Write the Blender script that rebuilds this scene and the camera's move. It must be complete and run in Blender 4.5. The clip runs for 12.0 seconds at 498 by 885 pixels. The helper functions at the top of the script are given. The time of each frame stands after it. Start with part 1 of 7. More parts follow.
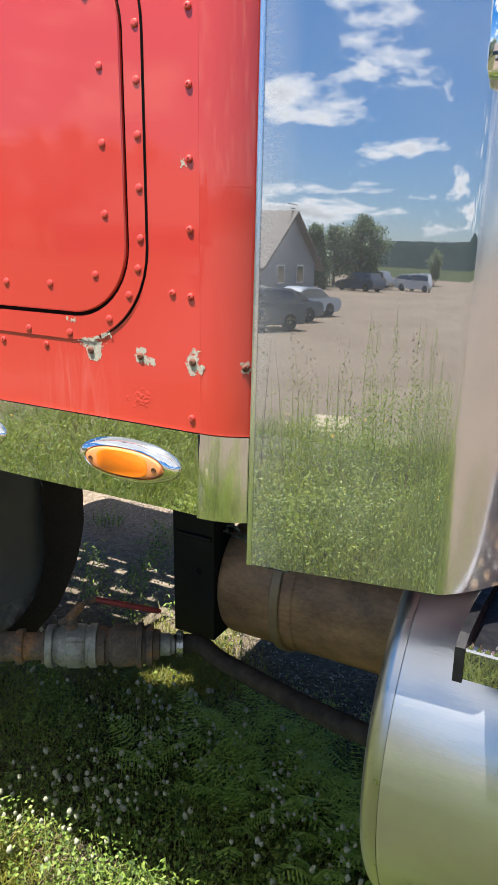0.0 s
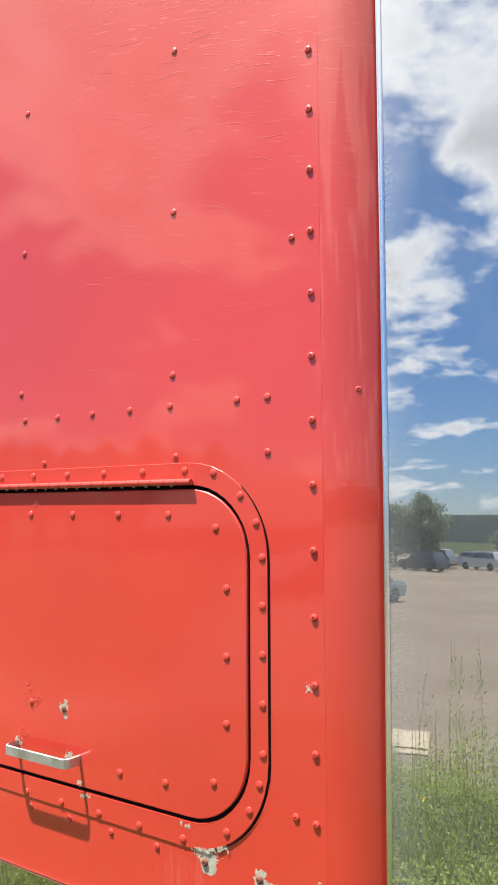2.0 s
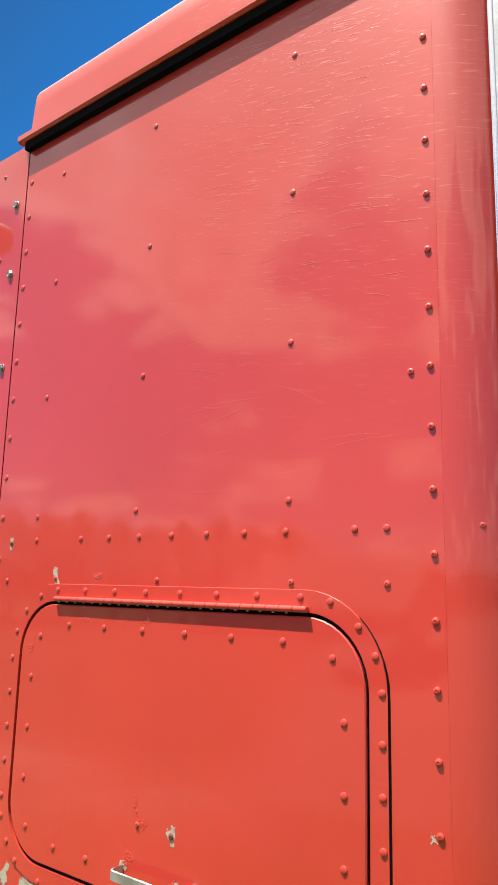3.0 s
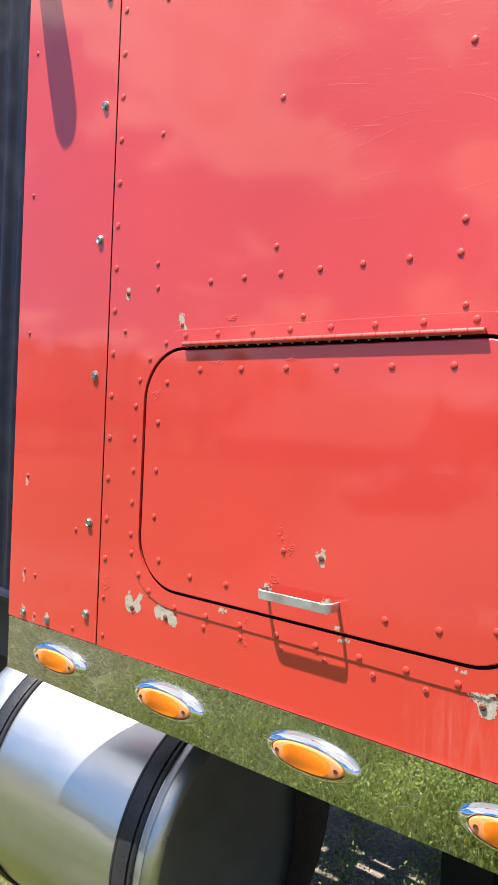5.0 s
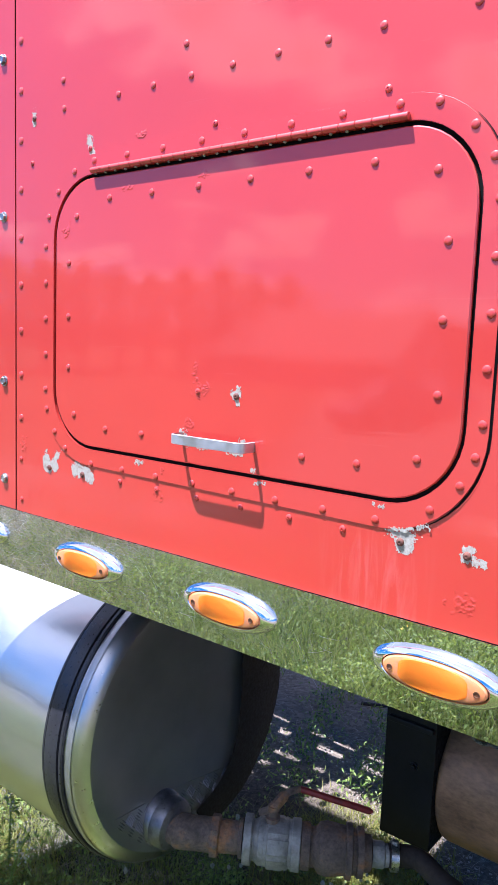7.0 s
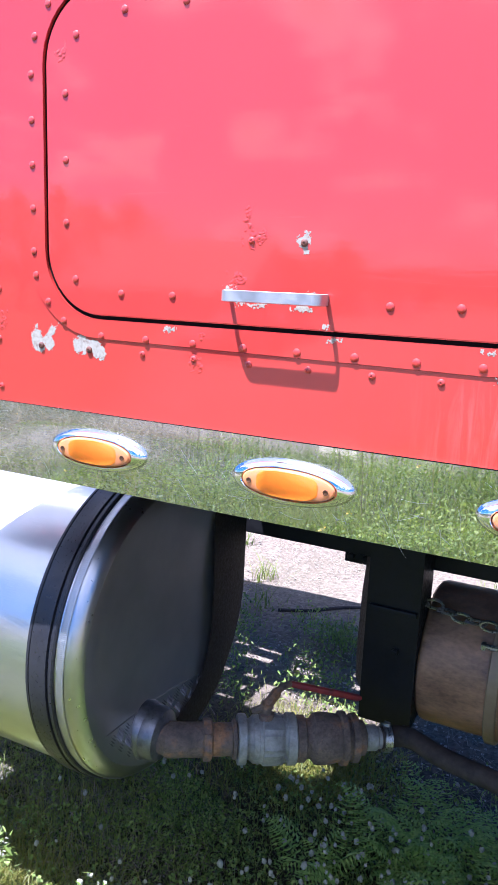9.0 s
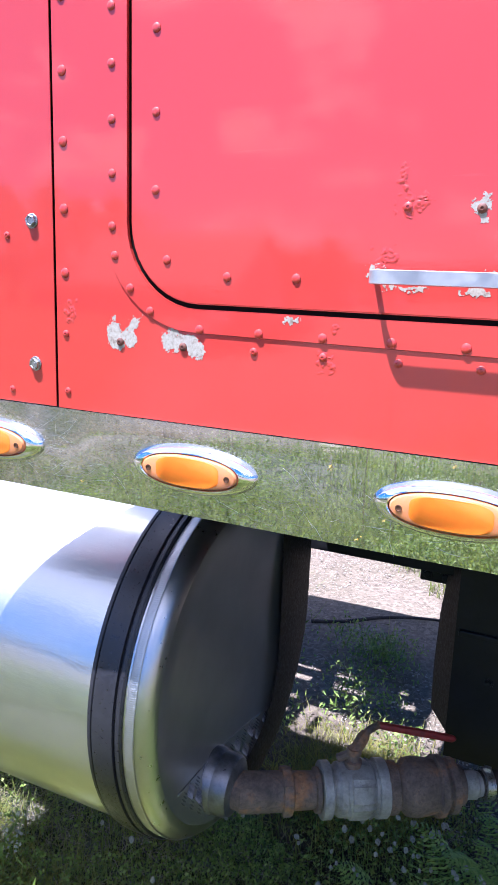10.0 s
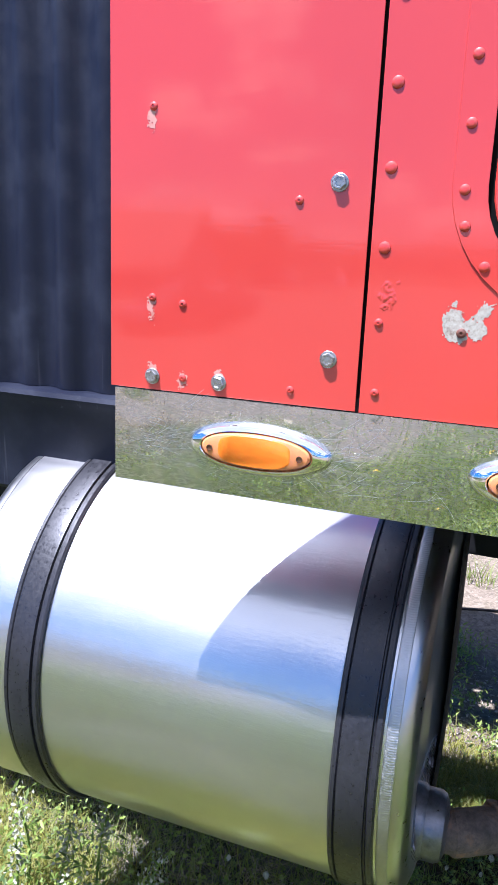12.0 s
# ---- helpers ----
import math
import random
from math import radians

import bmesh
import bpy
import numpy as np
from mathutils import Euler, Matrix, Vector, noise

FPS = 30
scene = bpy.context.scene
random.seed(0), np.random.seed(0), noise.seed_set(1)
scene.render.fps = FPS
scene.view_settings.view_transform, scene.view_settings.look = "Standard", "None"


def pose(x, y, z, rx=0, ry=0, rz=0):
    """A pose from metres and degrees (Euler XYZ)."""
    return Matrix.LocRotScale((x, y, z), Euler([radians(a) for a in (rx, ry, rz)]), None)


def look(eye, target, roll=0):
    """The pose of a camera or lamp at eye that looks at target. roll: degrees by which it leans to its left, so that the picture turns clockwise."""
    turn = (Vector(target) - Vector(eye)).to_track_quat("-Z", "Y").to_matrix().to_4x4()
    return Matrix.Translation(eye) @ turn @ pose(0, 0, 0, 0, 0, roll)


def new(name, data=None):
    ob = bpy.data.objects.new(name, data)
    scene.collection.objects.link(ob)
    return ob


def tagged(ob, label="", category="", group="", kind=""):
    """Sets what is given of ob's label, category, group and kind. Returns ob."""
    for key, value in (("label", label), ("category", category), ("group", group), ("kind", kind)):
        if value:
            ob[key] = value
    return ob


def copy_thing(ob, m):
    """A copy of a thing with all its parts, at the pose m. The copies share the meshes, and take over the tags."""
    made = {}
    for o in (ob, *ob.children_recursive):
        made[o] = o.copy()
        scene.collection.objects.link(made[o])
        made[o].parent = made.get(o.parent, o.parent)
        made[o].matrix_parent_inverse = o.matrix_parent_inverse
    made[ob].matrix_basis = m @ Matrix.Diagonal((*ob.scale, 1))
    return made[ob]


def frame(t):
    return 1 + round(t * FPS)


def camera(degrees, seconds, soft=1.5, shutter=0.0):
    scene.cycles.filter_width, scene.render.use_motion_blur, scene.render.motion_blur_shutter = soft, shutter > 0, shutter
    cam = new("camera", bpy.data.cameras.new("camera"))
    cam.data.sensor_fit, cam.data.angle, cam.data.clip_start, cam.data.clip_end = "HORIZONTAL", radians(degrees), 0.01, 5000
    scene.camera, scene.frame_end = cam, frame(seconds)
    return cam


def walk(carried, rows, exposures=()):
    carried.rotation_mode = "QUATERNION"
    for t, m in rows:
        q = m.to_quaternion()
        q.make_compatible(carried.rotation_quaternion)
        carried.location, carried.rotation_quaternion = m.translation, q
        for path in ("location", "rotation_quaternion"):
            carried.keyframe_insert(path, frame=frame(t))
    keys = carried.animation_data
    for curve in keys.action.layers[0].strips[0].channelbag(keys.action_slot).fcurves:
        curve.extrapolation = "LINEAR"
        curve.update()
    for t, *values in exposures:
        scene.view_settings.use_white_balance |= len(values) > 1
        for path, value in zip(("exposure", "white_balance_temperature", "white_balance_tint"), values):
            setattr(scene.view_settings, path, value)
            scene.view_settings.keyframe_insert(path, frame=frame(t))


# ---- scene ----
cam = camera(36.6, 12.0, soft=0.7)
PATH = [
    (0, (0.0, 0.019, 1.618), (-0.918, 1.699, 1.037), 0.7),
    (0.5, (-0.054, -0.038, 1.724), (-0.999, 1.668, 1.278), 0.4),
    (1, (-0.062, -0.01, 1.802), (-1.085, 1.704, 1.685), -0.0),
    (1.5, (-0.077, 0.015, 1.867), (-1.16, 1.695, 1.911), -0.1),
    (1.8, (-0.081, 0.006, 1.903), (-1.166, 1.683, 2.013), -0.2),
    (2, (-0.083, -0.004, 1.921), (-1.18, 1.659, 2.096), -0.2),
    (2.5, (-0.094, -0.025, 1.967), (-1.257, 1.572, 2.277), 0.7),
    (3, (-0.122, -0.063, 1.989), (-1.361, 1.46, 2.372), 1.4),
    (3.5, (-0.213, -0.126, 1.984), (-1.482, 1.373, 2.36), 1.7),
    (3.7, (-0.232, -0.145, 1.97), (-1.508, 1.349, 2.344), 2.0),
    (5.3, (-0.36, -0.159, 1.773), (-1.627, 1.385, 1.68), 2.6),
    (5.5, (-0.366, -0.134, 1.75), (-1.632, 1.412, 1.657), 2.6),
    (6, (-0.343, -0.073, 1.716), (-1.608, 1.471, 1.593), 2.4),
    (6.5, (-0.322, -0.033, 1.691), (-1.583, 1.509, 1.51), 2.3),
    (7, (-0.31, 0.006, 1.67), (-1.544, 1.558, 1.412), 2.2),
    (7.2, (-0.311, 0.016, 1.661), (-1.507, 1.592, 1.371), 2.3),
    (8.8, (-0.597, -0.08, 1.551), (-1.475, 1.668, 1.137), 2.6),
    (9, (-0.636, -0.077, 1.537), (-1.504, 1.675, 1.117), 2.4),
    (9.5, (-0.787, -0.025, 1.51), (-1.634, 1.736, 1.082), 2.3),
    (10, (-0.903, 0.04, 1.511), (-1.745, 1.802, 1.08), 2.0),
    (10.5, (-1.007, 0.059, 1.502), (-1.832, 1.821, 1.039), 2.0),
    (11, (-1.172, 0.017, 1.495), (-1.881, 1.825, 1.016), 2.7),
    (11.5, (-1.301, -0.006, 1.503), (-1.978, 1.815, 1.025), 2.6),
    (11.7, (-1.354, -0.007, 1.495), (-2.027, 1.815, 1.018), 2.4),
    (12, (-1.436, 0.022, 1.49), (-2.114, 1.842, 1.013), 2.4),
]
EXPOSURES = [(0, 1.58, 6350, 10), (1.5, 1.59, 6500, 9), (2.5, 1.45, 6600, 8), (3.5, 1.36, 6900, 8), (5.5, 1.68, 5900, 16), (6.5, 1.78, 5300, 23), (9, 2.06, 5050, 26), (9.5, 2.01, 5050, 28), (10.5, 1.93, 5250, 24), (12, 1.83, 5300, 22)]
SUN_STRENGTH, SKY_STRENGTH = 4.9, 0.0395
CLOUD_SEED, CLOUD_EDGE = 7.4, 0.555
walk(cam, [(t, look(eye, target, roll)) for t, eye, target, roll in PATH], exposures=EXPOSURES)

# ---- world, sun ----
SUN = Vector((-0.25, -0.29, 1.0)).normalized()
world = bpy.data.worlds.new("sky")
scene.world = world
world.use_nodes = True
wt = world.node_tree
wt.nodes.clear()


def wnode(kind, **props):
    n = wt.nodes.new(kind)
    for k, v in props.items():
        n.inputs[k.replace("_", " ")].default_value = v
    return n


sky = wt.nodes.new("ShaderNodeTexSky")
sky.sky_type = "NISHITA"
sky.sun_disc = False
sky.sun_elevation = math.asin(SUN.z)
sky.sun_rotation = math.atan2(SUN.x, SUN.y)
sky.air_density, sky.dust_density, sky.ozone_density = 1.0, 0.1, 4.0
coord = wt.nodes.new("ShaderNodeTexCoord")
sep = wt.nodes.new("ShaderNodeSeparateXYZ")
wt.links.new(coord.outputs["Generated"], sep.inputs[0])


def wmath(op, a, b=None):
    n = wt.nodes.new("ShaderNodeMath")
    n.operation = op
    for i, v in enumerate((a, b)):
        if v is None:
            continue
        if isinstance(v, (int, float)):
            n.inputs[i].default_value = v
        else:
            wt.links.new(v, n.inputs[i])
    return n.outputs[0]


up = wmath("MAXIMUM", sep.outputs["Z"], 0.0)
depth = wmath("ADD", up, 0.22)
comb = wt.nodes.new("ShaderNodeCombineXYZ")
wt.links.new(wmath("DIVIDE", sep.outputs["X"], depth), comb.inputs[0])
wt.links.new(wmath("DIVIDE", sep.outputs["Y"], depth), comb.inputs[1])
comb.inputs[2].default_value = CLOUD_SEED
cloud = wnode("ShaderNodeTexNoise", Scale=2.9, Detail=9.0, Roughness=0.54, Distortion=0.2)
drift = wt.nodes.new("ShaderNodeMapping")
drift.inputs["Rotation"].default_value = (0, 0, radians(9.5))
wt.links.new(comb.outputs[0], drift.inputs["Vector"])
wt.links.new(drift.outputs[0], cloud.inputs["Vector"])
mask = wt.nodes.new("ShaderNodeMapRange")
mask.inputs["From Min"].default_value = CLOUD_EDGE
mask.inputs["From Max"].default_value = CLOUD_EDGE + 0.085
lift = wt.nodes.new("ShaderNodeMapRange")       # more cloud higher up
lift.inputs["From Min"].default_value = 0.27
lift.inputs["From Max"].default_value = 0.62
lift.inputs["To Min"].default_value = 0.0
lift.inputs["To Max"].default_value = 0.24
wt.links.new(sep.outputs["Z"], lift.inputs["Value"])
north = wt.nodes.new("ShaderNodeMapRange")      # clearer to the north
north.inputs["From Min"].default_value = -0.1
north.inputs["From Max"].default_value = 0.5
north.inputs["To Max"].default_value = -0.30
wt.links.new(sep.outputs["Y"], north.inputs["Value"])
dense = wmath("ADD", wmath("ADD", cloud.outputs["Fac"], lift.outputs[0]), north.outputs[0])
wt.links.new(dense, mask.inputs["Value"])
fade = wt.nodes.new("ShaderNodeMapRange")
fade.inputs["From Min"].default_value = 0.015
fade.inputs["From Max"].default_value = 0.05
wt.links.new(sep.outputs["Z"], fade.inputs["Value"])
core = wt.nodes.new("ShaderNodeMapRange")
core.inputs["From Min"].default_value = CLOUD_EDGE + 0.06
core.inputs["From Max"].default_value = CLOUD_EDGE + 0.2
core.inputs["To Min"].default_value = 1.0
core.inputs["To Max"].default_value = 0.62
wt.links.new(dense, core.inputs["Value"])
amount = wmath("MULTIPLY", wmath("MULTIPLY", mask.outputs[0], fade.outputs[0]), 0.94)
white = wt.nodes.new("ShaderNodeVectorMath")
white.operation = "SCALE"
white.inputs[0].default_value = (12.6, 12.7, 13.1)
wt.links.new(core.outputs[0], white.inputs["Scale"])
mix = wt.nodes.new("ShaderNodeMix")
mix.data_type = "RGBA"
wt.links.new(amount, mix.inputs[0])
deep = wt.nodes.new("ShaderNodeVectorMath")
deep.operation = "MULTIPLY"
tint = wt.nodes.new("ShaderNodeMix")            # hazy at the horizon, deep blue above
tint.data_type = "RGBA"
tint.inputs[6].default_value = (0.74, 0.84, 1.06, 1)
tint.inputs[7].default_value = (0.22, 0.74, 1.14, 1)
rise = wt.nodes.new("ShaderNodeMapRange")
rise.inputs["From Min"].default_value = 0.04
rise.inputs["From Max"].default_value = 0.30
wt.links.new(sep.outputs["Z"], rise.inputs["Value"])
wt.links.new(rise.outputs[0], tint.inputs[0])
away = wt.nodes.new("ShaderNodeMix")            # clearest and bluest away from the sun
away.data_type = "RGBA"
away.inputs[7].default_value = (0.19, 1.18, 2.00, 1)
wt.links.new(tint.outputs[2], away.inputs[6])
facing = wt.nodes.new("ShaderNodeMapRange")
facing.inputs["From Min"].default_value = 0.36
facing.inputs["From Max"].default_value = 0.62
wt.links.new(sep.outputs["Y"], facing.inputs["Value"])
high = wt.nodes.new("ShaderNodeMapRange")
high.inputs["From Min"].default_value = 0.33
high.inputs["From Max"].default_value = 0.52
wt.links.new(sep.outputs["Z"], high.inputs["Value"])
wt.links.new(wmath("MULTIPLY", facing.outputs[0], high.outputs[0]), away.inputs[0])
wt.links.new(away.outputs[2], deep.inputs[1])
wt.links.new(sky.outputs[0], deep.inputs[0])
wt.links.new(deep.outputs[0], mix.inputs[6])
wt.links.new(white.outputs[0], mix.inputs[7])
bg = wt.nodes.new("ShaderNodeBackground")
bg.inputs["Strength"].default_value = SKY_STRENGTH
out = wt.nodes.new("ShaderNodeOutputWorld")
wt.links.new(mix.outputs[2], bg.inputs["Color"])
wt.links.new(bg.outputs[0], out.inputs["Surface"])

sun_data = bpy.data.lights.new("sun", "SUN")
sun_data.energy, sun_data.angle, sun_data.color = SUN_STRENGTH, radians(0.55), (1.0, 0.955, 0.89)
sun = new("sun", sun_data)
sun.matrix_world = look(SUN * 30, (0, 0, 0))

# ---- materials ----


def material(name, color, rough=0.5, metal=0.0, coat=0.0, coat_rough=0.03, spec=0.5):
    m = bpy.data.materials.new(name)
    m.use_nodes = True
    b = m.node_tree.nodes["Principled BSDF"]
    b.inputs["Base Color"].default_value = (*color, 1)
    b.inputs["Roughness"].default_value = rough
    b.inputs["Metallic"].default_value = metal
    b.inputs["Coat Weight"].default_value = coat
    b.inputs["Coat Roughness"].default_value = coat_rough
    b.inputs["Specular IOR Level"].default_value = spec
    return m, m.node_tree, b


def link(t, a, b):
    t.links.new(a, b)


def noise_tex(t, scale, detail=4.0, rough=0.55, stretch=None, distort=0.0, seed=0.0):
    mp = t.nodes.new("ShaderNodeMapping")
    mp.inputs["Scale"].default_value = stretch or (1, 1, 1)
    mp.inputs["Location"].default_value = (seed, seed * 0.7, seed * 1.3)
    n = t.nodes.new("ShaderNodeTexNoise")
    n.inputs["Scale"].default_value = scale
    n.inputs["Detail"].default_value = detail
    n.inputs["Roughness"].default_value = rough
    n.inputs["Distortion"].default_value = distort
    g = t.nodes.new("ShaderNodeNewGeometry")
    link(t, g.outputs["Position"], mp.inputs["Vector"])
    link(t, mp.outputs[0], n.inputs["Vector"])
    return n.outputs["Fac"]


def ramp(t, fac, stops):
    r = t.nodes.new("ShaderNodeValToRGB")
    e = r.color_ramp.elements
    while len(e) < len(stops):
        e.new(0.5)
    for el, (p, c) in zip(e, stops):
        el.position = p
        el.color = (*c, 1) if len(c) == 3 else c
    link(t, fac, r.inputs[0])
    return r.outputs[0]


def rng_map(t, fac, a, b, lo, hi):
    r = t.nodes.new("ShaderNodeMapRange")
    for k, v in zip(("From Min", "From Max", "To Min", "To Max"), (a, b, lo, hi)):
        r.inputs[k].default_value = v
    link(t, fac, r.inputs["Value"])
    return r.outputs[0]


def mix_col(t, fac, a, b, mode="MIX"):
    m = t.nodes.new("ShaderNodeMix")
    m.data_type, m.blend_type = "RGBA", mode
    for i, v in ((0, fac), (6, a), (7, b)):
        if isinstance(v, (int, float)):
            m.inputs[i].default_value = v
        elif isinstance(v, tuple):
            m.inputs[i].default_value = (*v, 1)
        else:
            link(t, v, m.inputs[i])
    return m.outputs[2]


def bump(t, b, height, strength, distance, under=None, socket="Normal"):
    n = t.nodes.new("ShaderNodeBump")
    n.inputs["Strength"].default_value = strength
    n.inputs["Distance"].default_value = distance
    link(t, height, n.inputs["Height"])
    if under:
        link(t, under, n.inputs["Normal"])
    link(t, n.outputs[0], b.inputs[socket])
    return n.outputs[0]


def mottled(name, dark, light, scale, rough=0.6, metal=0.0, fine=60.0, relief=0.3, depth_m=0.002, stretch=None, rough_var=0.15, coat=0.0):
    """Colour that varies at two scales, with fine relief."""
    m, t, b = material(name, light, rough, metal, coat)
    big = noise_tex(t, scale, 5, 0.6, stretch)
    small = noise_tex(t, fine, 4, 0.6, stretch, seed=3.1)
    c1 = ramp(t, big, [(0.3, dark), (0.7, light)])
    c2 = mix_col(t, 0.35, c1, ramp(t, small, [(0.3, dark), (0.75, light)]))
    link(t, c2, b.inputs["Base Color"])
    link(t, rng_map(t, small, 0.3, 0.7, rough - rough_var, min(1.0, rough + rough_var)), b.inputs["Roughness"])
    bump(t, b, small, relief, depth_m)
    return m


def red_paint(name, base):
    m, t, b = material(name, base, 0.45, 0.0, 1.0, 0.035, 0.3)
    b.inputs["Coat IOR"].default_value = 1.60
    big = noise_tex(t, 2.2, 3, 0.5)
    fine = noise_tex(t, 90.0, 4, 0.6, (1, 1, 2.0))
    streak = noise_tex(t, 26.0, 5, 0.7, (0.16, 0.3, 2.6), 0.8)
    tone = ramp(t, big, [(0.25, tuple(c * 0.9 for c in base)), (0.75, tuple(min(1, c * 1.06) for c in base))])
    tone = mix_col(t, rng_map(t, streak, 0.66, 0.80, 0.0, 0.12), tone, (0.65, 0.22, 0.18))
    link(t, tone, b.inputs["Base Color"])
    link(t, rng_map(t, streak, 0.35, 0.75, 0.030, 0.065), b.inputs["Coat Roughness"])
    wave = noise_tex(t, 3.6, 2, 0.45, (1, 1, 0.8))
    n1 = bump(t, b, wave, 0.4, 0.0028, None, "Coat Normal")
    bump(t, b, streak, 0.04, 0.0012, n1, "Coat Normal")
    bump(t, b, fine, 0.06, 0.0008)
    # fine arcs scratched into the clear coat high on the side
    g = t.nodes.new("ShaderNodeNewGeometry")
    turn = t.nodes.new("ShaderNodeMapping")
    turn.vector_type = "TEXTURE"
    turn.inputs["Rotation"].default_value = (0, radians(13), 0)
    turn.inputs["Scale"].default_value = (1 / 20.0, 1 / 6.0, 1 / 210.0)
    link(t, g.outputs["Position"], turn.inputs["Vector"])
    lines = t.nodes.new("ShaderNodeTexNoise")
    lines.inputs["Scale"].default_value = 1.6
    lines.inputs["Detail"].default_value = 3.0
    lines.inputs["Distortion"].default_value = 0.7
    link(t, turn.outputs[0], lines.inputs["Vector"])
    sep_p = t.nodes.new("ShaderNodeSeparateXYZ")
    link(t, g.outputs["Position"], sep_p.inputs[0])
    zone = t.nodes.new("ShaderNodeMath")
    zone.operation = "MULTIPLY"
    link(t, rng_map(t, sep_p.outputs["Z"], 2.15, 2.95, 0.0, 1.0), zone.inputs[0])
    link(t, rng_map(t, sep_p.outputs["X"], -1.25, -0.85, 0.0, 1.0), zone.inputs[1])
    cut = t.nodes.new("ShaderNodeMath")
    cut.operation = "MULTIPLY"
    link(t, rng_map(t, lines.outputs["Fac"], 0.60, 0.72, 0.0, 0.26), cut.inputs[0])
    link(t, zone.outputs[0], cut.inputs[1])
    tone = mix_col(t, cut.outputs[0], tone, (0.85, 0.42, 0.36))
    # pale runs below the flaked spots
    run = noise_tex(t, 1.0, 5, 0.65, (60.0, 60.0, 6.0), 0.8)
    low = t.nodes.new("ShaderNodeMath")
    low.operation = "MULTIPLY"
    link(t, rng_map(t, run, 0.46, 0.76, 0.0, 0.13), low.inputs[0])
    link(t, rng_map(t, sep_p.outputs["Z"], 1.40, 1.435, 1.0, 0.0), low.inputs[1])
    here = t.nodes.new("ShaderNodeMath")
    here.operation = "MULTIPLY"
    link(t, low.outputs[0], here.inputs[0])
    spot = t.nodes.new("ShaderNodeMath")
    spot.operation = "MULTIPLY"
    link(t, rng_map(t, sep_p.outputs["X"], -0.90, -0.80, 0.0, 1.0), spot.inputs[0])
    link(t, rng_map(t, sep_p.outputs["X"], -0.76, -0.70, 1.0, 0.0), spot.inputs[1])
    link(t, spot.outputs[0], here.inputs[1])
    tone = mix_col(t, here.outputs[0], tone, (0.78, 0.45, 0.40))
    link(t, tone, b.inputs["Base Color"])
    return m


def metal_sheet(name, color, rough, wave_scale, wave_depth, swirl, haze, veil_rough=0.42):
    m, t, b = material(name, color, rough, 1.0)
    w = noise_tex(t, wave_scale, 2, 0.4)
    s = noise_tex(t, 14.0, 6, 0.75, (0.5, 1, 1.3), 2.5)
    h = noise_tex(t, 4.0, 5, 0.65, seed=5.0)
    link(t, rng_map(t, s, 0.45, 0.75, rough, rough + swirl), b.inputs["Roughness"])
    link(t, mix_col(t, rng_map(t, h, 0.4, 0.75, 0.0, haze), color, tuple(c * 0.72 for c in color)), b.inputs["Base Color"])
    veil = t.nodes.new("ShaderNodeBsdfGlossy")
    veil.inputs["Roughness"].default_value = veil_rough
    veil.inputs["Color"].default_value = (*color, 1)
    mx = t.nodes.new("ShaderNodeMixShader")
    link(t, rng_map(t, h, 0.3, 0.8, haze * 0.25, haze), mx.inputs[0])
    link(t, b.outputs[0], mx.inputs[1])
    link(t, veil.outputs[0], mx.inputs[2])
    link(t, mx.outputs[0], t.nodes["Material Output"].inputs["Surface"])
    n1 = bump(t, b, w, 0.6, wave_depth)
    fine = noise_tex(t, 120.0, 4, 0.7, (0.4, 1, 1.6), 1.2)
    bump(t, b, fine, swirl, 0.0002, n1)
    return m


RED = red_paint("red_paint", (0.510, 0.0395, 0.0255))
STEEL = metal_sheet("mirror_steel", (0.56, 0.57, 0.58), 0.003, 2.0, 0.0002, 0.008, 0.16, 0.70)
STEEL_DULL = metal_sheet("dulled_steel", (0.66, 0.65, 0.66), 0.12, 3.0, 0.0004, 0.05, 0.32, 0.50)


def scuffed(m, x0=-1.55, x1=-0.8, least=0.32, floor_k=0.35, peak=0.95, even=0.25, dull_col=(0.50, 0.48, 0.445), dull_rough=0.40):
    """Fine curved scratches over the polish."""
    t = m.node_tree
    b = t.nodes["Principled BSDF"]
    src = t.nodes["Material Output"].inputs["Surface"].links[0].from_socket
    arc = noise_tex(t, 1.0, 4, 0.7, (46.0, 20.0, 150.0), 1.6)
    zone = noise_tex(t, 3.2, 3, 0.6, seed=8.0)
    dull = t.nodes.new("ShaderNodeBsdfGlossy")
    dull.inputs["Roughness"].default_value = dull_rough
    dull.inputs["Color"].default_value = (*dull_col, 1)
    k = t.nodes.new("ShaderNodeMath")
    k.operation = "MULTIPLY"
    link(t, rng_map(t, arc, 0.46, 0.66, floor_k, peak), k.inputs[0])
    g = t.nodes.new("ShaderNodeNewGeometry")
    pos = t.nodes.new("ShaderNodeSeparateXYZ")
    link(t, g.outputs["Position"], pos.inputs[0])
    worn = t.nodes.new("ShaderNodeMath")                  # worn most at the rear end
    worn.operation = "MULTIPLY"
    link(t, rng_map(t, zone, 0.35, 0.65, even, 1.0), worn.inputs[0])
    link(t, rng_map(t, pos.outputs["X"], x0, x1, 1.0, least), worn.inputs[1])
    link(t, worn.outputs[0], k.inputs[1])
    mx = t.nodes.new("ShaderNodeMixShader")
    link(t, k.outputs[0], mx.inputs[0])
    link(t, src, mx.inputs[1])
    link(t, dull.outputs[0], mx.inputs[2])
    link(t, mx.outputs[0], t.nodes["Material Output"].inputs["Surface"])
    return m


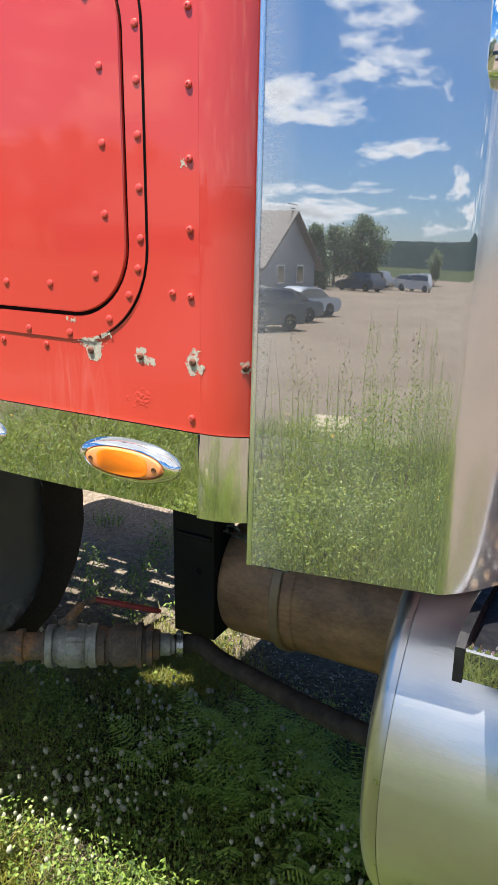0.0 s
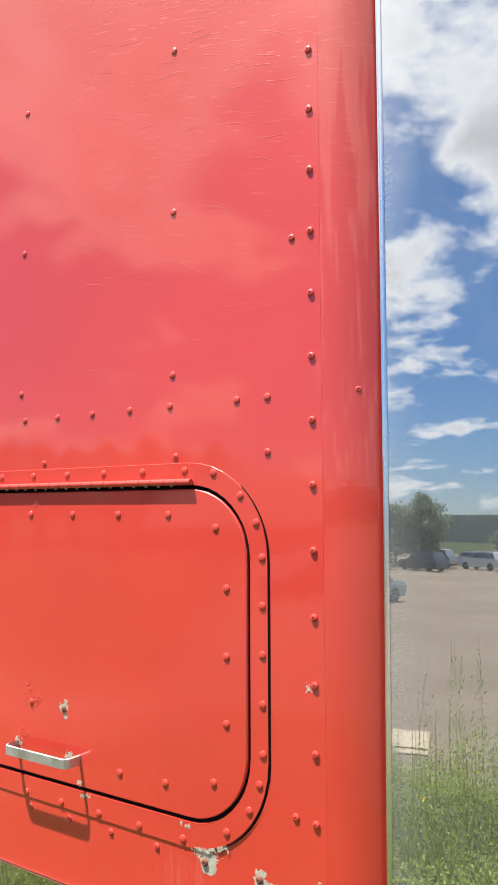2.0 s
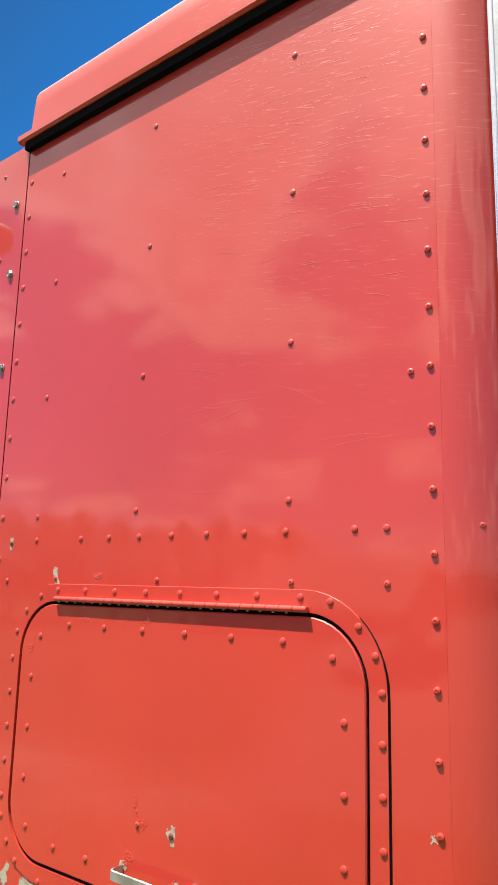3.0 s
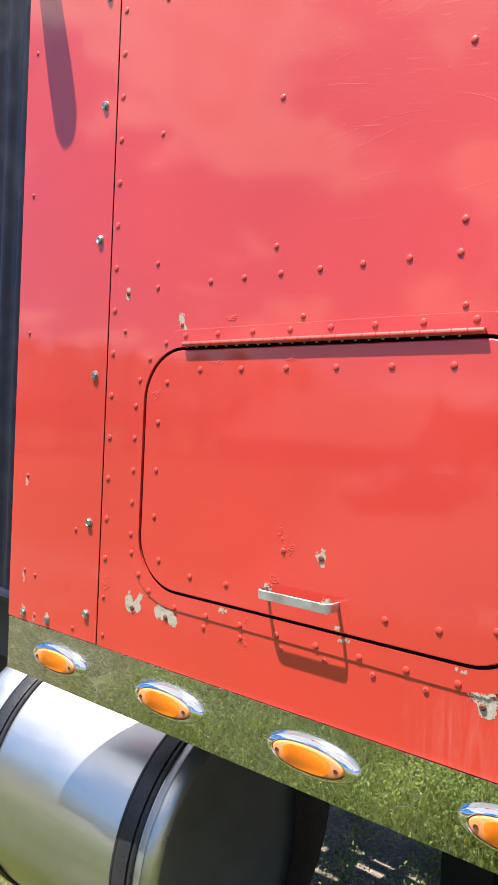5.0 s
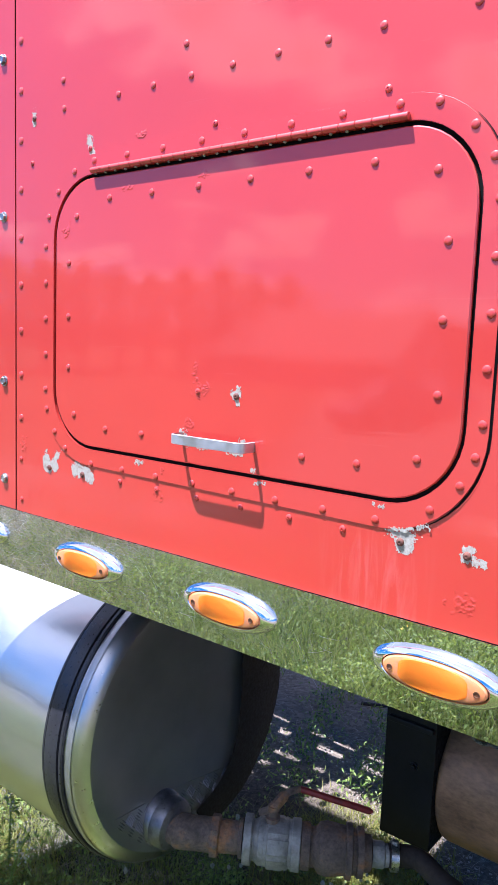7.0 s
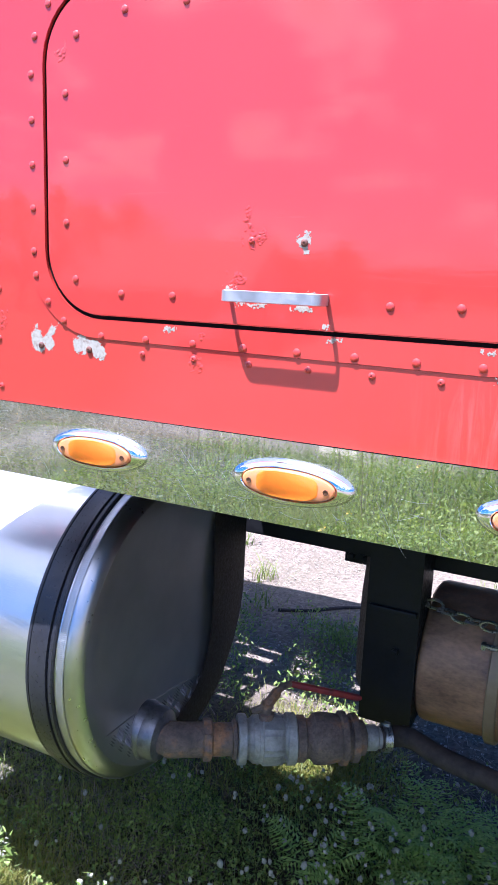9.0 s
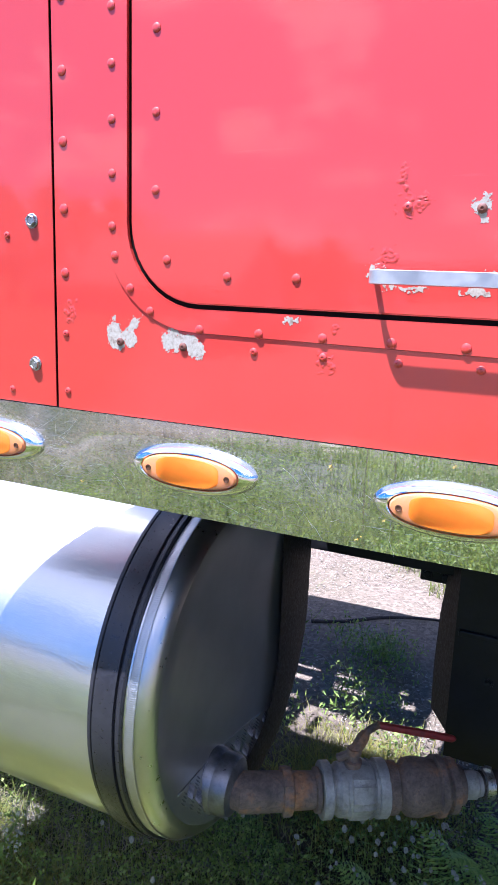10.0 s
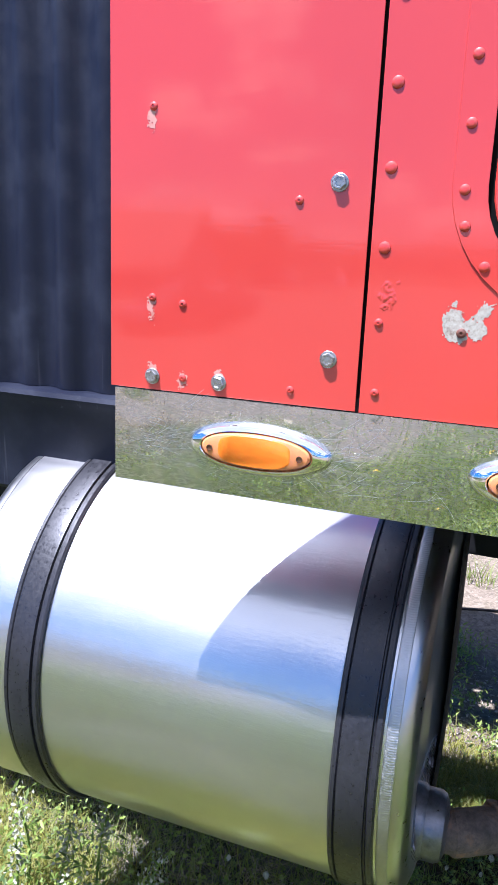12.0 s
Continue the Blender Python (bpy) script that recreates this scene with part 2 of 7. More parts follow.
SKIRT_STEEL = metal_sheet("scuffed_steel", (0.64, 0.65, 0.62), 0.004, 2.6, 0.0005, 0.012, 0.07)
SKIRT_STEEL = scuffed(SKIRT_STEEL, -1.75, -0.80, 0.04, 0.32, 0.90, 0.55)
STEEL = scuffed(STEEL, -0.470, -0.415, 0.03, 0.24, 0.42, 0.25, (0.56, 0.56, 0.57), 0.60)
CHROME = material("chrome", (0.88, 0.89, 0.90), 0.03, 1.0)[0]
STEEL_EDGE = material("steel_edge", (0.8, 0.82, 0.84), 0.22, 1.0)[0]


def tank_aluminium():
    m, t, b = material("brushed_aluminium", (0.76, 0.77, 0.78), 0.2, 1.0)
    b.inputs["Anisotropic"].default_value = 0.93           # brushed round the girth
    b.inputs["Anisotropic Rotation"].default_value = 0.25
    tan = t.nodes.new("ShaderNodeTangent")
    tan.direction_type, tan.axis = "RADIAL", "X"
    link(t, tan.outputs[0], b.inputs["Tangent"])
    s = noise_tex(t, 40.0, 6, 0.7, (0.12, 1.0, 1.0))
    big = noise_tex(t, 3.0, 5, 0.6, (0.8, 1, 1))
    pits = noise_tex(t, 180.0, 3, 0.6)
    link(t, rng_map(t, s, 0.3, 0.7, 0.13, 0.20), b.inputs["Roughness"])
    col = mix_col(t, rng_map(t, big, 0.4, 0.75, 0.0, 0.5), (0.69, 0.685, 0.675), (0.57, 0.565, 0.555))
    col = mix_col(t, rng_map(t, pits, 0.7, 0.78, 0.0, 0.4), col, (0.35, 0.35, 0.34))
    link(t, col, b.inputs["Base Color"])
    grain = noise_tex(t, 230.0, 3, 0.6, (0.18, 1.0, 1.0), 0.6, 2.0)
    n1 = bump(t, b, grain, 0.6, 0.0005)
    bump(t, b, s, 0.34, 0.0006, n1)
    veil = t.nodes.new("ShaderNodeBsdfGlossy")            # brushed bloom over the polish
    link(t, rng_map(t, s, 0.3, 0.7, 0.40, 0.48), veil.inputs["Roughness"])
    link(t, col, veil.inputs["Color"])
    mx = t.nodes.new("ShaderNodeMixShader")
    link(t, rng_map(t, big, 0.35, 0.7, 0.48, 0.60), mx.inputs[0])
    link(t, b.outputs[0], mx.inputs[1])
    link(t, veil.outputs[0], mx.inputs[2])
    link(t, mx.outputs[0], t.nodes["Material Output"].inputs["Surface"])
    return m


TANK = tank_aluminium()


def tank_end():
    m, t, b = material("dull_aluminium", (0.5, 0.5, 0.5), 0.32, 0.88)
    big = noise_tex(t, 4.0, 4, 0.6)
    s = noise_tex(t, 22.0, 5, 0.6, (1, 1, 0.5))
    link(t, ramp(t, big, [(0.3, (0.44, 0.44, 0.42)), (0.7, (0.60, 0.585, 0.555))]), b.inputs["Base Color"])
    link(t, rng_map(t, s, 0.3, 0.7, 0.29, 0.36), b.inputs["Roughness"])
    return m


TANK_END = tank_end()
WELD = mottled("weld_metal", (0.42, 0.42, 0.41), (0.55, 0.55, 0.54), 30.0, 0.46, 1.0, 200.0, 0.2, 0.0005)
SCREW_WELL = mottled("dark_screw_well", (0.035, 0.014, 0.006), (0.16, 0.065, 0.025), 200.0, 0.5)
BLACK = mottled("black_painted_steel", (0.006, 0.006, 0.007), (0.018, 0.018, 0.019), 8.0, 0.45, 0.0, 110.0, 0.35, 0.001)
STRAP = mottled("black_strap", (0.009, 0.009, 0.011), (0.024, 0.024, 0.028), 10.0, 0.38, 0.0, 150.0, 0.35, 0.0008)
RUBBER = mottled("rubber", (0.012, 0.011, 0.010), (0.075, 0.060, 0.050), 26.0, 0.7, 0.0, 90.0, 0.3, 0.001)
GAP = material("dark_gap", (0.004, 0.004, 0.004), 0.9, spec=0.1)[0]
for dark_mat in (BLACK, RUBBER):
    dark_mat.node_tree.nodes["Principled BSDF"].inputs["Specular IOR Level"].default_value = 0.2


def rusty_iron():
    m, t, b = material("rusty_iron", (0.1, 0.06, 0.04), 0.8)
    big = noise_tex(t, 16.0, 5, 0.65)
    fine = noise_tex(t, 120.0, 5, 0.7, seed=4.0)
    c = ramp(t, big, [(0.32, (0.075, 0.058, 0.048)), (0.5, (0.155, 0.115, 0.088)), (0.62, (0.27, 0.135, 0.060)), (0.78, (0.38, 0.24, 0.13))])
    c = mix_col(t, rng_map(t, fine, 0.45, 0.68, 0.0, 0.6), c, (0.040, 0.031, 0.026))
    link(t, c, b.inputs["Base Color"])
    bump(t, b, fine, 0.8, 0.003)
    return m


RUST = rusty_iron()
GALV = mottled("grey_cast_valve", (0.13, 0.125, 0.115), (0.40, 0.40, 0.37), 26.0, 0.55, 0.2, 150.0, 0.8, 0.003)
MUFFLER = mottled("heat_stained_steel", (0.11, 0.058, 0.034), (0.60, 0.34, 0.18), 6.0, 0.5, 0.0, 60.0, 0.25, 0.001, (1, 1, 2.0))
BOSS = mottled("dull_boss_metal", (0.09, 0.09, 0.10), (0.30, 0.30, 0.32), 26.0, 0.42, 0.8, 140.0, 0.3, 0.001)
BRASS = mottled("tan_band", (0.25, 0.17, 0.10), (0.42, 0.31, 0.19), 14.0, 0.5, 0.4)
WORN = mottled("worn_pink_paint", (0.46, 0.15, 0.11), (0.56, 0.33, 0.27), 90.0, 0.6)
BARE_ALU = mottled("bare_aluminium", (0.46, 0.46, 0.45), (0.60, 0.60, 0.585), 30.0, 0.42, 0.9, 40.0, 0.02, 0.0002)
SATIN = mottled("satin_aluminium", (0.52, 0.52, 0.515), (0.62, 0.62, 0.61), 9.0, 0.30, 1.0, 60.0, 0.0, 0.0003, None, 0.03)
CRADLE = mottled("grimy_brown_steel", (0.005, 0.0035, 0.003), (0.024, 0.015, 0.010), 14.0, 0.7, 0.0, 120.0, 0.6, 0.002)
LEVER_RED = mottled("red_lever", (0.10, 0.016, 0.014), (0.36, 0.035, 0.03), 45.0, 0.55)
ZINC = mottled("zinc_bolt", (0.26, 0.26, 0.245), (0.52, 0.52, 0.50), 60.0, 0.32, 0.9, 300.0, 0.4, 0.0004)


def bare_primer():
    m, t, b = material("bare_primer", (0.4, 0.38, 0.33), 0.7)
    f = noise_tex(t, 210.0, 5, 0.7)
    s = noise_tex(t, 95.0, 4, 0.6, seed=2.0)
    c = ramp(t, f, [(0.30, (0.17, 0.145, 0.11)), (0.44, (0.33, 0.30, 0.235)), (0.72, (0.46, 0.43, 0.35))])
    c = mix_col(t, rng_map(t, s, 0.60, 0.70, 0.0, 0.75), c, (0.15, 0.09, 0.055))
    link(t, c, b.inputs["Base Color"])
    bump(t, b, f, 0.25, 0.0005)
    return m


PRIMER = bare_primer()


def wavy_dark():
    m, t, b = material("dark_blue_flap", (0.018, 0.021, 0.034), 0.28, spec=0.22)
    d = noise_tex(t, 9.0, 5, 0.65)
    link(t, ramp(t, d, [(0.45, (0.010, 0.012, 0.022)), (0.8, (0.024, 0.028, 0.042))]), b.inputs["Base Color"])
    drip = noise_tex(t, 1.0, 4, 0.6, (70.0, 70.0, 1.6), 0.2, 6.0)
    base = b.inputs["Base Color"].links[0].from_socket
    link(t, mix_col(t, rng_map(t, drip, 0.65, 0.76, 0.0, 0.16), base, (0.22, 0.22, 0.24)), b.inputs["Base Color"])
    link(t, rng_map(t, d, 0.3, 0.8, 0.32, 0.55), b.inputs["Roughness"])
    return m


NAVY = wavy_dark()


def amber(name, color, rough):
    m, t, b = material(name, color, rough, 0.0, 0.45, 0.05)
    b.inputs["Subsurface Weight"].default_value = 0.35
    b.inputs["Subsurface Radius"].default_value = (0.02, 0.008, 0.002)
    b.inputs["Subsurface Scale"].default_value = 0.4
    rib = noise_tex(t, 260.0, 2, 0.5, (1.0, 1.0, 0.05))
    bump(t, b, rib, 0.25, 0.0006)
    return m


AMBER = amber("amber_lens", (0.80, 0.200, 0.010), 0.3)
AMBER_PALE = amber("amber_lens_rim", (0.66, 0.25, 0.095), 0.3)


def leaf_mat(name, a, b_col, c, trans=0.35):
    m, t, b = material(name, a, 0.55)
    g = t.nodes.new("ShaderNodeNewGeometry")
    col = ramp(t, g.outputs["Random Per Island"], [(0.0, a), (0.55, b_col), (1.0, c)])
    patch = noise_tex(t, 1.1, 3, 0.5)
    col = mix_col(t, rng_map(t, patch, 0.35, 0.7, 0.0, 0.5), col, c)
    link(t, col, b.inputs["Base Color"])
    tr = t.nodes.new("ShaderNodeBsdfTranslucent")
    link(t, col, tr.inputs["Color"])
    mx = t.nodes.new("ShaderNodeMixShader")
    mx.inputs[0].default_value = trans
    link(t, b.outputs[0], mx.inputs[1])
    link(t, tr.outputs[0], mx.inputs[2])
    link(t, mx.outputs[0], t.nodes["Material Output"].inputs["Surface"])
    return m


GRASS = leaf_mat("grass_blade", (0.06, 0.11, 0.016), (0.15, 0.215, 0.03), (0.30, 0.31, 0.075), 0.42)
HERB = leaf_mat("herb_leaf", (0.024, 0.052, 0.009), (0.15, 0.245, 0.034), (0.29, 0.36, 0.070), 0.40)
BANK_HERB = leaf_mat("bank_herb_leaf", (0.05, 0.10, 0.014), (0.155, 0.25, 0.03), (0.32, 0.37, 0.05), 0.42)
YELLOW_GRASS = leaf_mat("yellow_grass", (0.09, 0.105, 0.012), (0.19, 0.195, 0.024), (0.31, 0.285, 0.05), 0.35)
LITTER = leaf_mat("dead_stalk", (0.09, 0.065, 0.04), (0.21, 0.16, 0.11), (0.38, 0.31, 0.22), 0.1)
FROND = leaf_mat("tansy_frond", (0.13, 0.25, 0.035), (0.24, 0.40, 0.06), (0.36, 0.48, 0.09), 0.4)
STRAW = leaf_mat("dry_stalk", (0.20, 0.15, 0.08), (0.28, 0.21, 0.12), (0.34, 0.27, 0.15), 0.2)
TREE_LEAF = leaf_mat("tree_leaf", (0.07, 0.11, 0.065), (0.10, 0.15, 0.085), (0.14, 0.19, 0.095), 0.35)
BLOOM = mottled("clover_bloom", (0.16, 0.17, 0.10), (0.46, 0.44, 0.32), 220.0, 0.8, 0.0, 500.0, 0.8, 0.002)
YELLOW = material("yellow_petal", (0.75, 0.50, 0.03), 0.6)[0]
BOARD = mottled("weathered_plywood", (0.24, 0.19, 0.125), (0.40, 0.33, 0.235), 9.0, 0.7, 0.0, 60.0, 0.3, 0.001)
BARK = mottled("bark", (0.06, 0.045, 0.035), (0.16, 0.12, 0.09), 4.0, 0.85)


def ground_mat():
    m, t, b = material("gravel_soil", (0.25, 0.21, 0.16), 0.9, spec=0.05)
    g = t.nodes.new("ShaderNodeNewGeometry")
    s = t.nodes.new("ShaderNodeSeparateXYZ")
    link(t, g.outputs["Position"], s.inputs[0])
    big = noise_tex(t, 0.9, 6, 0.6)
    fine = noise_tex(t, 55.0, 5, 0.7)
    vor = t.nodes.new("ShaderNodeTexVoronoi")
    vor.inputs["Scale"].default_value = 70.0
    link(t, g.outputs["Position"], vor.inputs["Vector"])
    stone = ramp(t, vor.outputs["Color"], [(0.0, (0.085, 0.068, 0.050)), (0.5, (0.20, 0.160, 0.116)), (1.0, (0.37, 0.30, 0.225))])
    soil = ramp(t, fine, [(0.3, (0.09, 0.070, 0.050)), (0.7, (0.27, 0.218, 0.160))])
    near = mix_col(t, 0.5, stone, soil)
    near = mix_col(t, rng_map(t, big, 0.5, 0.68, 0.0, 0.35), near, (0.10, 0.095, 0.05))
    # soil colour darkened below the truck to stand in for its shade
    shaded_loam = ramp(t, fine, [(0.35, (0.030, 0.024, 0.018)), (0.62, (0.115, 0.092, 0.068)), (0.78, (0.26, 0.21, 0.155))])
    near = mix_col(t, rng_map(t, s.outputs["Y"], 2.15, 2.65, 1.0, 0.0), near, shaded_loam)
    lot = ramp(t, noise_tex(t, 0.25, 6, 0.65), [(0.3, (0.125, 0.100, 0.078)), (0.7, (0.165, 0.136, 0.108))])
    field = ramp(t, noise_tex(t, 0.03, 5, 0.6), [(0.35, (0.022, 0.034, 0.014)), (0.7, (0.05, 0.055, 0.026))])
    # verge soil, lowered as well so shaded gaps among the weeds go black
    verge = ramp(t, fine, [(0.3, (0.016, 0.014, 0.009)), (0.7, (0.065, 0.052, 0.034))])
    brown = ramp(t, fine, [(0.3, (0.065, 0.062, 0.044)), (0.7, (0.18, 0.175, 0.135))])
    brown = mix_col(t, rng_map(t, noise_tex(t, 11.0, 4, 0.6, seed=1.7), 0.46, 0.58, 0.0, 0.85), brown, (0.025, 0.032, 0.014))
    verge = mix_col(t, rng_map(t, s.outputs["X"], -1.75, -1.45, 1.0, 0.0), verge, brown)
    verge = mix_col(t, rng_map(t, s.outputs["X"], 0.6, 1.6, 0.0, 1.0), verge, lot)
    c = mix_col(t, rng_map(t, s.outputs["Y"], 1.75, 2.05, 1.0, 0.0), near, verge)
    c = mix_col(t, rng_map(t, s.outputs["Y"], -4.6, -4.2, 1.0, 0.0), c, lot)
    c = mix_col(t, rng_map(t, s.outputs["Y"], -121.0, -118.0, 1.0, 0.0), c, field)
    # the lot ends along a slanting edge; dry soil on the bank, rough field past it
    edge = t.nodes.new("ShaderNodeMath")
    edge.operation = "MULTIPLY_ADD"
    link(t, s.outputs["Y"], edge.inputs[0])
    edge.inputs[1].default_value = -0.60
    link(t, s.outputs["X"], edge.inputs[2])
    rough_side = t.nodes.new("ShaderNodeMath")
    rough_side.operation = "MULTIPLY"
    link(t, rng_map(t, edge.outputs[0], -4.5, -2.5, 1.0, 0.0), rough_side.inputs[0])
    link(t, rng_map(t, s.outputs["Y"], -8.0, -6.0, 1.0, 0.0), rough_side.inputs[1])
    meadow = ramp(t, noise_tex(t, 0.4, 5, 0.6), [(0.35, (0.04, 0.045, 0.02)), (0.7, (0.08, 0.075, 0.035))])
    c = mix_col(t, rough_side.outputs[0], c, meadow)
    dry = ramp(t, fine, [(0.3, (0.12, 0.105, 0.075)), (0.7, (0.22, 0.195, 0.15))])
    bank = t.nodes.new("ShaderNodeMath")
    bank.operation = "MULTIPLY"
    link(t, rng_map(t, s.outputs["X"], -5.2, -4.3, 1.0, 0.0), bank.inputs[0])
    link(t, rng_map(t, s.outputs["Y"], -6.5, -4.5, 0.0, 1.0), bank.inputs[1])
    side = t.nodes.new("ShaderNodeMath")
    side.operation = "MULTIPLY"
    link(t, bank.outputs[0], side.inputs[0])
    link(t, rng_map(t, s.outputs["Y"], 0.2, 0.7, 1.0, 0.0), side.inputs[1])
    c = mix_col(t, side.outputs[0], c, dry)
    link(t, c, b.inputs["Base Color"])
    bump(t, b, fine, 0.7, 0.012)
    return m


GROUND = ground_mat()

# ---- mesh helpers ----


def mesh_of(name, bm, mat, smooth=False):
    bmesh.ops.recalc_face_normals(bm, faces=bm.faces[:])
    for f in bm.faces:
        if name == "sleeper_side_panel" and f.normal.y > 0.5:
            f.normal_flip()
    me = bpy.data.meshes.new(name)
    bm.to_mesh(me)
    bm.free()
    for m in (mat if isinstance(mat, (list, tuple)) else [mat]):
        me.materials.append(m)
    if smooth:
        for p in me.polygons:
            p.use_smooth = True
        me.set_sharp_from_angle(angle=radians(35))
    return me


def part(name, bm, mat, parent, label="", smooth=False):
    ob = new(name, mesh_of(name, bm, mat, smooth))
    ob.parent = parent
    return tagged(ob, label)


def thing(name, label, category, at=(0, 0, 0), group="", kind=""):
    ob = new(name)
    ob.location = at
    ob.empty_display_size = 0.1
    return tagged(ob, label, category, group, kind)


def box(bm, x0, x1, y0, y1, z0, z1, bevel=0.0):
    made = bmesh.ops.create_cube(bm, size=1.0, matrix=Matrix.Translation(((x0 + x1) / 2, (y0 + y1) / 2, (z0 + z1) / 2))
                                 @ Matrix.Diagonal((x1 - x0, y1 - y0, z1 - z0, 1)))
    if bevel:
        edges = list({e for v in made["verts"] for e in v.link_edges})
        bmesh.ops.bevel(bm, geom=edges, offset=bevel, segments=2, affect="EDGES", profile=0.5)
    return bm


def frame_axes(direction):
    d = Vector(direction).normalized()
    a = d.orthogonal().normalized()
    if abs(d.z) < 0.9:
        a = (Vector((0, 0, 1)) - d * d.z).normalized()
    return d, a, d.cross(a)


def lathe(bm, start, direction, profile, segs=32, closed=True):
    """profile: (distance along the axis, radius) pairs."""
    d, a, b = frame_axes(direction)
    s = Vector(start)
    rings = []
    for dist, r in profile:
        if r < 1e-5:
            rings.append([bm.verts.new(s + d * dist)])
        else:
            rings.append([bm.verts.new(s + d * dist + (a * math.cos(u) + b * math.sin(u)) * r)
                          for u in (2 * math.pi * i / segs for i in range(segs))])
    for p, q in zip(rings, rings[1:]):
        for i in range(segs):
            j = (i + 1) % segs
            if len(p) == 1 and len(q) == 1:
                continue
            if len(p) == 1:
                bm.faces.new((p[0], q[j], q[i]))
            elif len(q) == 1:
                bm.faces.new((p[i], p[j], q[0]))
            else:
                bm.faces.new((p[i], p[j], q[j], q[i]))
    if closed:
        for r in (rings[0], rings[-1]):
            if len(r) > 2:
                bm.faces.new(r)
    return bm


def smooth_line(points, steps=6):
    pts = [Vector(p) for p in points]
    out_pts = []
    for i in range(len(pts) - 1):
        p0, p1, p2, p3 = pts[max(i - 1, 0)], pts[i], pts[i + 1], pts[min(i + 2, len(pts) - 1)]
        for k in range(steps):
            u = k / steps
            out_pts.append(0.5 * ((2 * p1) + (p2 - p0) * u + (2 * p0 - 5 * p1 + 4 * p2 - p3) * u * u + (3 * p1 - p0 - 3 * p2 + p3) * u ** 3))
    out_pts.append(pts[-1])
    return out_pts


def tube(bm, points, radius, segs=12):
    rings = []
    n = len(points)
    ref = None
    for i, p in enumerate(points):
        d = (points[min(i + 1, n - 1)] - points[max(i - 1, 0)]).normalized()
        if ref is None:
            ref = d.orthogonal().normalized()
        ref = (ref - d * ref.dot(d)).normalized()
        b = d.cross(ref)
        r = radius[i] if isinstance(radius, (list, tuple)) else radius
        rings.append([bm.verts.new(p + (ref * math.cos(u) + b * math.sin(u)) * r) for u in (2 * math.pi * k / segs for k in range(segs))])
    for p, q in zip(rings, rings[1:]):
        for i in range(segs):
            j = (i + 1) % segs
            bm.faces.new((p[i], p[j], q[j], q[i]))
    bm.faces.new(rings[0])
    bm.faces.new(rings[-1])
    return bm


def extrude_profile(bm, outline, x0, x1):
    """A prism along x of a closed (y, z) outline."""
    a = [bm.verts.new((x0, y, z)) for y, z in outline]
    b = [bm.verts.new((x1, y, z)) for y, z in outline]
    n = len(outline)
    for i in range(n):
        bm.faces.new((a[i], a[(i + 1) % n], b[(i + 1) % n], b[i]))
    bm.faces.new(a)
    bm.faces.new(b)
    return bm


def round_rect(x0, x1, z0, z1, r, n=10):
    pts = []
    for cx, cz, a0 in ((x1 - r, z1 - r, 0), (x0 + r, z1 - r, 90), (x0 + r, z0 + r, 180), (x1 - r, z0 + r, 270)):
        for i in range(n + 1):
            u = radians(a0 + 90 * i / n)
            pts.append((cx + r * math.cos(u), cz + r * math.sin(u)))
    return pts


def ring_faces(bm, outer, inner):
    n = len(outer)
    for i in range(n):
        j = (i + 1) % n
        bm.faces.new((outer[i], outer[j], inner[j], inner[i]))


def at_y(bm, pts, y):
    return [bm.verts.new((x, y, z)) for x, z in pts]


# ---- the truck ----
SIDE = 0.900           # plane of the sleeper's side
truck = thing("semi_truck", "red riveted semi truck with polished tanks on a weedy verge", "truck", (-1.1, 2.0, 0))


def tpart(name, bm, mat, label="", smooth=False, parent=None):
    ob = part(name, bm, mat, parent or truck, label, smooth)
    ob.matrix_parent_inverse = (parent or truck).matrix_world.inverted() if parent else Matrix.Translation((1.1, -2.0, 0))
    return ob


def sub(name, bm, mat, parent, label="", smooth=False):
    return part(name, bm, mat, parent, label, smooth)


# luggage door outlines
DX0, DX1, DZ0, DZ1 = -1.503, -0.677, 1.467, 1.957
gap_line = round_rect(DX0, DX1, DZ0, DZ1, 0.108)
door_line = round_rect(DX0 + 0.0062, DX1 - 0.0062, DZ0 + 0.0062, DZ1 - 0.0062, 0.102)


def frame_outline(inset):
    """The frame's lower edge rises a little towards the rear."""
    pts = round_rect(-1.541 + inset, -0.6475 - inset, 1.4305 + inset, 1.991 - inset, 0.142 - inset * 0.6)
    return [(x, z + (0.0055 * max(0.0, min(1.0, (-0.80 - x) / 0.6)) if z < 1.6 else 0.0)) for x, z in pts]


frame_line = frame_outline(0.0)

CORNER_X, CORNER_R, TOP, BOTTOM = -0.560, 0.125, 3.068, 1.3145


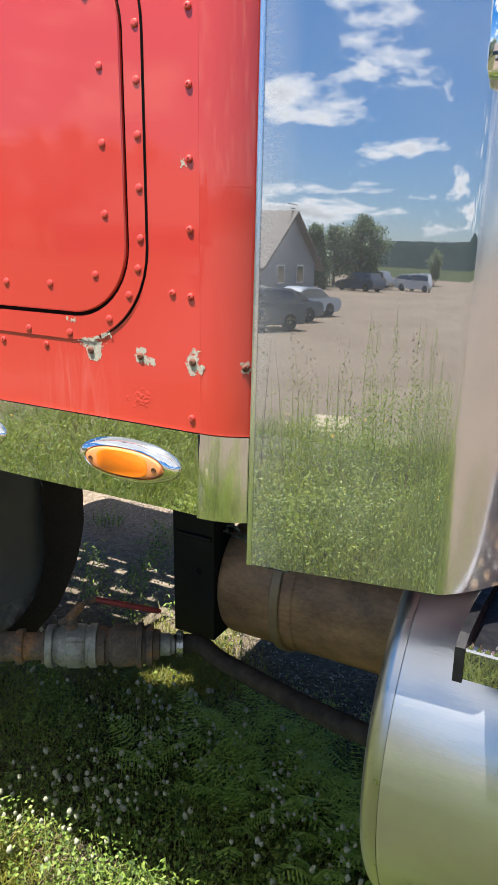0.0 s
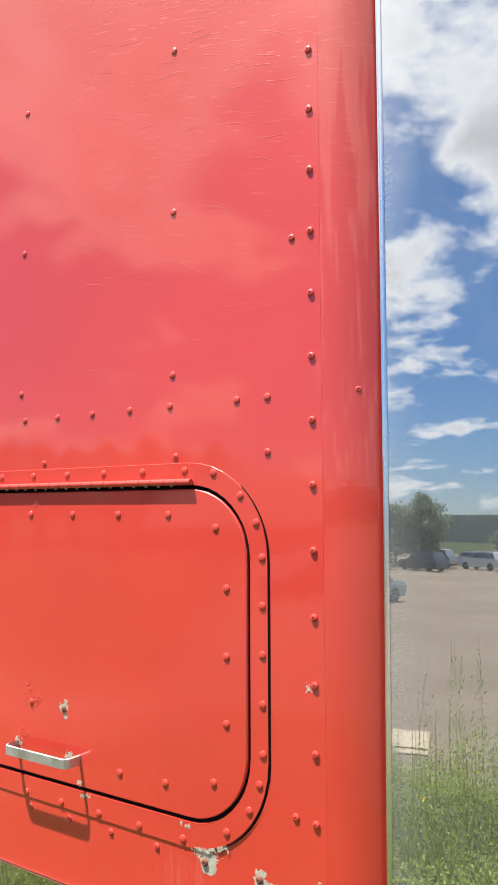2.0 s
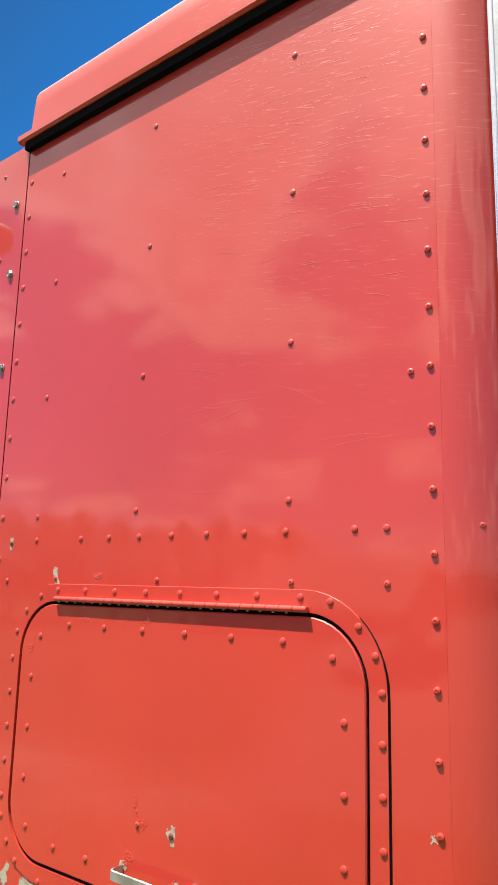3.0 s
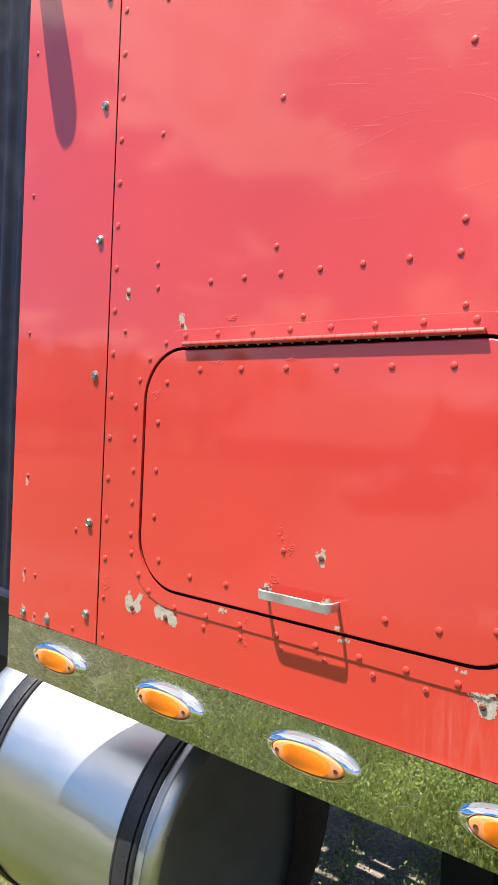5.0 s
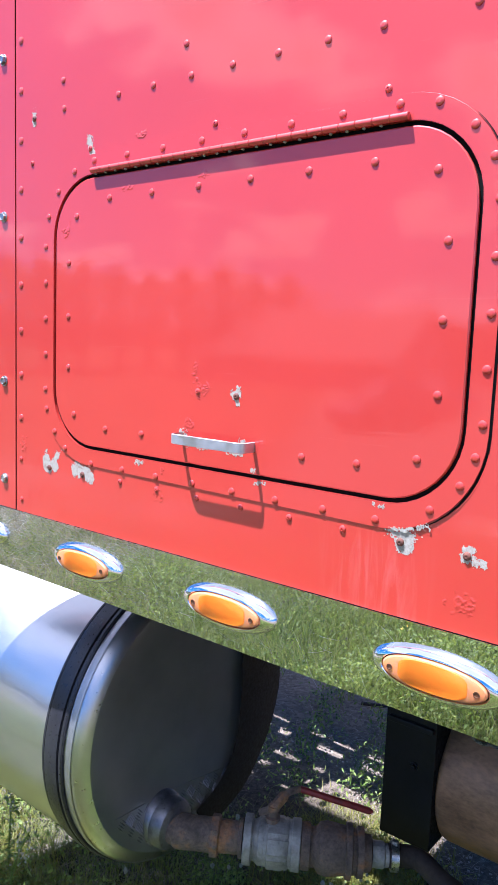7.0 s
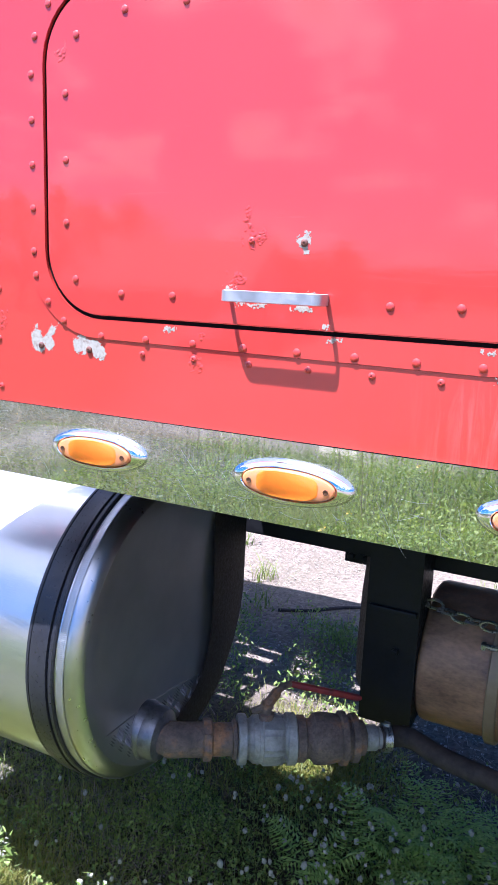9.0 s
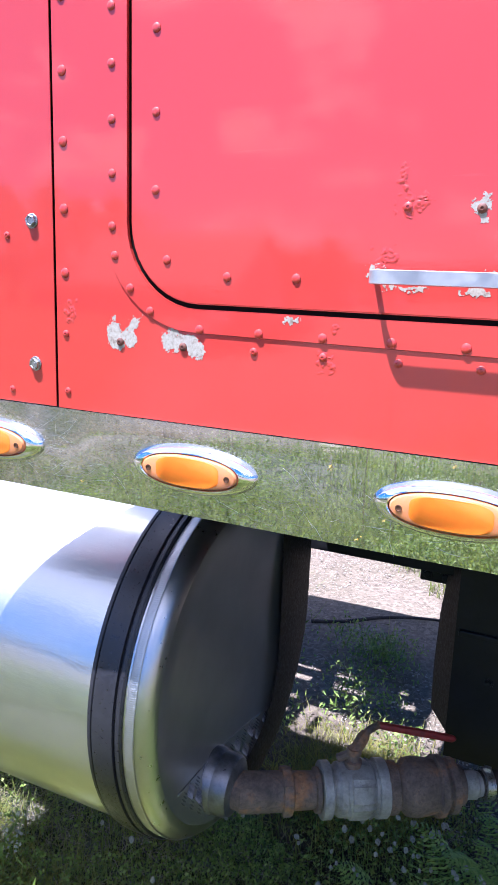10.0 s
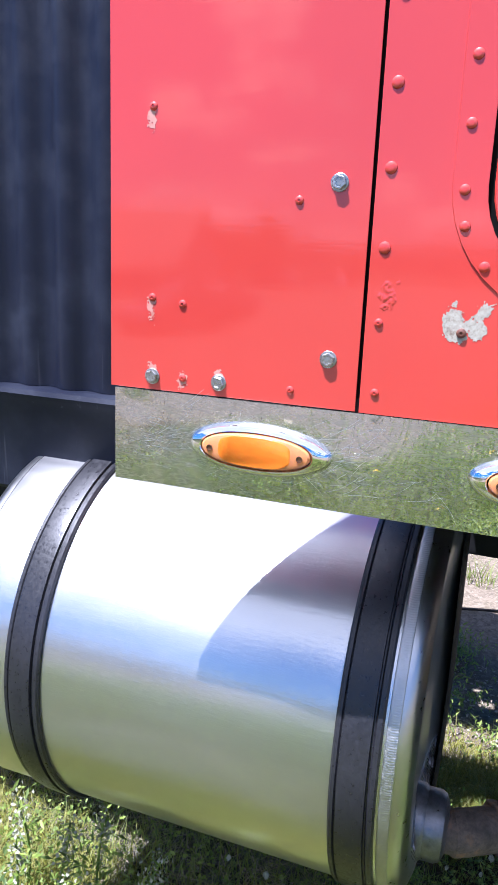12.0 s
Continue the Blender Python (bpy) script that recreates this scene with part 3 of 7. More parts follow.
def side_panel():
    bm = bmesh.new()
    x0, x1 = -1.6245, CORNER_X
    outer = at_y(bm, gap_line, SIDE)
    inner = at_y(bm, gap_line, SIDE + 0.03)
    ring_faces(bm, outer, inner)
    n = 11
    a = bm.verts.new((DX1, SIDE, DZ1)), bm.verts.new((DX0, SIDE, DZ1)), bm.verts.new((DX0, SIDE, DZ0)), bm.verts.new((DX1, SIDE, DZ0))
    for k in range(4):
        arc = outer[k * n:(k + 1) * n]
        for p, q in zip(arc, arc[1:]):
            bm.faces.new((a[k], p, q))

    def quad(xa, xb, za, zb):
        bm.faces.new([bm.verts.new(c) for c in ((xa, SIDE, za), (xb, SIDE, za), (xb, SIDE, zb), (xa, SIDE, zb))])
    quad(x0, DX0, BOTTOM, TOP)
    quad(DX1, x1, BOTTOM, TOP)
    quad(DX0, DX1, DZ1, TOP)
    quad(DX0, DX1, BOTTOM, DZ0)
    e = [bm.verts.new(c) for c in ((x0, SIDE, BOTTOM), (x0, SIDE + 0.03, BOTTOM), (x0, SIDE + 0.03, TOP), (x0, SIDE, TOP))]
    bm.faces.new(e)
    return tpart("sleeper_side_panel", bm, RED, "glossy red riveted aluminium side panel with chipped paint")


panel = side_panel()


def corner_sheet():
    bm = bmesh.new()
    col = []
    for i in range(13):
        u = radians(90 * i / 12)
        p = (CORNER_X + CORNER_R * math.sin(u), SIDE + CORNER_R * (1 - math.cos(u)))
        col.append((bm.verts.new((*p, BOTTOM)), bm.verts.new((*p, TOP))))
    for (p0, p1), (q0, q1) in zip(col, col[1:]):
        bm.faces.new((p0, q0, q1, p1))
    return tpart("corner_sheet", bm, RED, "rounded red front corner of the sleeper", True)


corner_sheet()


def sleeper_body():
    bm = bmesh.new()
    box(bm, -1.600, -0.44, SIDE + 0.03, 3.27, 1.20, 3.055)
    return tpart("sleeper_body", bm, RED)


sleeper_body()
bm = bmesh.new()
box(bm, -1.598, -0.445, SIDE + 0.034, 3.26, 1.190, 1.1985)
tpart("floor_pan", bm, BLACK, "black underside of the sleeper")


def corner_lap():
    # the lap seam of the corner sheet, a thin strip standing proud
    bm = bmesh.new()
    box(bm, -0.591, -0.5605, SIDE - 0.00018, SIDE + 0.0004, BOTTOM + 0.002, TOP - 0.004)
    return tpart("corner_lap_strip", bm, RED)


corner_lap()


def door_frame():
    bm = bmesh.new()
    y = SIDE - 0.0018
    o1, o2 = at_y(bm, frame_line, SIDE), at_y(bm, frame_outline(0.0008), y)
    i1, i2 = at_y(bm, gap_line, y), at_y(bm, gap_line, SIDE)
    ring_faces(bm, o1, o2)
    ring_faces(bm, o2, i1)
    ring_faces(bm, i1, i2)
    return tpart("luggage_door_frame", bm, RED)


door_frame_ob = door_frame()


def frame_sealant():
    # shade drawn as a dark strip along the frame's front edge and lower corner
    bm = bmesh.new()
    pts = [(-0.6463 - 0.142 + 0.142 * math.cos(radians(a)), 1.8495 + 0.142 * math.sin(radians(a))) for a in range(48, 0, -6)]
    top_n = len(pts)
    pts += [(-0.6463, 1.84), (-0.6463, 1.74)]
    pts += [(-0.6463 - 0.142 + 0.142 * math.cos(radians(a)), 1.4305 + 0.1405 + 0.142 * math.sin(radians(a))) for a in range(0, -75, -8)]
    rows = []
    for i, (x, z) in enumerate(pts):
        w = 0.0014 * min(1.0, 0.12 + i / (top_n + 2)) * min(1.0, 0.25 + (len(pts) - i) / 8)
        dx, dz = (x + 0.785, z - 1.57) if z < 1.57 else (x + 0.785, z - 1.8495) if z > 1.8495 else (1, 0)
        ln = math.hypot(dx, dz)
        dx, dz = dx / ln * w, dz / ln * w
        rows.append((bm.verts.new((x - dx, SIDE - 0.0022, z - dz)), bm.verts.new((x + dx, SIDE - 0.0006, z + dz))))
    for (a, b), (c, d) in zip(rows, rows[1:]):
        bm.faces.new((a, b, d, c))
    return tpart("frame_sealant", bm, GAP)


frame_sealant()


def luggage_door():
    bm = bmesh.new()
    y = SIDE - 0.0015
    o0, o1 = at_y(bm, door_line, SIDE + 0.025), at_y(bm, door_line, y + 0.0015)
    o2 = at_y(bm, round_rect(DX0 + 0.0080, DX1 - 0.0080, DZ0 + 0.0080, DZ1 - 0.0080, 0.100), y)
    ring_faces(bm, o0, o1)
    ring_faces(bm, o1, o2)
    bm.faces.new(o2)
    return tpart("luggage_door", bm, RED, "closed red luggage door with rounded corners", True)


door = luggage_door()


def door_seal():
    """Black rubber that fills the gap round the door."""
    bm = bmesh.new()
    out_a, in_a = at_y(bm, gap_line, SIDE + 0.0035), at_y(bm, door_line, SIDE + 0.0035)
    out_b = at_y(bm, round_rect(DX0 - 0.0008, DX1 + 0.0008, DZ0 - 0.0008, DZ1 + 0.0008, 0.109), SIDE - 0.0019)
    ring_faces(bm, out_a, in_a)
    ring_faces(bm, out_b, out_a)
    return tpart("door_seal", bm, GAP, "black rubber door seal")


door_seal()


def hinge():
    bm = bmesh.new()
    z, y = 1.9615, SIDE - 0.0060
    x = -1.392
    while x < -0.80:
        w = 0.0255
        lathe(bm, (x, y, z), (1, 0, 0), [(0, 0.0046), (0.0008, 0.0052), (w - 0.0012, 0.0052), (w - 0.0004, 0.0046)], 12)
        x += w
    box(bm, -1.390, -0.794, SIDE - 0.0056, SIDE - 0.0016, 1.9625, 1.9675)
    return tpart("piano_hinge", bm, RED, "long red piano hinge", True)


hinge_ob = hinge()
bm = bmesh.new()
lathe(bm, (0, 0, 0), (0, -1, 0), [(-0.003, 0.0021), (0.0, 0.0021), (0.0008, 0.0012), (0.001, 0)], 8)
pin_mesh = mesh_of("hinge_pin", bm, PRIMER, True)
for i in range(23):
    ob = new("hinge_pin", pin_mesh)
    ob.parent, ob.location = hinge_ob, (-1.385 + i * 0.0256, SIDE - 0.0032, 1.9562)


def door_handle():
    bm = bmesh.new()
    z0, z1, x0, x1, yb = 1.507, 1.5235, -1.161, -1.008, SIDE - 0.0015
    reach, r, th = 0.0325, 0.013, 0.003
    path = [(x0, 0.0)]
    for cx, a0, a1 in ((x0 + r, 180, 90), (x1 - r, 90, 0)):
        for i in range(7):
            u = radians(a0 + (a1 - a0) * i / 6)
            path.append((cx + r * math.cos(u), reach - r + r * math.sin(u)))
    path.append((x1, 0.0))
    cx = (x0 + x1) / 2
    ins = [(x + (th if x < cx - 0.07 else -th if x > cx + 0.07 else 0), d - (th if d > reach - r * 0.9 else 0)) for x, d in path]
    grid = []
    for (x, d), (xi, di) in zip(path, ins):
        grid.append([bm.verts.new((x, yb - d, z0 + 0.001)), bm.verts.new((x, yb - d, z1 - 0.001)), bm.verts.new((xi, yb - di, z1)), bm.verts.new((xi, yb - di, z0))])
    for a, b in zip(grid, grid[1:]):
        for k in range(4):
            bm.faces.new((a[k], a[(k + 1) % 4], b[(k + 1) % 4], b[k]))
    bm.faces.new(grid[0])
    bm.faces.new(grid[-1])
    return sub("handle", bm, BARE_ALU, door, "bare aluminium pull handle", True)


door_handle()

# rivets: one mesh for each kind


def dome(r, h, dimple=False):
    bm = bmesh.new()
    prof = [(-0.001, r), (0.0, r), (h * 0.45, r * 0.93), (h * 0.8, r * 0.70), (h * 0.97, r * 0.40)]
    prof += [(h * 0.98, r * 0.33), (h * 0.6, r * 0.26), (h * 0.6, 0)] if dimple else [(h, r * 0.15), (h, 0)]
    lathe(bm, (0, 0, 0), (0, -1, 0), prof, 12)
    return bm


RIVET_L = mesh_of("rivet", dome(0.0073, 0.0025), RED, True)
RIVET_M = mesh_of("rivet", dome(0.0062, 0.0024), RED, True)
RIVET_S = mesh_of("rivet", dome(0.0060, 0.0025), RED, True)
POP = mesh_of("pop_rivet", dome(0.0055, 0.0027, True), RED, True)
POP_BARE = mesh_of("pop_rivet", dome(0.0057, 0.0028, True), mottled("rusty_rivet", (0.06, 0.022, 0.014), (0.24, 0.085, 0.045), 160.0, 0.7), True)


def hex_bolt():
    bm = bmesh.new()
    lathe(bm, (0, 0, 0), (0, -1, 0), [(0, 0.0106), (0.0011, 0.0106), (0.0016, 0.0099), (0.0017, 0.0085)], 20)
    lathe(bm, (0, 0, 0), (0, -1, 0), [(0.0015, 0.0086), (0.0052, 0.0086), (0.0060, 0.0077), (0.0060, 0.0058), (0.0056, 0.0054), (0.0056, 0)], 6)
    for k in range(3):                                    # grade marks
        a = radians(120 * k + 30)
        lathe(bm, (0.0034 * math.cos(a), 0, 0.0034 * math.sin(a)), (0, -1, 0), [(0.0054, 0.0009), (0.0059, 0.0007), (0.0059, 0)], 5)
    return mesh_of("hex_bolt", bm, ZINC)


BOLT = hex_bolt()


def stud(mesh, x, z, parent, y=SIDE, turn=0.0):
    ob = new(mesh.name, mesh)
    ob.parent, ob.location = parent, (x, y, z)
    ob.rotation_euler = (0, turn, 0)
    return ob


def span(a, b, n):
    return [a + (b - a) * i / (n - 1) for i in range(n)]


for i in range(18):                                     # column by the rear seam
    low = max(0, i - 12)                                # the pitch tightens towards the foot
    stud(RIVET_L if i < 17 else POP, -1.608 - 0.001 * i / 17, 2.950 - 0.0909 * i + 0.0007 * low * low, panel)
stud(POP, -1.607, 1.340, panel)
for z in (2.929, 2.661, 2.391, 2.129):                  # field rivets
    for x in (-1.480, -1.175, -0.822):
        stud(RIVET_S, x, z, panel)
for x in (-1.477, *span(-1.331, -0.827, 7), -0.701, -0.648):
    stud(RIVET_S, x, 2.080, panel)
for x in (-1.402, -1.110, -0.815, -0.648):
    stud(POP, x, 2.001, panel)
stud(POP, -1.572, 1.995, panel)
stud(POP_BARE, -1.566, 2.075, panel)
for i in range(16):                                     # front corner column
    stud(POP, -0.5755, 2.843 - 0.0890 * i, panel, SIDE - 0.001)
stud(POP, -0.5755, 1.335, panel, SIDE - 0.001)
stud(POP, -0.606, 2.305, panel)
stud(POP, -0.606, 1.511, panel)
stud(POP, -0.511, 2.080, panel, SIDE + 0.0120).rotation_euler = (0, 0, radians(23))
for x in (-1.515, -1.415, -0.757, -0.664, -0.573):      # lower row, where paint has gone
    stud(POP_BARE, x, 1.417, panel, SIDE - 0.001)
for x in span(-1.312, -0.847, 6):
    stud(POP, x, 1.418, panel)
stud(POP_BARE, -0.497, 1.414, panel, SIDE + 0.0165).rotation_euler = (0, 0, radians(30))

Y1 = SIDE - 0.0018
for x in span(-1.390, -0.796, 8):                       # frame, along the top and bottom
    stud(RIVET_M, x, 1.979, door_frame_ob, Y1)
    stud(RIVET_M, x, 1.441, door_frame_ob, Y1)
for x, z in ((-1.444, 1.966), (-1.490, 1.935), (-1.518, 1.892), (-0.742, 1.974), (-0.694, 1.940), (-0.667, 1.901),
             (-1.523, 1.532), (-1.498, 1.490), (-1.466, 1.461), (-0.718, 1.467), (-0.680, 1.504), (-0.663, 1.542)):
    stud(RIVET_M, x, z, door_frame_ob, Y1)
for i in range(5):
    stud(RIVET_M, -1.527, 1.838 - 0.067 * i, door_frame_ob, Y1)
    stud(RIVET_M, -0.657, 1.852 - 0.0672 * i, door_frame_ob, Y1)
Y2 = SIDE - 0.0015
for x in span(-1.348, -0.828, 6):                       # door
    stud(RIVET_M, x, 1.912, door, Y2)
for x, z in ((-1.437, 1.887), (-0.738, 1.893), (-1.441, 1.528), (-0.741, 1.530), (-1.352, 1.509), (-1.258, 1.510), (-0.922, 1.511), (-0.830, 1.513)):
    stud(RIVET_M, x, z, door, Y2)
for z in (1.806, 1.709, 1.615):
    stud(RIVET_M, -1.459, z, door, Y2)
    stud(RIVET_M, -0.7185, z, door, Y2)
stud(POP, -1.128, 1.592, door, Y2)
stud(POP_BARE, -1.048, 1.590, door, Y2)


def chip(cx, cz, lobes, seed, y, mat, parent, rough=1.0):
    """A patch where the paint has flaked off: torn lobes (dx, dz, width, height in mm, lean in degrees) run together."""
    cell = 0.0008
    reach = 0.001 * max(max(abs(l[0]), abs(l[1])) + 0.75 * max(l[2], l[3]) for l in lobes) + 0.004
    n = int(2 * reach / cell)

    def held(x, z):
        best = 9.0
        for dx, dz, w, h, lean in lobes:
            a = radians(lean)
            u, v = x * 1000 - dx, z * 1000 - dz
            u, v = u * math.cos(a) - v * math.sin(a), u * math.sin(a) + v * math.cos(a)
            p = (abs(2 * u / w) ** 3 + abs(2 * v / h) ** 3) ** (1 / 3)
            best = min(best, (p - 1) * min(w, h) * 0.0005)
        torn = noise.noise(Vector((x * 150, z * 150, seed * 2.3))) * 0.0040 + noise.noise(Vector((x * 400, z * 400, seed * 1.1))) * 0.0044 + noise.noise(Vector((x * 850, z * 850, seed))) * 0.0022
        return best + torn * rough * min(1.0, min(l[2] for l in lobes) / 14 + 0.25)
    f = [[held(-reach + i * cell, -reach + k * cell) for k in range(n + 1)] for i in range(n + 1)]
    bm = bmesh.new()
    seen = {}

    def vert(i, k, i2, k2):
        u = 0.0 if (i, k) == (i2, k2) else f[i][k] / (f[i][k] - f[i2][k2])
        key = (round(i + (i2 - i) * u, 3), round(k + (k2 - k) * u, 3))
        if key not in seen:
            seen[key] = bm.verts.new((cx - reach + key[0] * cell, y, cz - reach + key[1] * cell))
        return seen[key]
    for i in range(n):
        for k in range(n):
            ring = ((i, k), (i + 1, k), (i + 1, k + 1), (i, k + 1))
            poly = []
            for a, b in zip(ring, ring[1:] + ring[:1]):
                fa, fb = f[a[0]][a[1]], f[b[0]][b[1]]
                if fa < 0:
                    poly.append(vert(*a, *a))
                if (fa < 0) != (fb < 0):
                    poly.append(vert(*a, *b))
            poly = list(dict.fromkeys(poly))
            if len(poly) > 2:
                bm.faces.new(poly)
    rim = [e for e in bm.edges if len(e.link_faces) == 1]
    low = bmesh.ops.extrude_edge_only(bm, edges=rim)["geom"]
    for v in low:
        if isinstance(v, bmesh.types.BMVert):
            v.co.y += 0.0004
    return sub("flaked_patch", bm, mat, parent, "pale flaked paint patch")


def spot(w, h):
    return ((0, 0, w, h, 0),)


PROUD = SIDE - 0.0003
chip(-1.515, 1.417, ((-11, 10, 24, 30, 0), (17, 5, 19, 21, 0), (20, 22, 12, 32, 35), (-4, -2, 22, 17, 0), (4, 8, 16, 9, 0), (-12, 31, 8, 6, 0)), 51, PROUD, PRIMER, panel)
chip(-1.415, 1.417, ((-19, 8, 25, 27, 0), (4, 8, 40, 17, 0), (19, -1, 23, 26, 0)), 52, PROUD, PRIMER, panel)
chip(-0.757, 1.417, ((6, 0, 27, 30, 8), (-8, 11, 22, 9, 0), (10, 10, 26, 12, 0)), 6, PROUD, PRIMER, panel)
chip(-0.757, 1.417, ((12, 20, 38, 5, -16),), 16, SIDE - 0.0021, PRIMER, panel)
chip(-0.664, 1.417, ((0, 1, 18, 22, 0), (11, -7, 12, 8, 0), (19, -6, 13, 9, 0)), 7, PROUD, PRIMER, panel)
chip(-0.573, 1.417, ((0, -1, 18, 29, 0), (4, 13, 11, 9, 0), (11, -9, 14, 11, 20)), 8, PROUD - 0.0002, PRIMER, panel)
chip(-1.566, 2.075, ((0, 2, 11, 26, 0), (2, -11, 7, 9, 0)), 11, PROUD, PRIMER, panel)
chip(-1.403, 2.003, ((0, 4, 15, 30, -10), (4, -10, 14, 10, 0)), 12, PROUD, PRIMER, panel)
chip(-0.585, 1.681, spot(8, 9), 13, PROUD - 0.0002, PRIMER, panel)
chip(-1.048, 1.590, ((-1, 2, 18, 15, 0), (3, 10, 8, 11, 0), (2, -8, 9, 11, -10)), 54, Y2 - 0.0003, PRIMER, door)
for cx, cz, w, h, seed in ((-1.160, 1.522, 20, 12, 23), (-1.033, 1.518, 17, 10, 24), (-1.126, 1.503, 34, 5, 56), (-1.046, 1.503, 20, 6, 55), (-1.010, 1.4785, 10, 8, 53)):
    chip(cx, cz, spot(w, h), seed, Y2 - 0.0003, PRIMER, door)
for cx, cz, w, h, seed in ((-1.265, 1.4605, 17, 6, 25), (-0.996, 1.4615, 11, 4, 26), (-0.790, 1.4615, 11, 4, 27)):
    chip(cx, cz, spot(w, h), seed, Y1 - 0.0003, PRIMER, door_frame_ob)
bared = chip(0.0, 0.0, ((0, 1, 13, 15, 0),), 61, -0.0004, PRIMER, panel)
bared.location, bared.rotation_euler = (-0.497, SIDE + 0.0165, 1.414), (0, 0, radians(30))


def blister(cx, cz, w, h, seed, y, parent):
    """Crazed paint: a wrinkled skin with a ragged outline that lifts off the panel."""
    bm = bmesh.new()
    nx, nz = max(12, int(w / 0.0011)), max(12, int(h / 0.0011))
    grid = []
    for i in range(nx + 1):
        row = []
        for k in range(nz + 1):
            u, v = 2 * i / nx - 1, 2 * k / nz - 1
            x, z = cx + u * w * 0.62, cz + v * h * 0.62
            patch = 0.75 - math.hypot(u, v) + 0.9 * noise.noise(Vector((x * 130, z * 130, seed * 3.7)))
            fold = 1 - 2.2 * abs(noise.noise(Vector((x * 230 + 3, z * 300, seed * 1.3))))
            lift = max(0.0, min(1.0, patch * 2.5)) * max(0.0, fold)
            row.append(bm.verts.new((x, y + 0.00012 - 0.00095 * lift, z)))
        grid.append(row)
    for a, b in zip(grid, grid[1:]):
        for k in range(nz):
            bm.faces.new((a[k], b[k], b[k + 1], a[k + 1]))
    return sub("paint_blister", bm, RED, parent, "", True)


for args in ((-1.122, 1.596, 0.045, 0.032, 1, Y2, door), (-1.150, 1.532, 0.03, 0.035, 2, Y2, door), (-1.135, 1.628, 0.014, 0.03, 3, Y2, door),
             (-1.465, 1.862, 0.024, 0.03, 4, Y2, door), (-1.30, 1.925, 0.03, 0.012, 5, Y2, door), (-1.13, 1.928, 0.03, 0.014, 10, Y2, door),
             (-1.601, 1.452, 0.026, 0.04, 6, SIDE, panel), (-1.205, 1.453, 0.014, 0.016, 7, SIDE - 0.0018, panel), (-1.215, 1.415, 0.03, 0.03, 8, SIDE, panel),
             (-0.668, 1.352, 0.04, 0.03, 9, SIDE, panel), (-1.27, 2.008, 0.03, 0.012, 11, SIDE, panel)):
    blister(*args)


def scratches(n, x_range, z_range, length, width, slope, bend, seed, y, mat, parent, label):
    """Fine scratches: slightly bent hair lines that stand a trace proud."""
    rnd = random.Random(seed)
    bm = bmesh.new()
    for _ in range(n):
        x, z = rnd.uniform(*x_range), rnd.triangular(*z_range)
        a, ln, turn = radians(rnd.gauss(*slope)), rnd.uniform(*length), rnd.gauss(0, bend)
        w = width * rnd.uniform(0.4, 1.0)
        rows = []
        for i in range(6):
            u = i / 5
            h = a + turn * u
            d = w * math.sin(math.pi * (0.08 + 0.84 * u)) * 0.5
            rows.append((bm.verts.new((x - math.sin(h) * d, y, z + math.cos(h) * d)), bm.verts.new((x + math.sin(h) * d, y - 0.00004, z - math.cos(h) * d))))
            x, z = x + math.cos(h) * ln / 5, z + math.sin(h) * ln / 5
        for (p, q), (r, t) in zip(rows, rows[1:]):
            bm.faces.new((p, q, t, r))
    return tagged(sub("scratch_work", bm, mat, parent, label), kind="stuff")


PALE_SCRATCH = mottled("scratched_clear_coat", (0.54, 0.09, 0.07), (0.60, 0.18, 0.15), 40.0, 0.4)
scratches(190, (-1.05, -0.64), (2.35, 3.03, 2.95), (0.012, 0.07), 0.00055, (-9, 6), 0.10, 71, SIDE - 0.0003, PALE_SCRATCH, panel, "fine pale scratches in the red paint")
scratches(16, (-1.15, -0.75), (2.1, 2.5, 2.25), (0.04, 0.13), 0.00045, (4, 9), 0.25, 72, SIDE - 0.0003, PALE_SCRATCH, panel, "fine pale scratches in the red paint")


# rear side extender with its bolts
def extender():
    bm = bmesh.new()
    box(bm, -1.9655, -1.6291, SIDE, SIDE + 0.0016, 1.3150, 3.062, 0.0005)
    return tpart("side_extender", bm, RED, "glossy red side extender panel held by zinc bolts")


ext = extender()
for i, z in enumerate((2.909, 2.726, 2.490, 2.199, 1.903, 1.577, 1.375)):
    stud(BOLT, -1.666, z, ext, SIDE, i * 0.37)
for i, x in enumerate((-1.903, -1.808)):
    stud(BOLT, x, 1.333, ext, SIDE, i * 0.5 + 0.2)
stud(BOLT, -1.883, 2.955, ext, SIDE, 0.1)
for x, z in ((-1.905, 1.664), (-1.904, 1.435), (-1.713, 1.557), (-1.861, 1.429), (-1.859, 1.334), (-1.712, 1.333), (-1.727, 3.005), (-1.717, 2.776), (-1.928, 2.675), (-1.924, 2.336), (-1.920, 2.006)):
    stud(POP, x, z, ext)
for cx, cz, w, h, seed in ((-1.907, 1.651, 10, 22, 31), (-1.906, 1.421, 9, 25, 32), (-1.903, 1.345, 12, 10, 33), (-1.808, 1.343, 11, 9, 34), (-1.860, 1.331, 13, 16, 35)):
    chip(cx, cz, spot(w, h), seed, SIDE - 0.0003, WORN, ext)


def seam_backing():
    bm = bmesh.new()
    box(bm, -1.66, -1.60, SIDE + 0.006, SIDE + 0.028, 1.316, 3.055)
    return tpart("seam_backing", bm, GAP)


seam_backing()


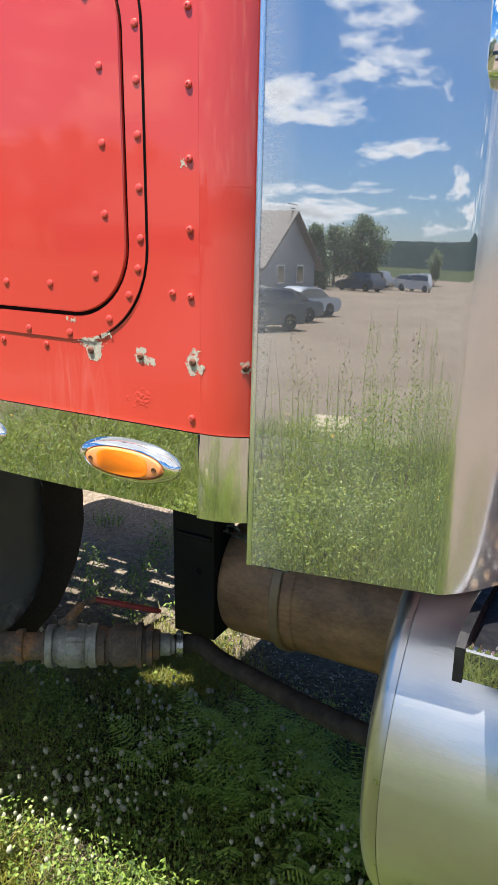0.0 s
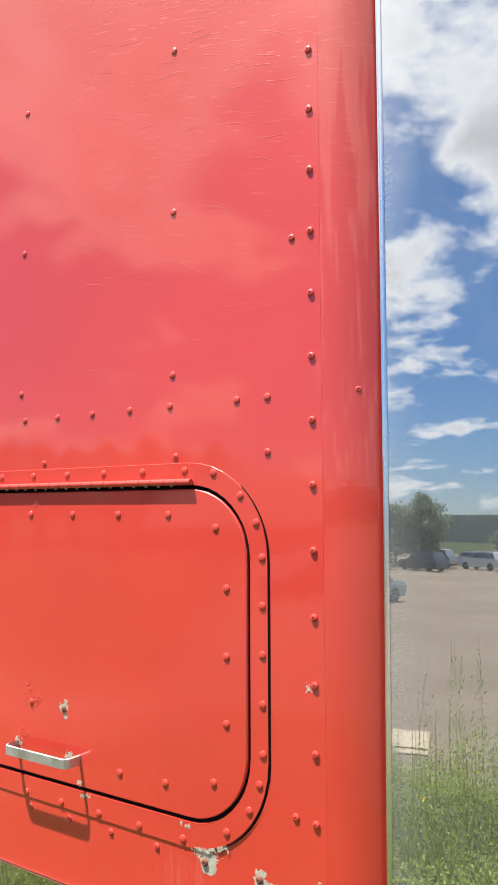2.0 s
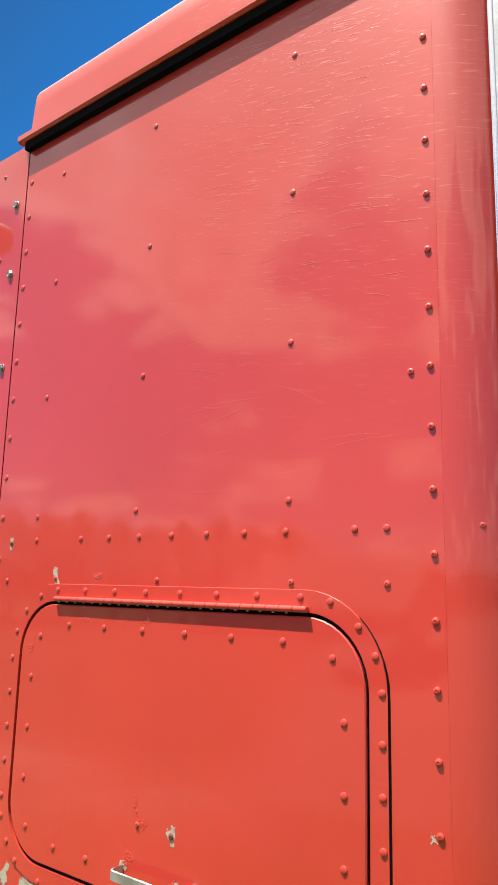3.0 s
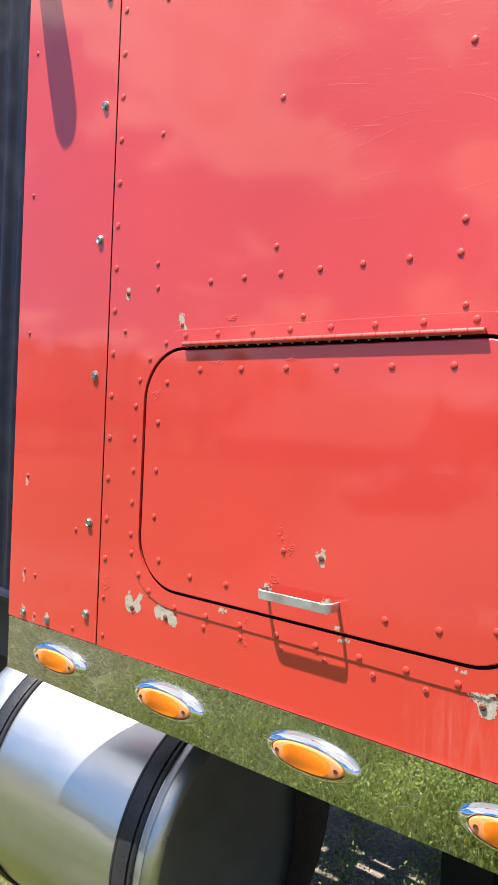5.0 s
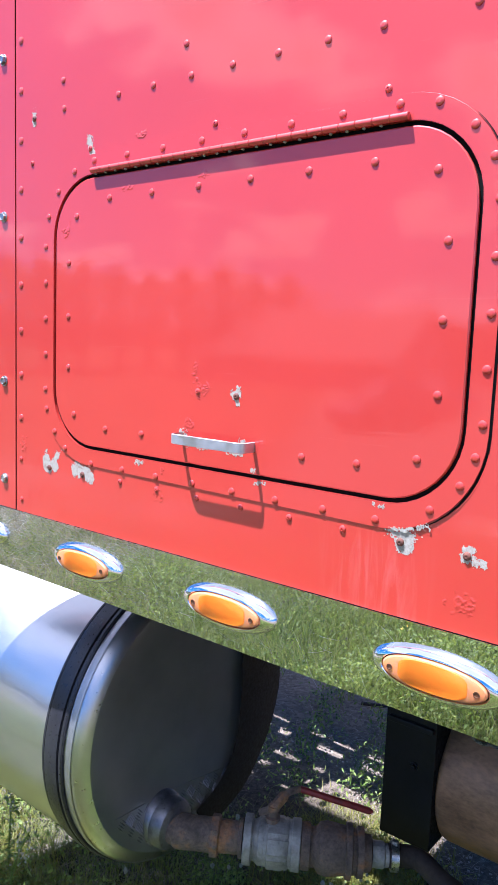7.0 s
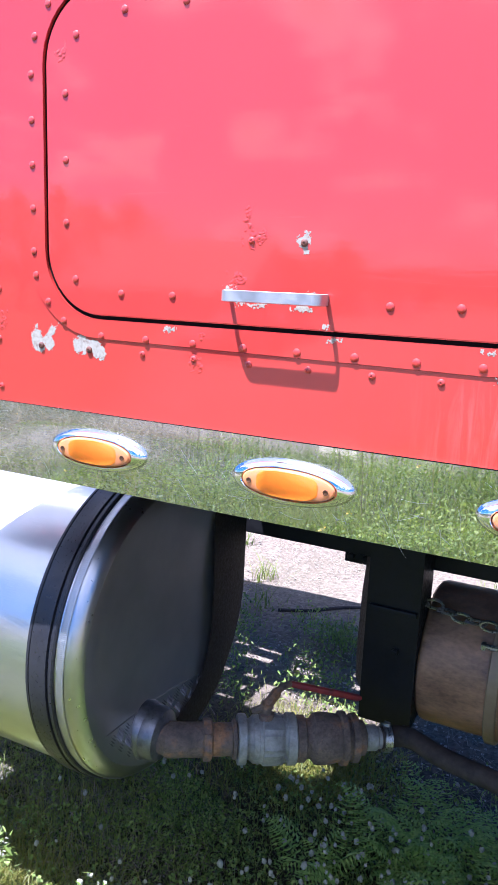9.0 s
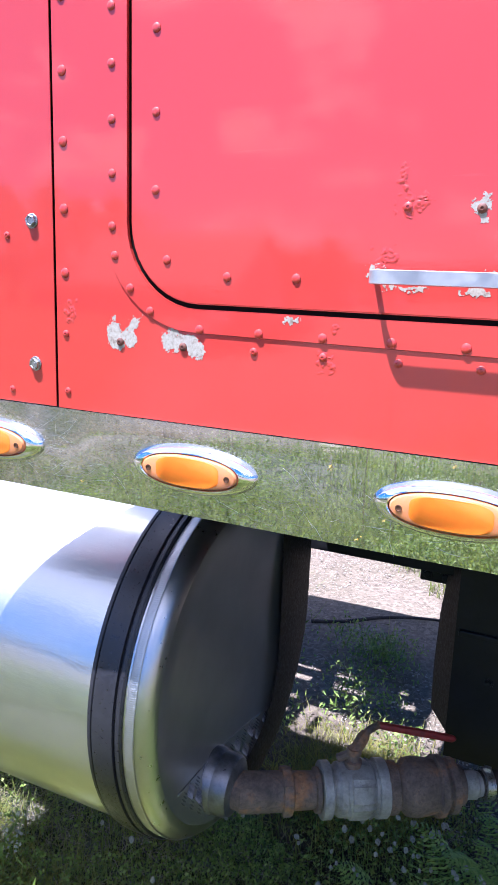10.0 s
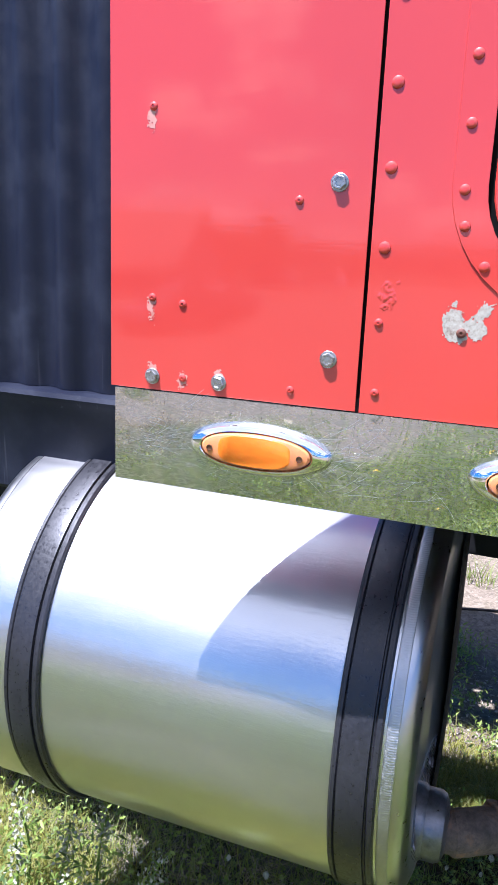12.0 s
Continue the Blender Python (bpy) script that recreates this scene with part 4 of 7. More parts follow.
def ribbed_wall():
    bm = bmesh.new()
    n = 150
    cols = []
    for i in range(n + 1):
        x = -2.10 - 1.5 * i / n
        y = 1.275 + 0.0085 * math.sin(x * 72) + 0.003 * math.sin(x * 37 + 1)
        cols.append([bm.verts.new((x, y + d, z)) for d, z in ((0, 1.222), (0, 3.3), (0.02, 3.3), (0.02, 1.222))])
    for a, b in zip(cols, cols[1:]):
        for k in range(4):
            bm.faces.new((a[k], a[(k + 1) % 4], b[(k + 1) % 4], b[k]))
    bm.faces.new(cols[0])
    bm.faces.new(cols[-1])
    return tpart("ribbed_wall", bm, NAVY, "dark blue ribbed wall behind the sleeper, dusty", True)


ribbed_wall()


def rear_guard():
    bm = bmesh.new()
    outline = [(1.262, 1.00), (1.252, 1.01), (1.245, 1.185), (1.236, 1.200), (1.233, 1.210), (1.238, 1.2185), (1.252, 1.221), (1.30, 1.221), (1.31, 1.0)]
    extrude_profile(bm, outline, -3.3, -1.85)
    return tpart("rear_guard", bm, NAVY, "dark guard rail with a folded lip", True)


rear_guard()


def lamp_bracket():
    bm = bmesh.new()
    box(bm, -1.955, -1.925, SIDE - 0.012, SIDE - 0.001, 2.90, 3.0, 0.003)
    tube(bm, smooth_line([(-1.92, SIDE - 0.006, 2.985), (-1.925, SIDE - 0.05, 3.03), (-1.94, SIDE - 0.10, 3.02), (-1.95, SIDE - 0.13, 2.97)]), 0.007, 10)
    ob = tpart("lamp_bracket", bm, BLACK, "black bracket with a curved cable", True)
    b2 = bmesh.new()
    lathe(b2, (-1.925, SIDE - 0.012, 2.935), (0.05, -1, 0.02), [(0, 0.02), (0.01, 0.036), (0.085, 0.044), (0.118, 0.042), (0.128, 0.030), (0.13, 0)], 24)
    sub("lamp_housing", b2, BLACK, ob, "", True)
    return ob


lamp_bracket()


def roof_cap():
    bm = bmesh.new()
    side = [(0.880, 3.056), (0.874, 3.061), (0.874, 3.074), (0.880, 3.080), (0.905, 3.084), (0.91, 3.10), (0.918, 3.15), (0.945, 3.235), (0.985, 3.275), (1.06, 3.295), (2.1, 3.36), (3.15, 3.30), (3.30, 3.086), (3.30, 3.05), (0.905, 3.05), (0.90, 3.058)]
    extrude_profile(bm, [p for p in side if p[1] <= 3.087], -1.645, 0.3)
    # hood with a sloping rear end
    hood = [(0.904, 3.060), (0.904, 3.08), (0.904, 3.14), (0.905, 3.175), (0.912, 3.19), (0.93, 3.203), (1.06, 3.235), (2.1, 3.31)]
    rows = []
    for y, z in hood:
        back = (z - 3.036) * 0.10 + max(0, z - 3.2) * 0.6
        rows.append([bm.verts.new((x, y, z + 0.022)) for x in (-1.640 + back, 0.3)])
    for p, q in zip(rows, rows[1:]):
        bm.faces.new((p[0], p[1], q[1], q[0]))
    far = [[bm.verts.new((x, 4.2 - y, z + 0.022)) for x in (-1.610 + (z - 3.036) * 0.1, 0.3)] for y, z in hood]
    for p, q in zip(far, far[1:]):
        bm.faces.new((p[0], p[1], q[1], q[0]))
    bm.faces.new([r[0] for r in rows] + [r[0] for r in reversed(far[:-1])])
    return tpart("roof_cap", bm, RED, "red moulded roof cap with an overhanging lip", True)


roof_cap()
# black strip standing in for the shaded gap under the lip
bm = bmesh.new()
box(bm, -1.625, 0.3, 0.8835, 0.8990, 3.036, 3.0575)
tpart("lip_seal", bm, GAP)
bm = bmesh.new()
lathe(bm, (0, 0, 0), (0, 0, -1), [(0, 0.006), (0.003, 0.005), (0.004, 0)], 8)
lip_mesh = mesh_of("lip_rivet", bm, RED, True)
for i in range(15):
    ob = new("lip_rivet", lip_mesh)
    ob.parent, ob.location = panel, (-1.56 + i * 0.075, 0.889, 3.0565)


# polished skirt
def skirt_dent(x, z):
    """How far the hand-worked strip is pressed in or out, in metres."""
    d = 0.0022 * math.exp(-((x + 1.63) / 0.055) ** 2 - ((z - 1.315) / 0.06) ** 2)
    d -= 0.0016 * math.exp(-((x + 1.71) / 0.05) ** 2 - ((z - 1.30) / 0.05) ** 2)
    d += 0.0012 * math.exp(-((x + 1.925) / 0.02) ** 2 - ((z - 1.297) / 0.016) ** 2)
    return d + 0.00022 * noise.noise(Vector((x * 7, z * 14, 3.3)))


def skirt(name, x0, x1, curved, label):
    bm = bmesh.new()
    z0, z1, y = 1.187, 1.3135, SIDE - 0.003
    if not curved:
        path = [(x0 + (x1 - x0) * i / 200, y) for i in range(201)]
    else:
        path = [(x0, y + 0.0015)]
        for i in range(0, 11):
            u = radians(90 * i / 10)
            path.append((CORNER_X + 0.004 + CORNER_R * math.sin(u), y + 0.0015 + CORNER_R * (1 - math.cos(u))))
    zs = [z0 + (z1 - z0) * k / 18 for k in range(19)]
    cols = []
    for x, yy in path:
        near = [bm.verts.new((x, yy + ((z - z1) * 0.075 + 0.0006 * noise.noise(Vector((x * 60, z * 4, 1))) if curved else skirt_dent(x, z)), z)) for z in zs]
        cols.append(near + [bm.verts.new((x, yy + 0.006, z)) for z in (z1, z0)])
    n = len(cols[0])
    for a, b in zip(cols, cols[1:]):
        for k in range(n):
            bm.faces.new((a[k], a[(k + 1) % n], b[(k + 1) % n], b[k]))
    bm.faces.new(cols[0])
    bm.faces.new(cols[-1])
    return tpart(name, bm, SKIRT_STEEL, label, True)


skirt_ob = skirt("skirt_panel", -1.9575, -0.5635, False, "scuffed polished steel skirt strip")
skirt("skirt_corner", -0.562, -0.48, True, "curved polished steel skirt corner")
SKIRT_SCRATCH = material("skirt_scratch", (0.70, 0.69, 0.66), 0.38, 1.0)[0]
scratches(150, (-1.94, -1.62), (1.20, 1.30, 1.25), (0.015, 0.06), 0.00042, (18, 26), 0.45, 73, SIDE - 0.0036, SKIRT_SCRATCH, skirt_ob, "fine swirling scratches in the polish")
scratches(60, (-1.62, -0.75), (1.20, 1.30, 1.22), (0.01, 0.05), 0.0004, (-25, 40), 0.4, 74, SIDE - 0.0036, SKIRT_SCRATCH, skirt_ob, "fine swirling scratches in the polish")
bm = bmesh.new()
box(bm, -1.955, -0.572, SIDE + 0.005, SIDE + 0.012, 1.195, 1.33)
tpart("skirt_backing", bm, BLACK)
bm = bmesh.new()
box(bm, -0.5640, -0.5615, SIDE - 0.0030, SIDE + 0.002, 1.188, 1.3125)
tpart("skirt_joint", bm, BLACK)


def lens_outline(w, h, n=40, square=2.6):
    pts = []
    for i in range(n):
        u = 2 * math.pi * i / n
        c, s = math.cos(u), math.sin(u)
        pts.append((w * math.copysign(abs(c) ** (2 / square), c), h * math.copysign(abs(s) ** (2 / square), s)))
    return pts


def marker_light():
    """Chrome bezel with an amber lens and two screws, facing -y, centred on its origin."""
    bm = bmesh.new()
    n = 48
    rings = []
    for w, h, d, sq in ((0.0965, 0.0345, 0.0, 2.0), (0.0955, 0.0338, 0.004, 2.0), (0.0905, 0.0315, 0.010, 2.02), (0.083, 0.0275, 0.0142, 2.1), (0.076, 0.0242, 0.0155, 2.2), (0.0745, 0.0235, 0.0145, 2.2), (0.0735, 0.0230, 0.008, 2.2)):
        rings.append([bm.verts.new((x, -d, z)) for x, z in lens_outline(w, h, n, sq)])
    for a, b in zip(rings, rings[1:]):
        ring_faces(bm, a, b)
    bezel = new("marker_light", mesh_of("marker_light", bm, CHROME, True))
    bm = bmesh.new()
    rings = []
    for w, h, d in ((0.0725, 0.0222, 0.007), (0.0725, 0.0222, 0.0150), (0.070, 0.0205, 0.0178), (0.064, 0.017, 0.0190)):
        rings.append([bm.verts.new((x, -d, z)) for x, z in lens_outline(w, h, n, 2.2)])
    for a, b in zip(rings, rings[1:]):
        ring_faces(bm, a, b)
    bm.faces.new(rings[-1])
    lens = part("lens", bm, AMBER_PALE, bezel, "amber plastic lens", True)
    bm = bmesh.new()
    rings = []
    for s, d in ((1.0, 0.0182), (1.0, 0.01905), (0.985, 0.0193)):
        pts = []
        for x, z in lens_outline(0.048 * s, 0.0195 * s, n, 4.5):
            pts.append((x, z * math.sqrt(max(0.0, 1 - (x / 0.072) ** 2)) ** 0.8))
        rings.append([bm.verts.new((x, -d, z)) for x, z in pts])
    for a, b in zip(rings, rings[1:]):
        ring_faces(bm, a, b)
    bm.faces.new(rings[-1])
    part("lens_centre", bm, AMBER, bezel, "", True)
    for sx in (-1, 1):
        bm = bmesh.new()
        lathe(bm, (sx * 0.0600, -0.0193, -0.001), (0, -1, 0), [(0, 0.0042), (0.0010, 0.0040), (0.0010, 0.0030), (0.0002, 0.0028), (0.0002, 0)], 14)
        part("screw_well", bm, SCREW_WELL, bezel, "", True)
    return bezel


light = marker_light()
light.parent = truck
light.matrix_parent_inverse = Matrix.Translation((1.1, -2.0, 0))
tagged(light, "oval amber marker light in a chrome bezel")
for i, x in enumerate((-1.7485, -1.394, -1.047, -0.690)):
    m = pose(x, SIDE - 0.003, 1.2535)
    if i == 0:
        light.matrix_basis = m
    else:
        copy_thing(light, m)


# polished sheet ahead of the sleeper: flat, then rolled back towards the cab
def mirror_sheet():
    bm = bmesh.new()
    z0, z1 = 1.133, 3.05
    x0, xc = -0.4735, -0.204
    path = [(x0, 0.0012), (x0 + 0.0015, 0.0)]
    path += [(x0 + 0.0015 + (xc - x0 - 0.0015) * i / 6, 0.0) for i in range(1, 7)]
    # a tight first bend, then a slow roll backwards
    x, d, a = xc, 0.0, 0.0
    for i in range(22):
        a += radians(5.5 if i < 6 else 2.1)
        step = 0.0028 if i < 6 else 0.0075
        x, d = x + step * math.cos(a), d + step * math.sin(a)
        path.append((x, d))
    path.append((x + 0.03, d + 0.07))
    # the sheet leans back, most at its foot
    zs = [z0 + (z1 - z0) * k / 30 for k in range(31)]
    lean, y = [], SIDE - 0.010
    for k, z in enumerate(zs):
        lean.append(y)
        slope = 1.6 if z < 1.55 else 1.6 - (z - 1.55) / 0.45 * 0.95 if z < 2.0 else max(0.0, 0.65 - (z - 2.0) / 0.7 * 0.65)
        y += math.tan(radians(slope)) * (z1 - z0) / 30
    def foot(x, z):                                       # the lower edge rises forwards
        return z + 0.09 * (x - x0) * (z1 - z) / (z1 - z0)
    cols = [[bm.verts.new((x, l + d, foot(x, z))) for l, z in zip(lean, zs)] + [bm.verts.new((x, l + d + 0.004, foot(x, z))) for l, z in zip(reversed(lean), reversed(zs))] for x, d in path]
    n = len(cols[0])
    for a, b in zip(cols, cols[1:]):
        for k in range(n):
            bm.faces.new((a[k], a[(k + 1) % n], b[(k + 1) % n], b[k])).material_index = int(a[0].co.x > xc + 0.006)
    bm.faces.new(cols[0])
    bm.faces.new(cols[-1])
    ob = tpart("polished_side_sheet", bm, [STEEL, STEEL_DULL], "mirror-polished stainless steel sheet with fine scratches", True)
    b2 = bmesh.new()
    e = [[b2.verts.new((x0 + dx, l + dy, z)) for dx, dy in ((-0.004, 0.003), (-0.0035, -0.0015), (0.0, -0.0024), (0.0035, -0.0014), (0.0035, 0.003))] for l, z in zip(lean, zs)]
    for p, q in zip(e, e[1:]):
        for k in range(4):
            b2.faces.new((p[k], p[k + 1], q[k + 1], q[k]))
    sub("sheet_edge", b2, STEEL_EDGE, ob, "", True)
    # grab handle foot on the rolled edge
    b3 = bmesh.new()
    box(b3, -0.200, -0.130, 0.874, 0.906, 1.752, 1.85, 0.011)
    tube(b3, smooth_line([(-0.160, 0.885, 1.82), (-0.152, 0.86, 1.89), (-0.148, 0.85, 2.0), (-0.148, 0.85, 2.5)]), 0.016, 14)
    sub("grab_handle", b3, CHROME, ob, "chrome grab handle foot", True)
    return ob


mirror_sheet()

bm = bmesh.new()
box(bm, -0.08, 1.9, 1.03, 3.2, 1.14, 2.9, 0.03)
tpart("cab_body", bm, RED, "plain red cab side")

# ---- fuel tanks ----
TY, TZ, TR = 1.350, 0.731, 0.368


TANK_AXIS = Matrix.Translation((-1.6, TY, TZ))
TANK_B_AXIS = Matrix.Translation((-1.6, 1.268, 0.778))


def fuel_tank(name, x0, x1, straps, label, axis, beads):
    """Lying cylinder with dished ends; x0 < x1 are the weld seams, beads says which of them stand proud."""
    def put(bm):
        bmesh.ops.transform(bm, matrix=axis, verts=bm.verts[:])
        return bm
    x0, x1 = x0 + 1.6, x1 + 1.6
    bm = bmesh.new()
    lathe(bm, (x0, 0, 0), (1, 0, 0), [(0, TR - 0.002), (0.004, TR), (0.1 * (x1 - x0), TR), (0.5 * (x1 - x0), TR), (x1 - x0 - 0.004, TR), (x1 - x0, TR - 0.002)], 96, False)
    tank = tpart(name, put(bm), TANK, label, True)
    for xw, s, bead in ((x0, -1, beads[0]), (x1, 1, beads[1])):
        bm = bmesh.new()
        prof = [(-0.001, TR - 0.0005), (0.008, TR - 0.001), (0.017, TR - 0.005), (0.0255, TR - 0.012), (0.032, TR - 0.022), (0.036, TR - 0.035), (0.037, TR - 0.050), (0.034, TR - 0.08), (0.020, TR * 0.5), (0.018, 0)]
        lathe(bm, (xw, 0, 0), (s, 0, 0), prof[5:], 96, False)
        sub("end_cap", put(bm), TANK_END, tank, "dull dished aluminium tank end", True)
        bm = bmesh.new()
        lathe(bm, (xw, 0, 0), (s, 0, 0), prof[:6], 96, False)
        sub("end_shoulder", put(bm), SATIN, tank, "", True)
        if not bead:
            continue
        bm = bmesh.new()
        n = 2400
        grid = []
        for i in range(n):
            u = 2 * math.pi * i / n
            ring = []
            for k in range(7):
                v = math.pi * k / 6
                ripple = 0.0003 * (1 + math.cos(i * math.pi / 2 + abs(k - 3) * 2.0))
                rr = TR + 0.0006 * math.sin(v) + (ripple if 0 < k < 6 else -0.0006)
                xx = xw + s * (0.001 + 0.0095 * math.cos(v))
                ring.append(bm.verts.new((xx, rr * math.cos(u), rr * math.sin(u))))
            grid.append(ring)
        for i in range(n):
            a, b = grid[i], grid[(i + 1) % n]
            for k in range(6):
                bm.faces.new((a[k], a[k + 1], b[k + 1], b[k]))
        sub("weld_seam", put(bm), WELD, tank, "rippled weld bead", True)
    for xs in straps:
        bm = bmesh.new()
        w = 0.071
        lathe(bm, (xs + 1.6, 0, 0), (1, 0, 0), [(0, TR + 0.0005), (0.0, TR + 0.005), (0.003, TR + 0.0075), (0.008, TR + 0.0075), (0.0105, TR + 0.0045), (0.012, TR + 0.0045), (0.013, TR + 0.0095), (0.016, TR + 0.0100), (w - 0.019, TR + 0.0100), (w - 0.016, TR + 0.0095), (w - 0.015, TR + 0.0045), (w - 0.013, TR + 0.0045), (w - 0.010, TR + 0.0080), (w - 0.003, TR + 0.0080), (w, TR + 0.0055), (w, TR + 0.0005)], 96, False)
        sub("tank_strap", put(bm), STRAP, tank, "black steel strap on rubber", True)
    return tank


tank_a = fuel_tank("fuel_tank", -2.335, -1.560, (-1.6428, -2.2300), "brushed aluminium cylindrical fuel tank with black straps", TANK_AXIS, (False, True))
tank_b = fuel_tank("fuel_tank", -0.262, 1.25, (0.55,), "brushed aluminium fuel tank below the step", TANK_B_AXIS, (False, True))


def cradle_flange():
    """Grimy upright of the tank's cradle, its lower end curling round the rim."""
    bm = bmesh.new()
    inner = smooth_line([(0.187, 0.36, 0), (0.186, 0.18, 0), (0.190, 0.05, 0), (0.186, -0.08, 0), (0.168, -0.15, 0), (0.136, -0.205, 0), (0.085, -0.245, 0), (0.02, -0.268, 0)], 6)
    outer = smooth_line([(0.372, 0.36, 0), (0.372, 0.18, 0), (0.371, 0.06, 0), (0.366, -0.05, 0), (0.338, -0.145, 0), (0.285, -0.228, 0), (0.205, -0.302, 0), (0.06, -0.352, 0)], 6)
    rows = []
    for i, (p, q) in enumerate(zip(inner, outer)):
        jag = 0.0035 * noise.noise(Vector((i * 0.9, 1.3, 0)))
        rows.append([bm.verts.new((x, a.x + jag * k, a.y)) for x, a, k in ((0.078, p, 1), (0.081, p.lerp(q, 0.12), 0), (0.083, p.lerp(q, 0.6), 0), (0.076, q, 1), (0.0, q, 1), (0.0, q.lerp(p, 0.03), 1), (0.070, q.lerp(p, 0.05), 1))])
    for p, q in zip(rows, rows[1:]):
        for k in range(7):
            bm.faces.new((p[k], p[(k + 1) % 7], q[(k + 1) % 7], q[k]))
    bm.faces.new(rows[0])
    bm.faces.new(rows[-1])
    bmesh.ops.transform(bm, matrix=TANK_AXIS, verts=bm.verts[:])
    return sub("cradle_flange", bm, CRADLE, tank_a, "grimy brown bracket flange", True)


cradle_flange()


def tread_plate():
    """Checker bars pressed into the foot of the tank's front end, below a folded line."""
    def level(y):
        return -0.190 - 0.12 * y

    def face(y, z):
        r = math.hypot(y, z)
        return 0.0602 + 0.135 * max(0.0, min(r, 0.288) - 0.184) + 0.10 * max(0.0, r - 0.288)
    bm = bmesh.new()
    line = [(-0.262 + 0.43 * i / 24, level(-0.262 + 0.43 * i / 24)) for i in range(25)]
    tube(bm, [Vector((face(y, z) + 0.0002, y, z)) for y, z in line], 0.0017, 6)
    bmesh.ops.transform(bm, matrix=TANK_AXIS, verts=bm.verts[:])
    sub("fold_line", bm, TANK_END, tank_a, "", True)
    bm = bmesh.new()
    cell = 0.031
    for i in range(-12, 13):
        for j in range(-13, 0):
            o = Vector((i * cell + 0.01, j * cell))
            a = radians(42 if (i + j) % 2 else -48)
            d, n = Vector((math.cos(a), math.sin(a))) * 0.0150, Vector((-math.sin(a), math.cos(a)))
            for k in (-2, -1, 0, 1, 2):                   # five short bars side by side
                c = o + n * (k * 0.0062)
                if c.y > level(c.x) - 0.008 or c.length > 0.312 or not -0.25 < c.x < 0.155:
                    continue
                w = n * 0.0020
                v = [bm.verts.new((face(*e) - 0.0004, *e)) for e in (c - d, c + w, c + d, c - w)]
                top = [bm.verts.new((face(*e) + 0.0014, *e)) for e in (c - d * 0.6, c + d * 0.6)]
                for f in ((v[0], v[1], top[0]), (v[1], top[1], top[0]), (v[1], v[2], top[1]), (v[2], v[3], top[1]), (v[3], top[0], top[1]), (v[3], v[0], top[0])):
                    bm.faces.new(f)
    bmesh.ops.transform(bm, matrix=TANK_AXIS, verts=bm.verts[:])
    return tagged(sub("tread_pattern", bm, BOSS, tank_a, "worn raised tread bars"), kind="stuff")


tread_plate()

# valve and hose between the tanks
P0, PD = Vector((-1.458, 1.253, 0.493)), Vector((0.838, 0.545, -0.020)).normalized()


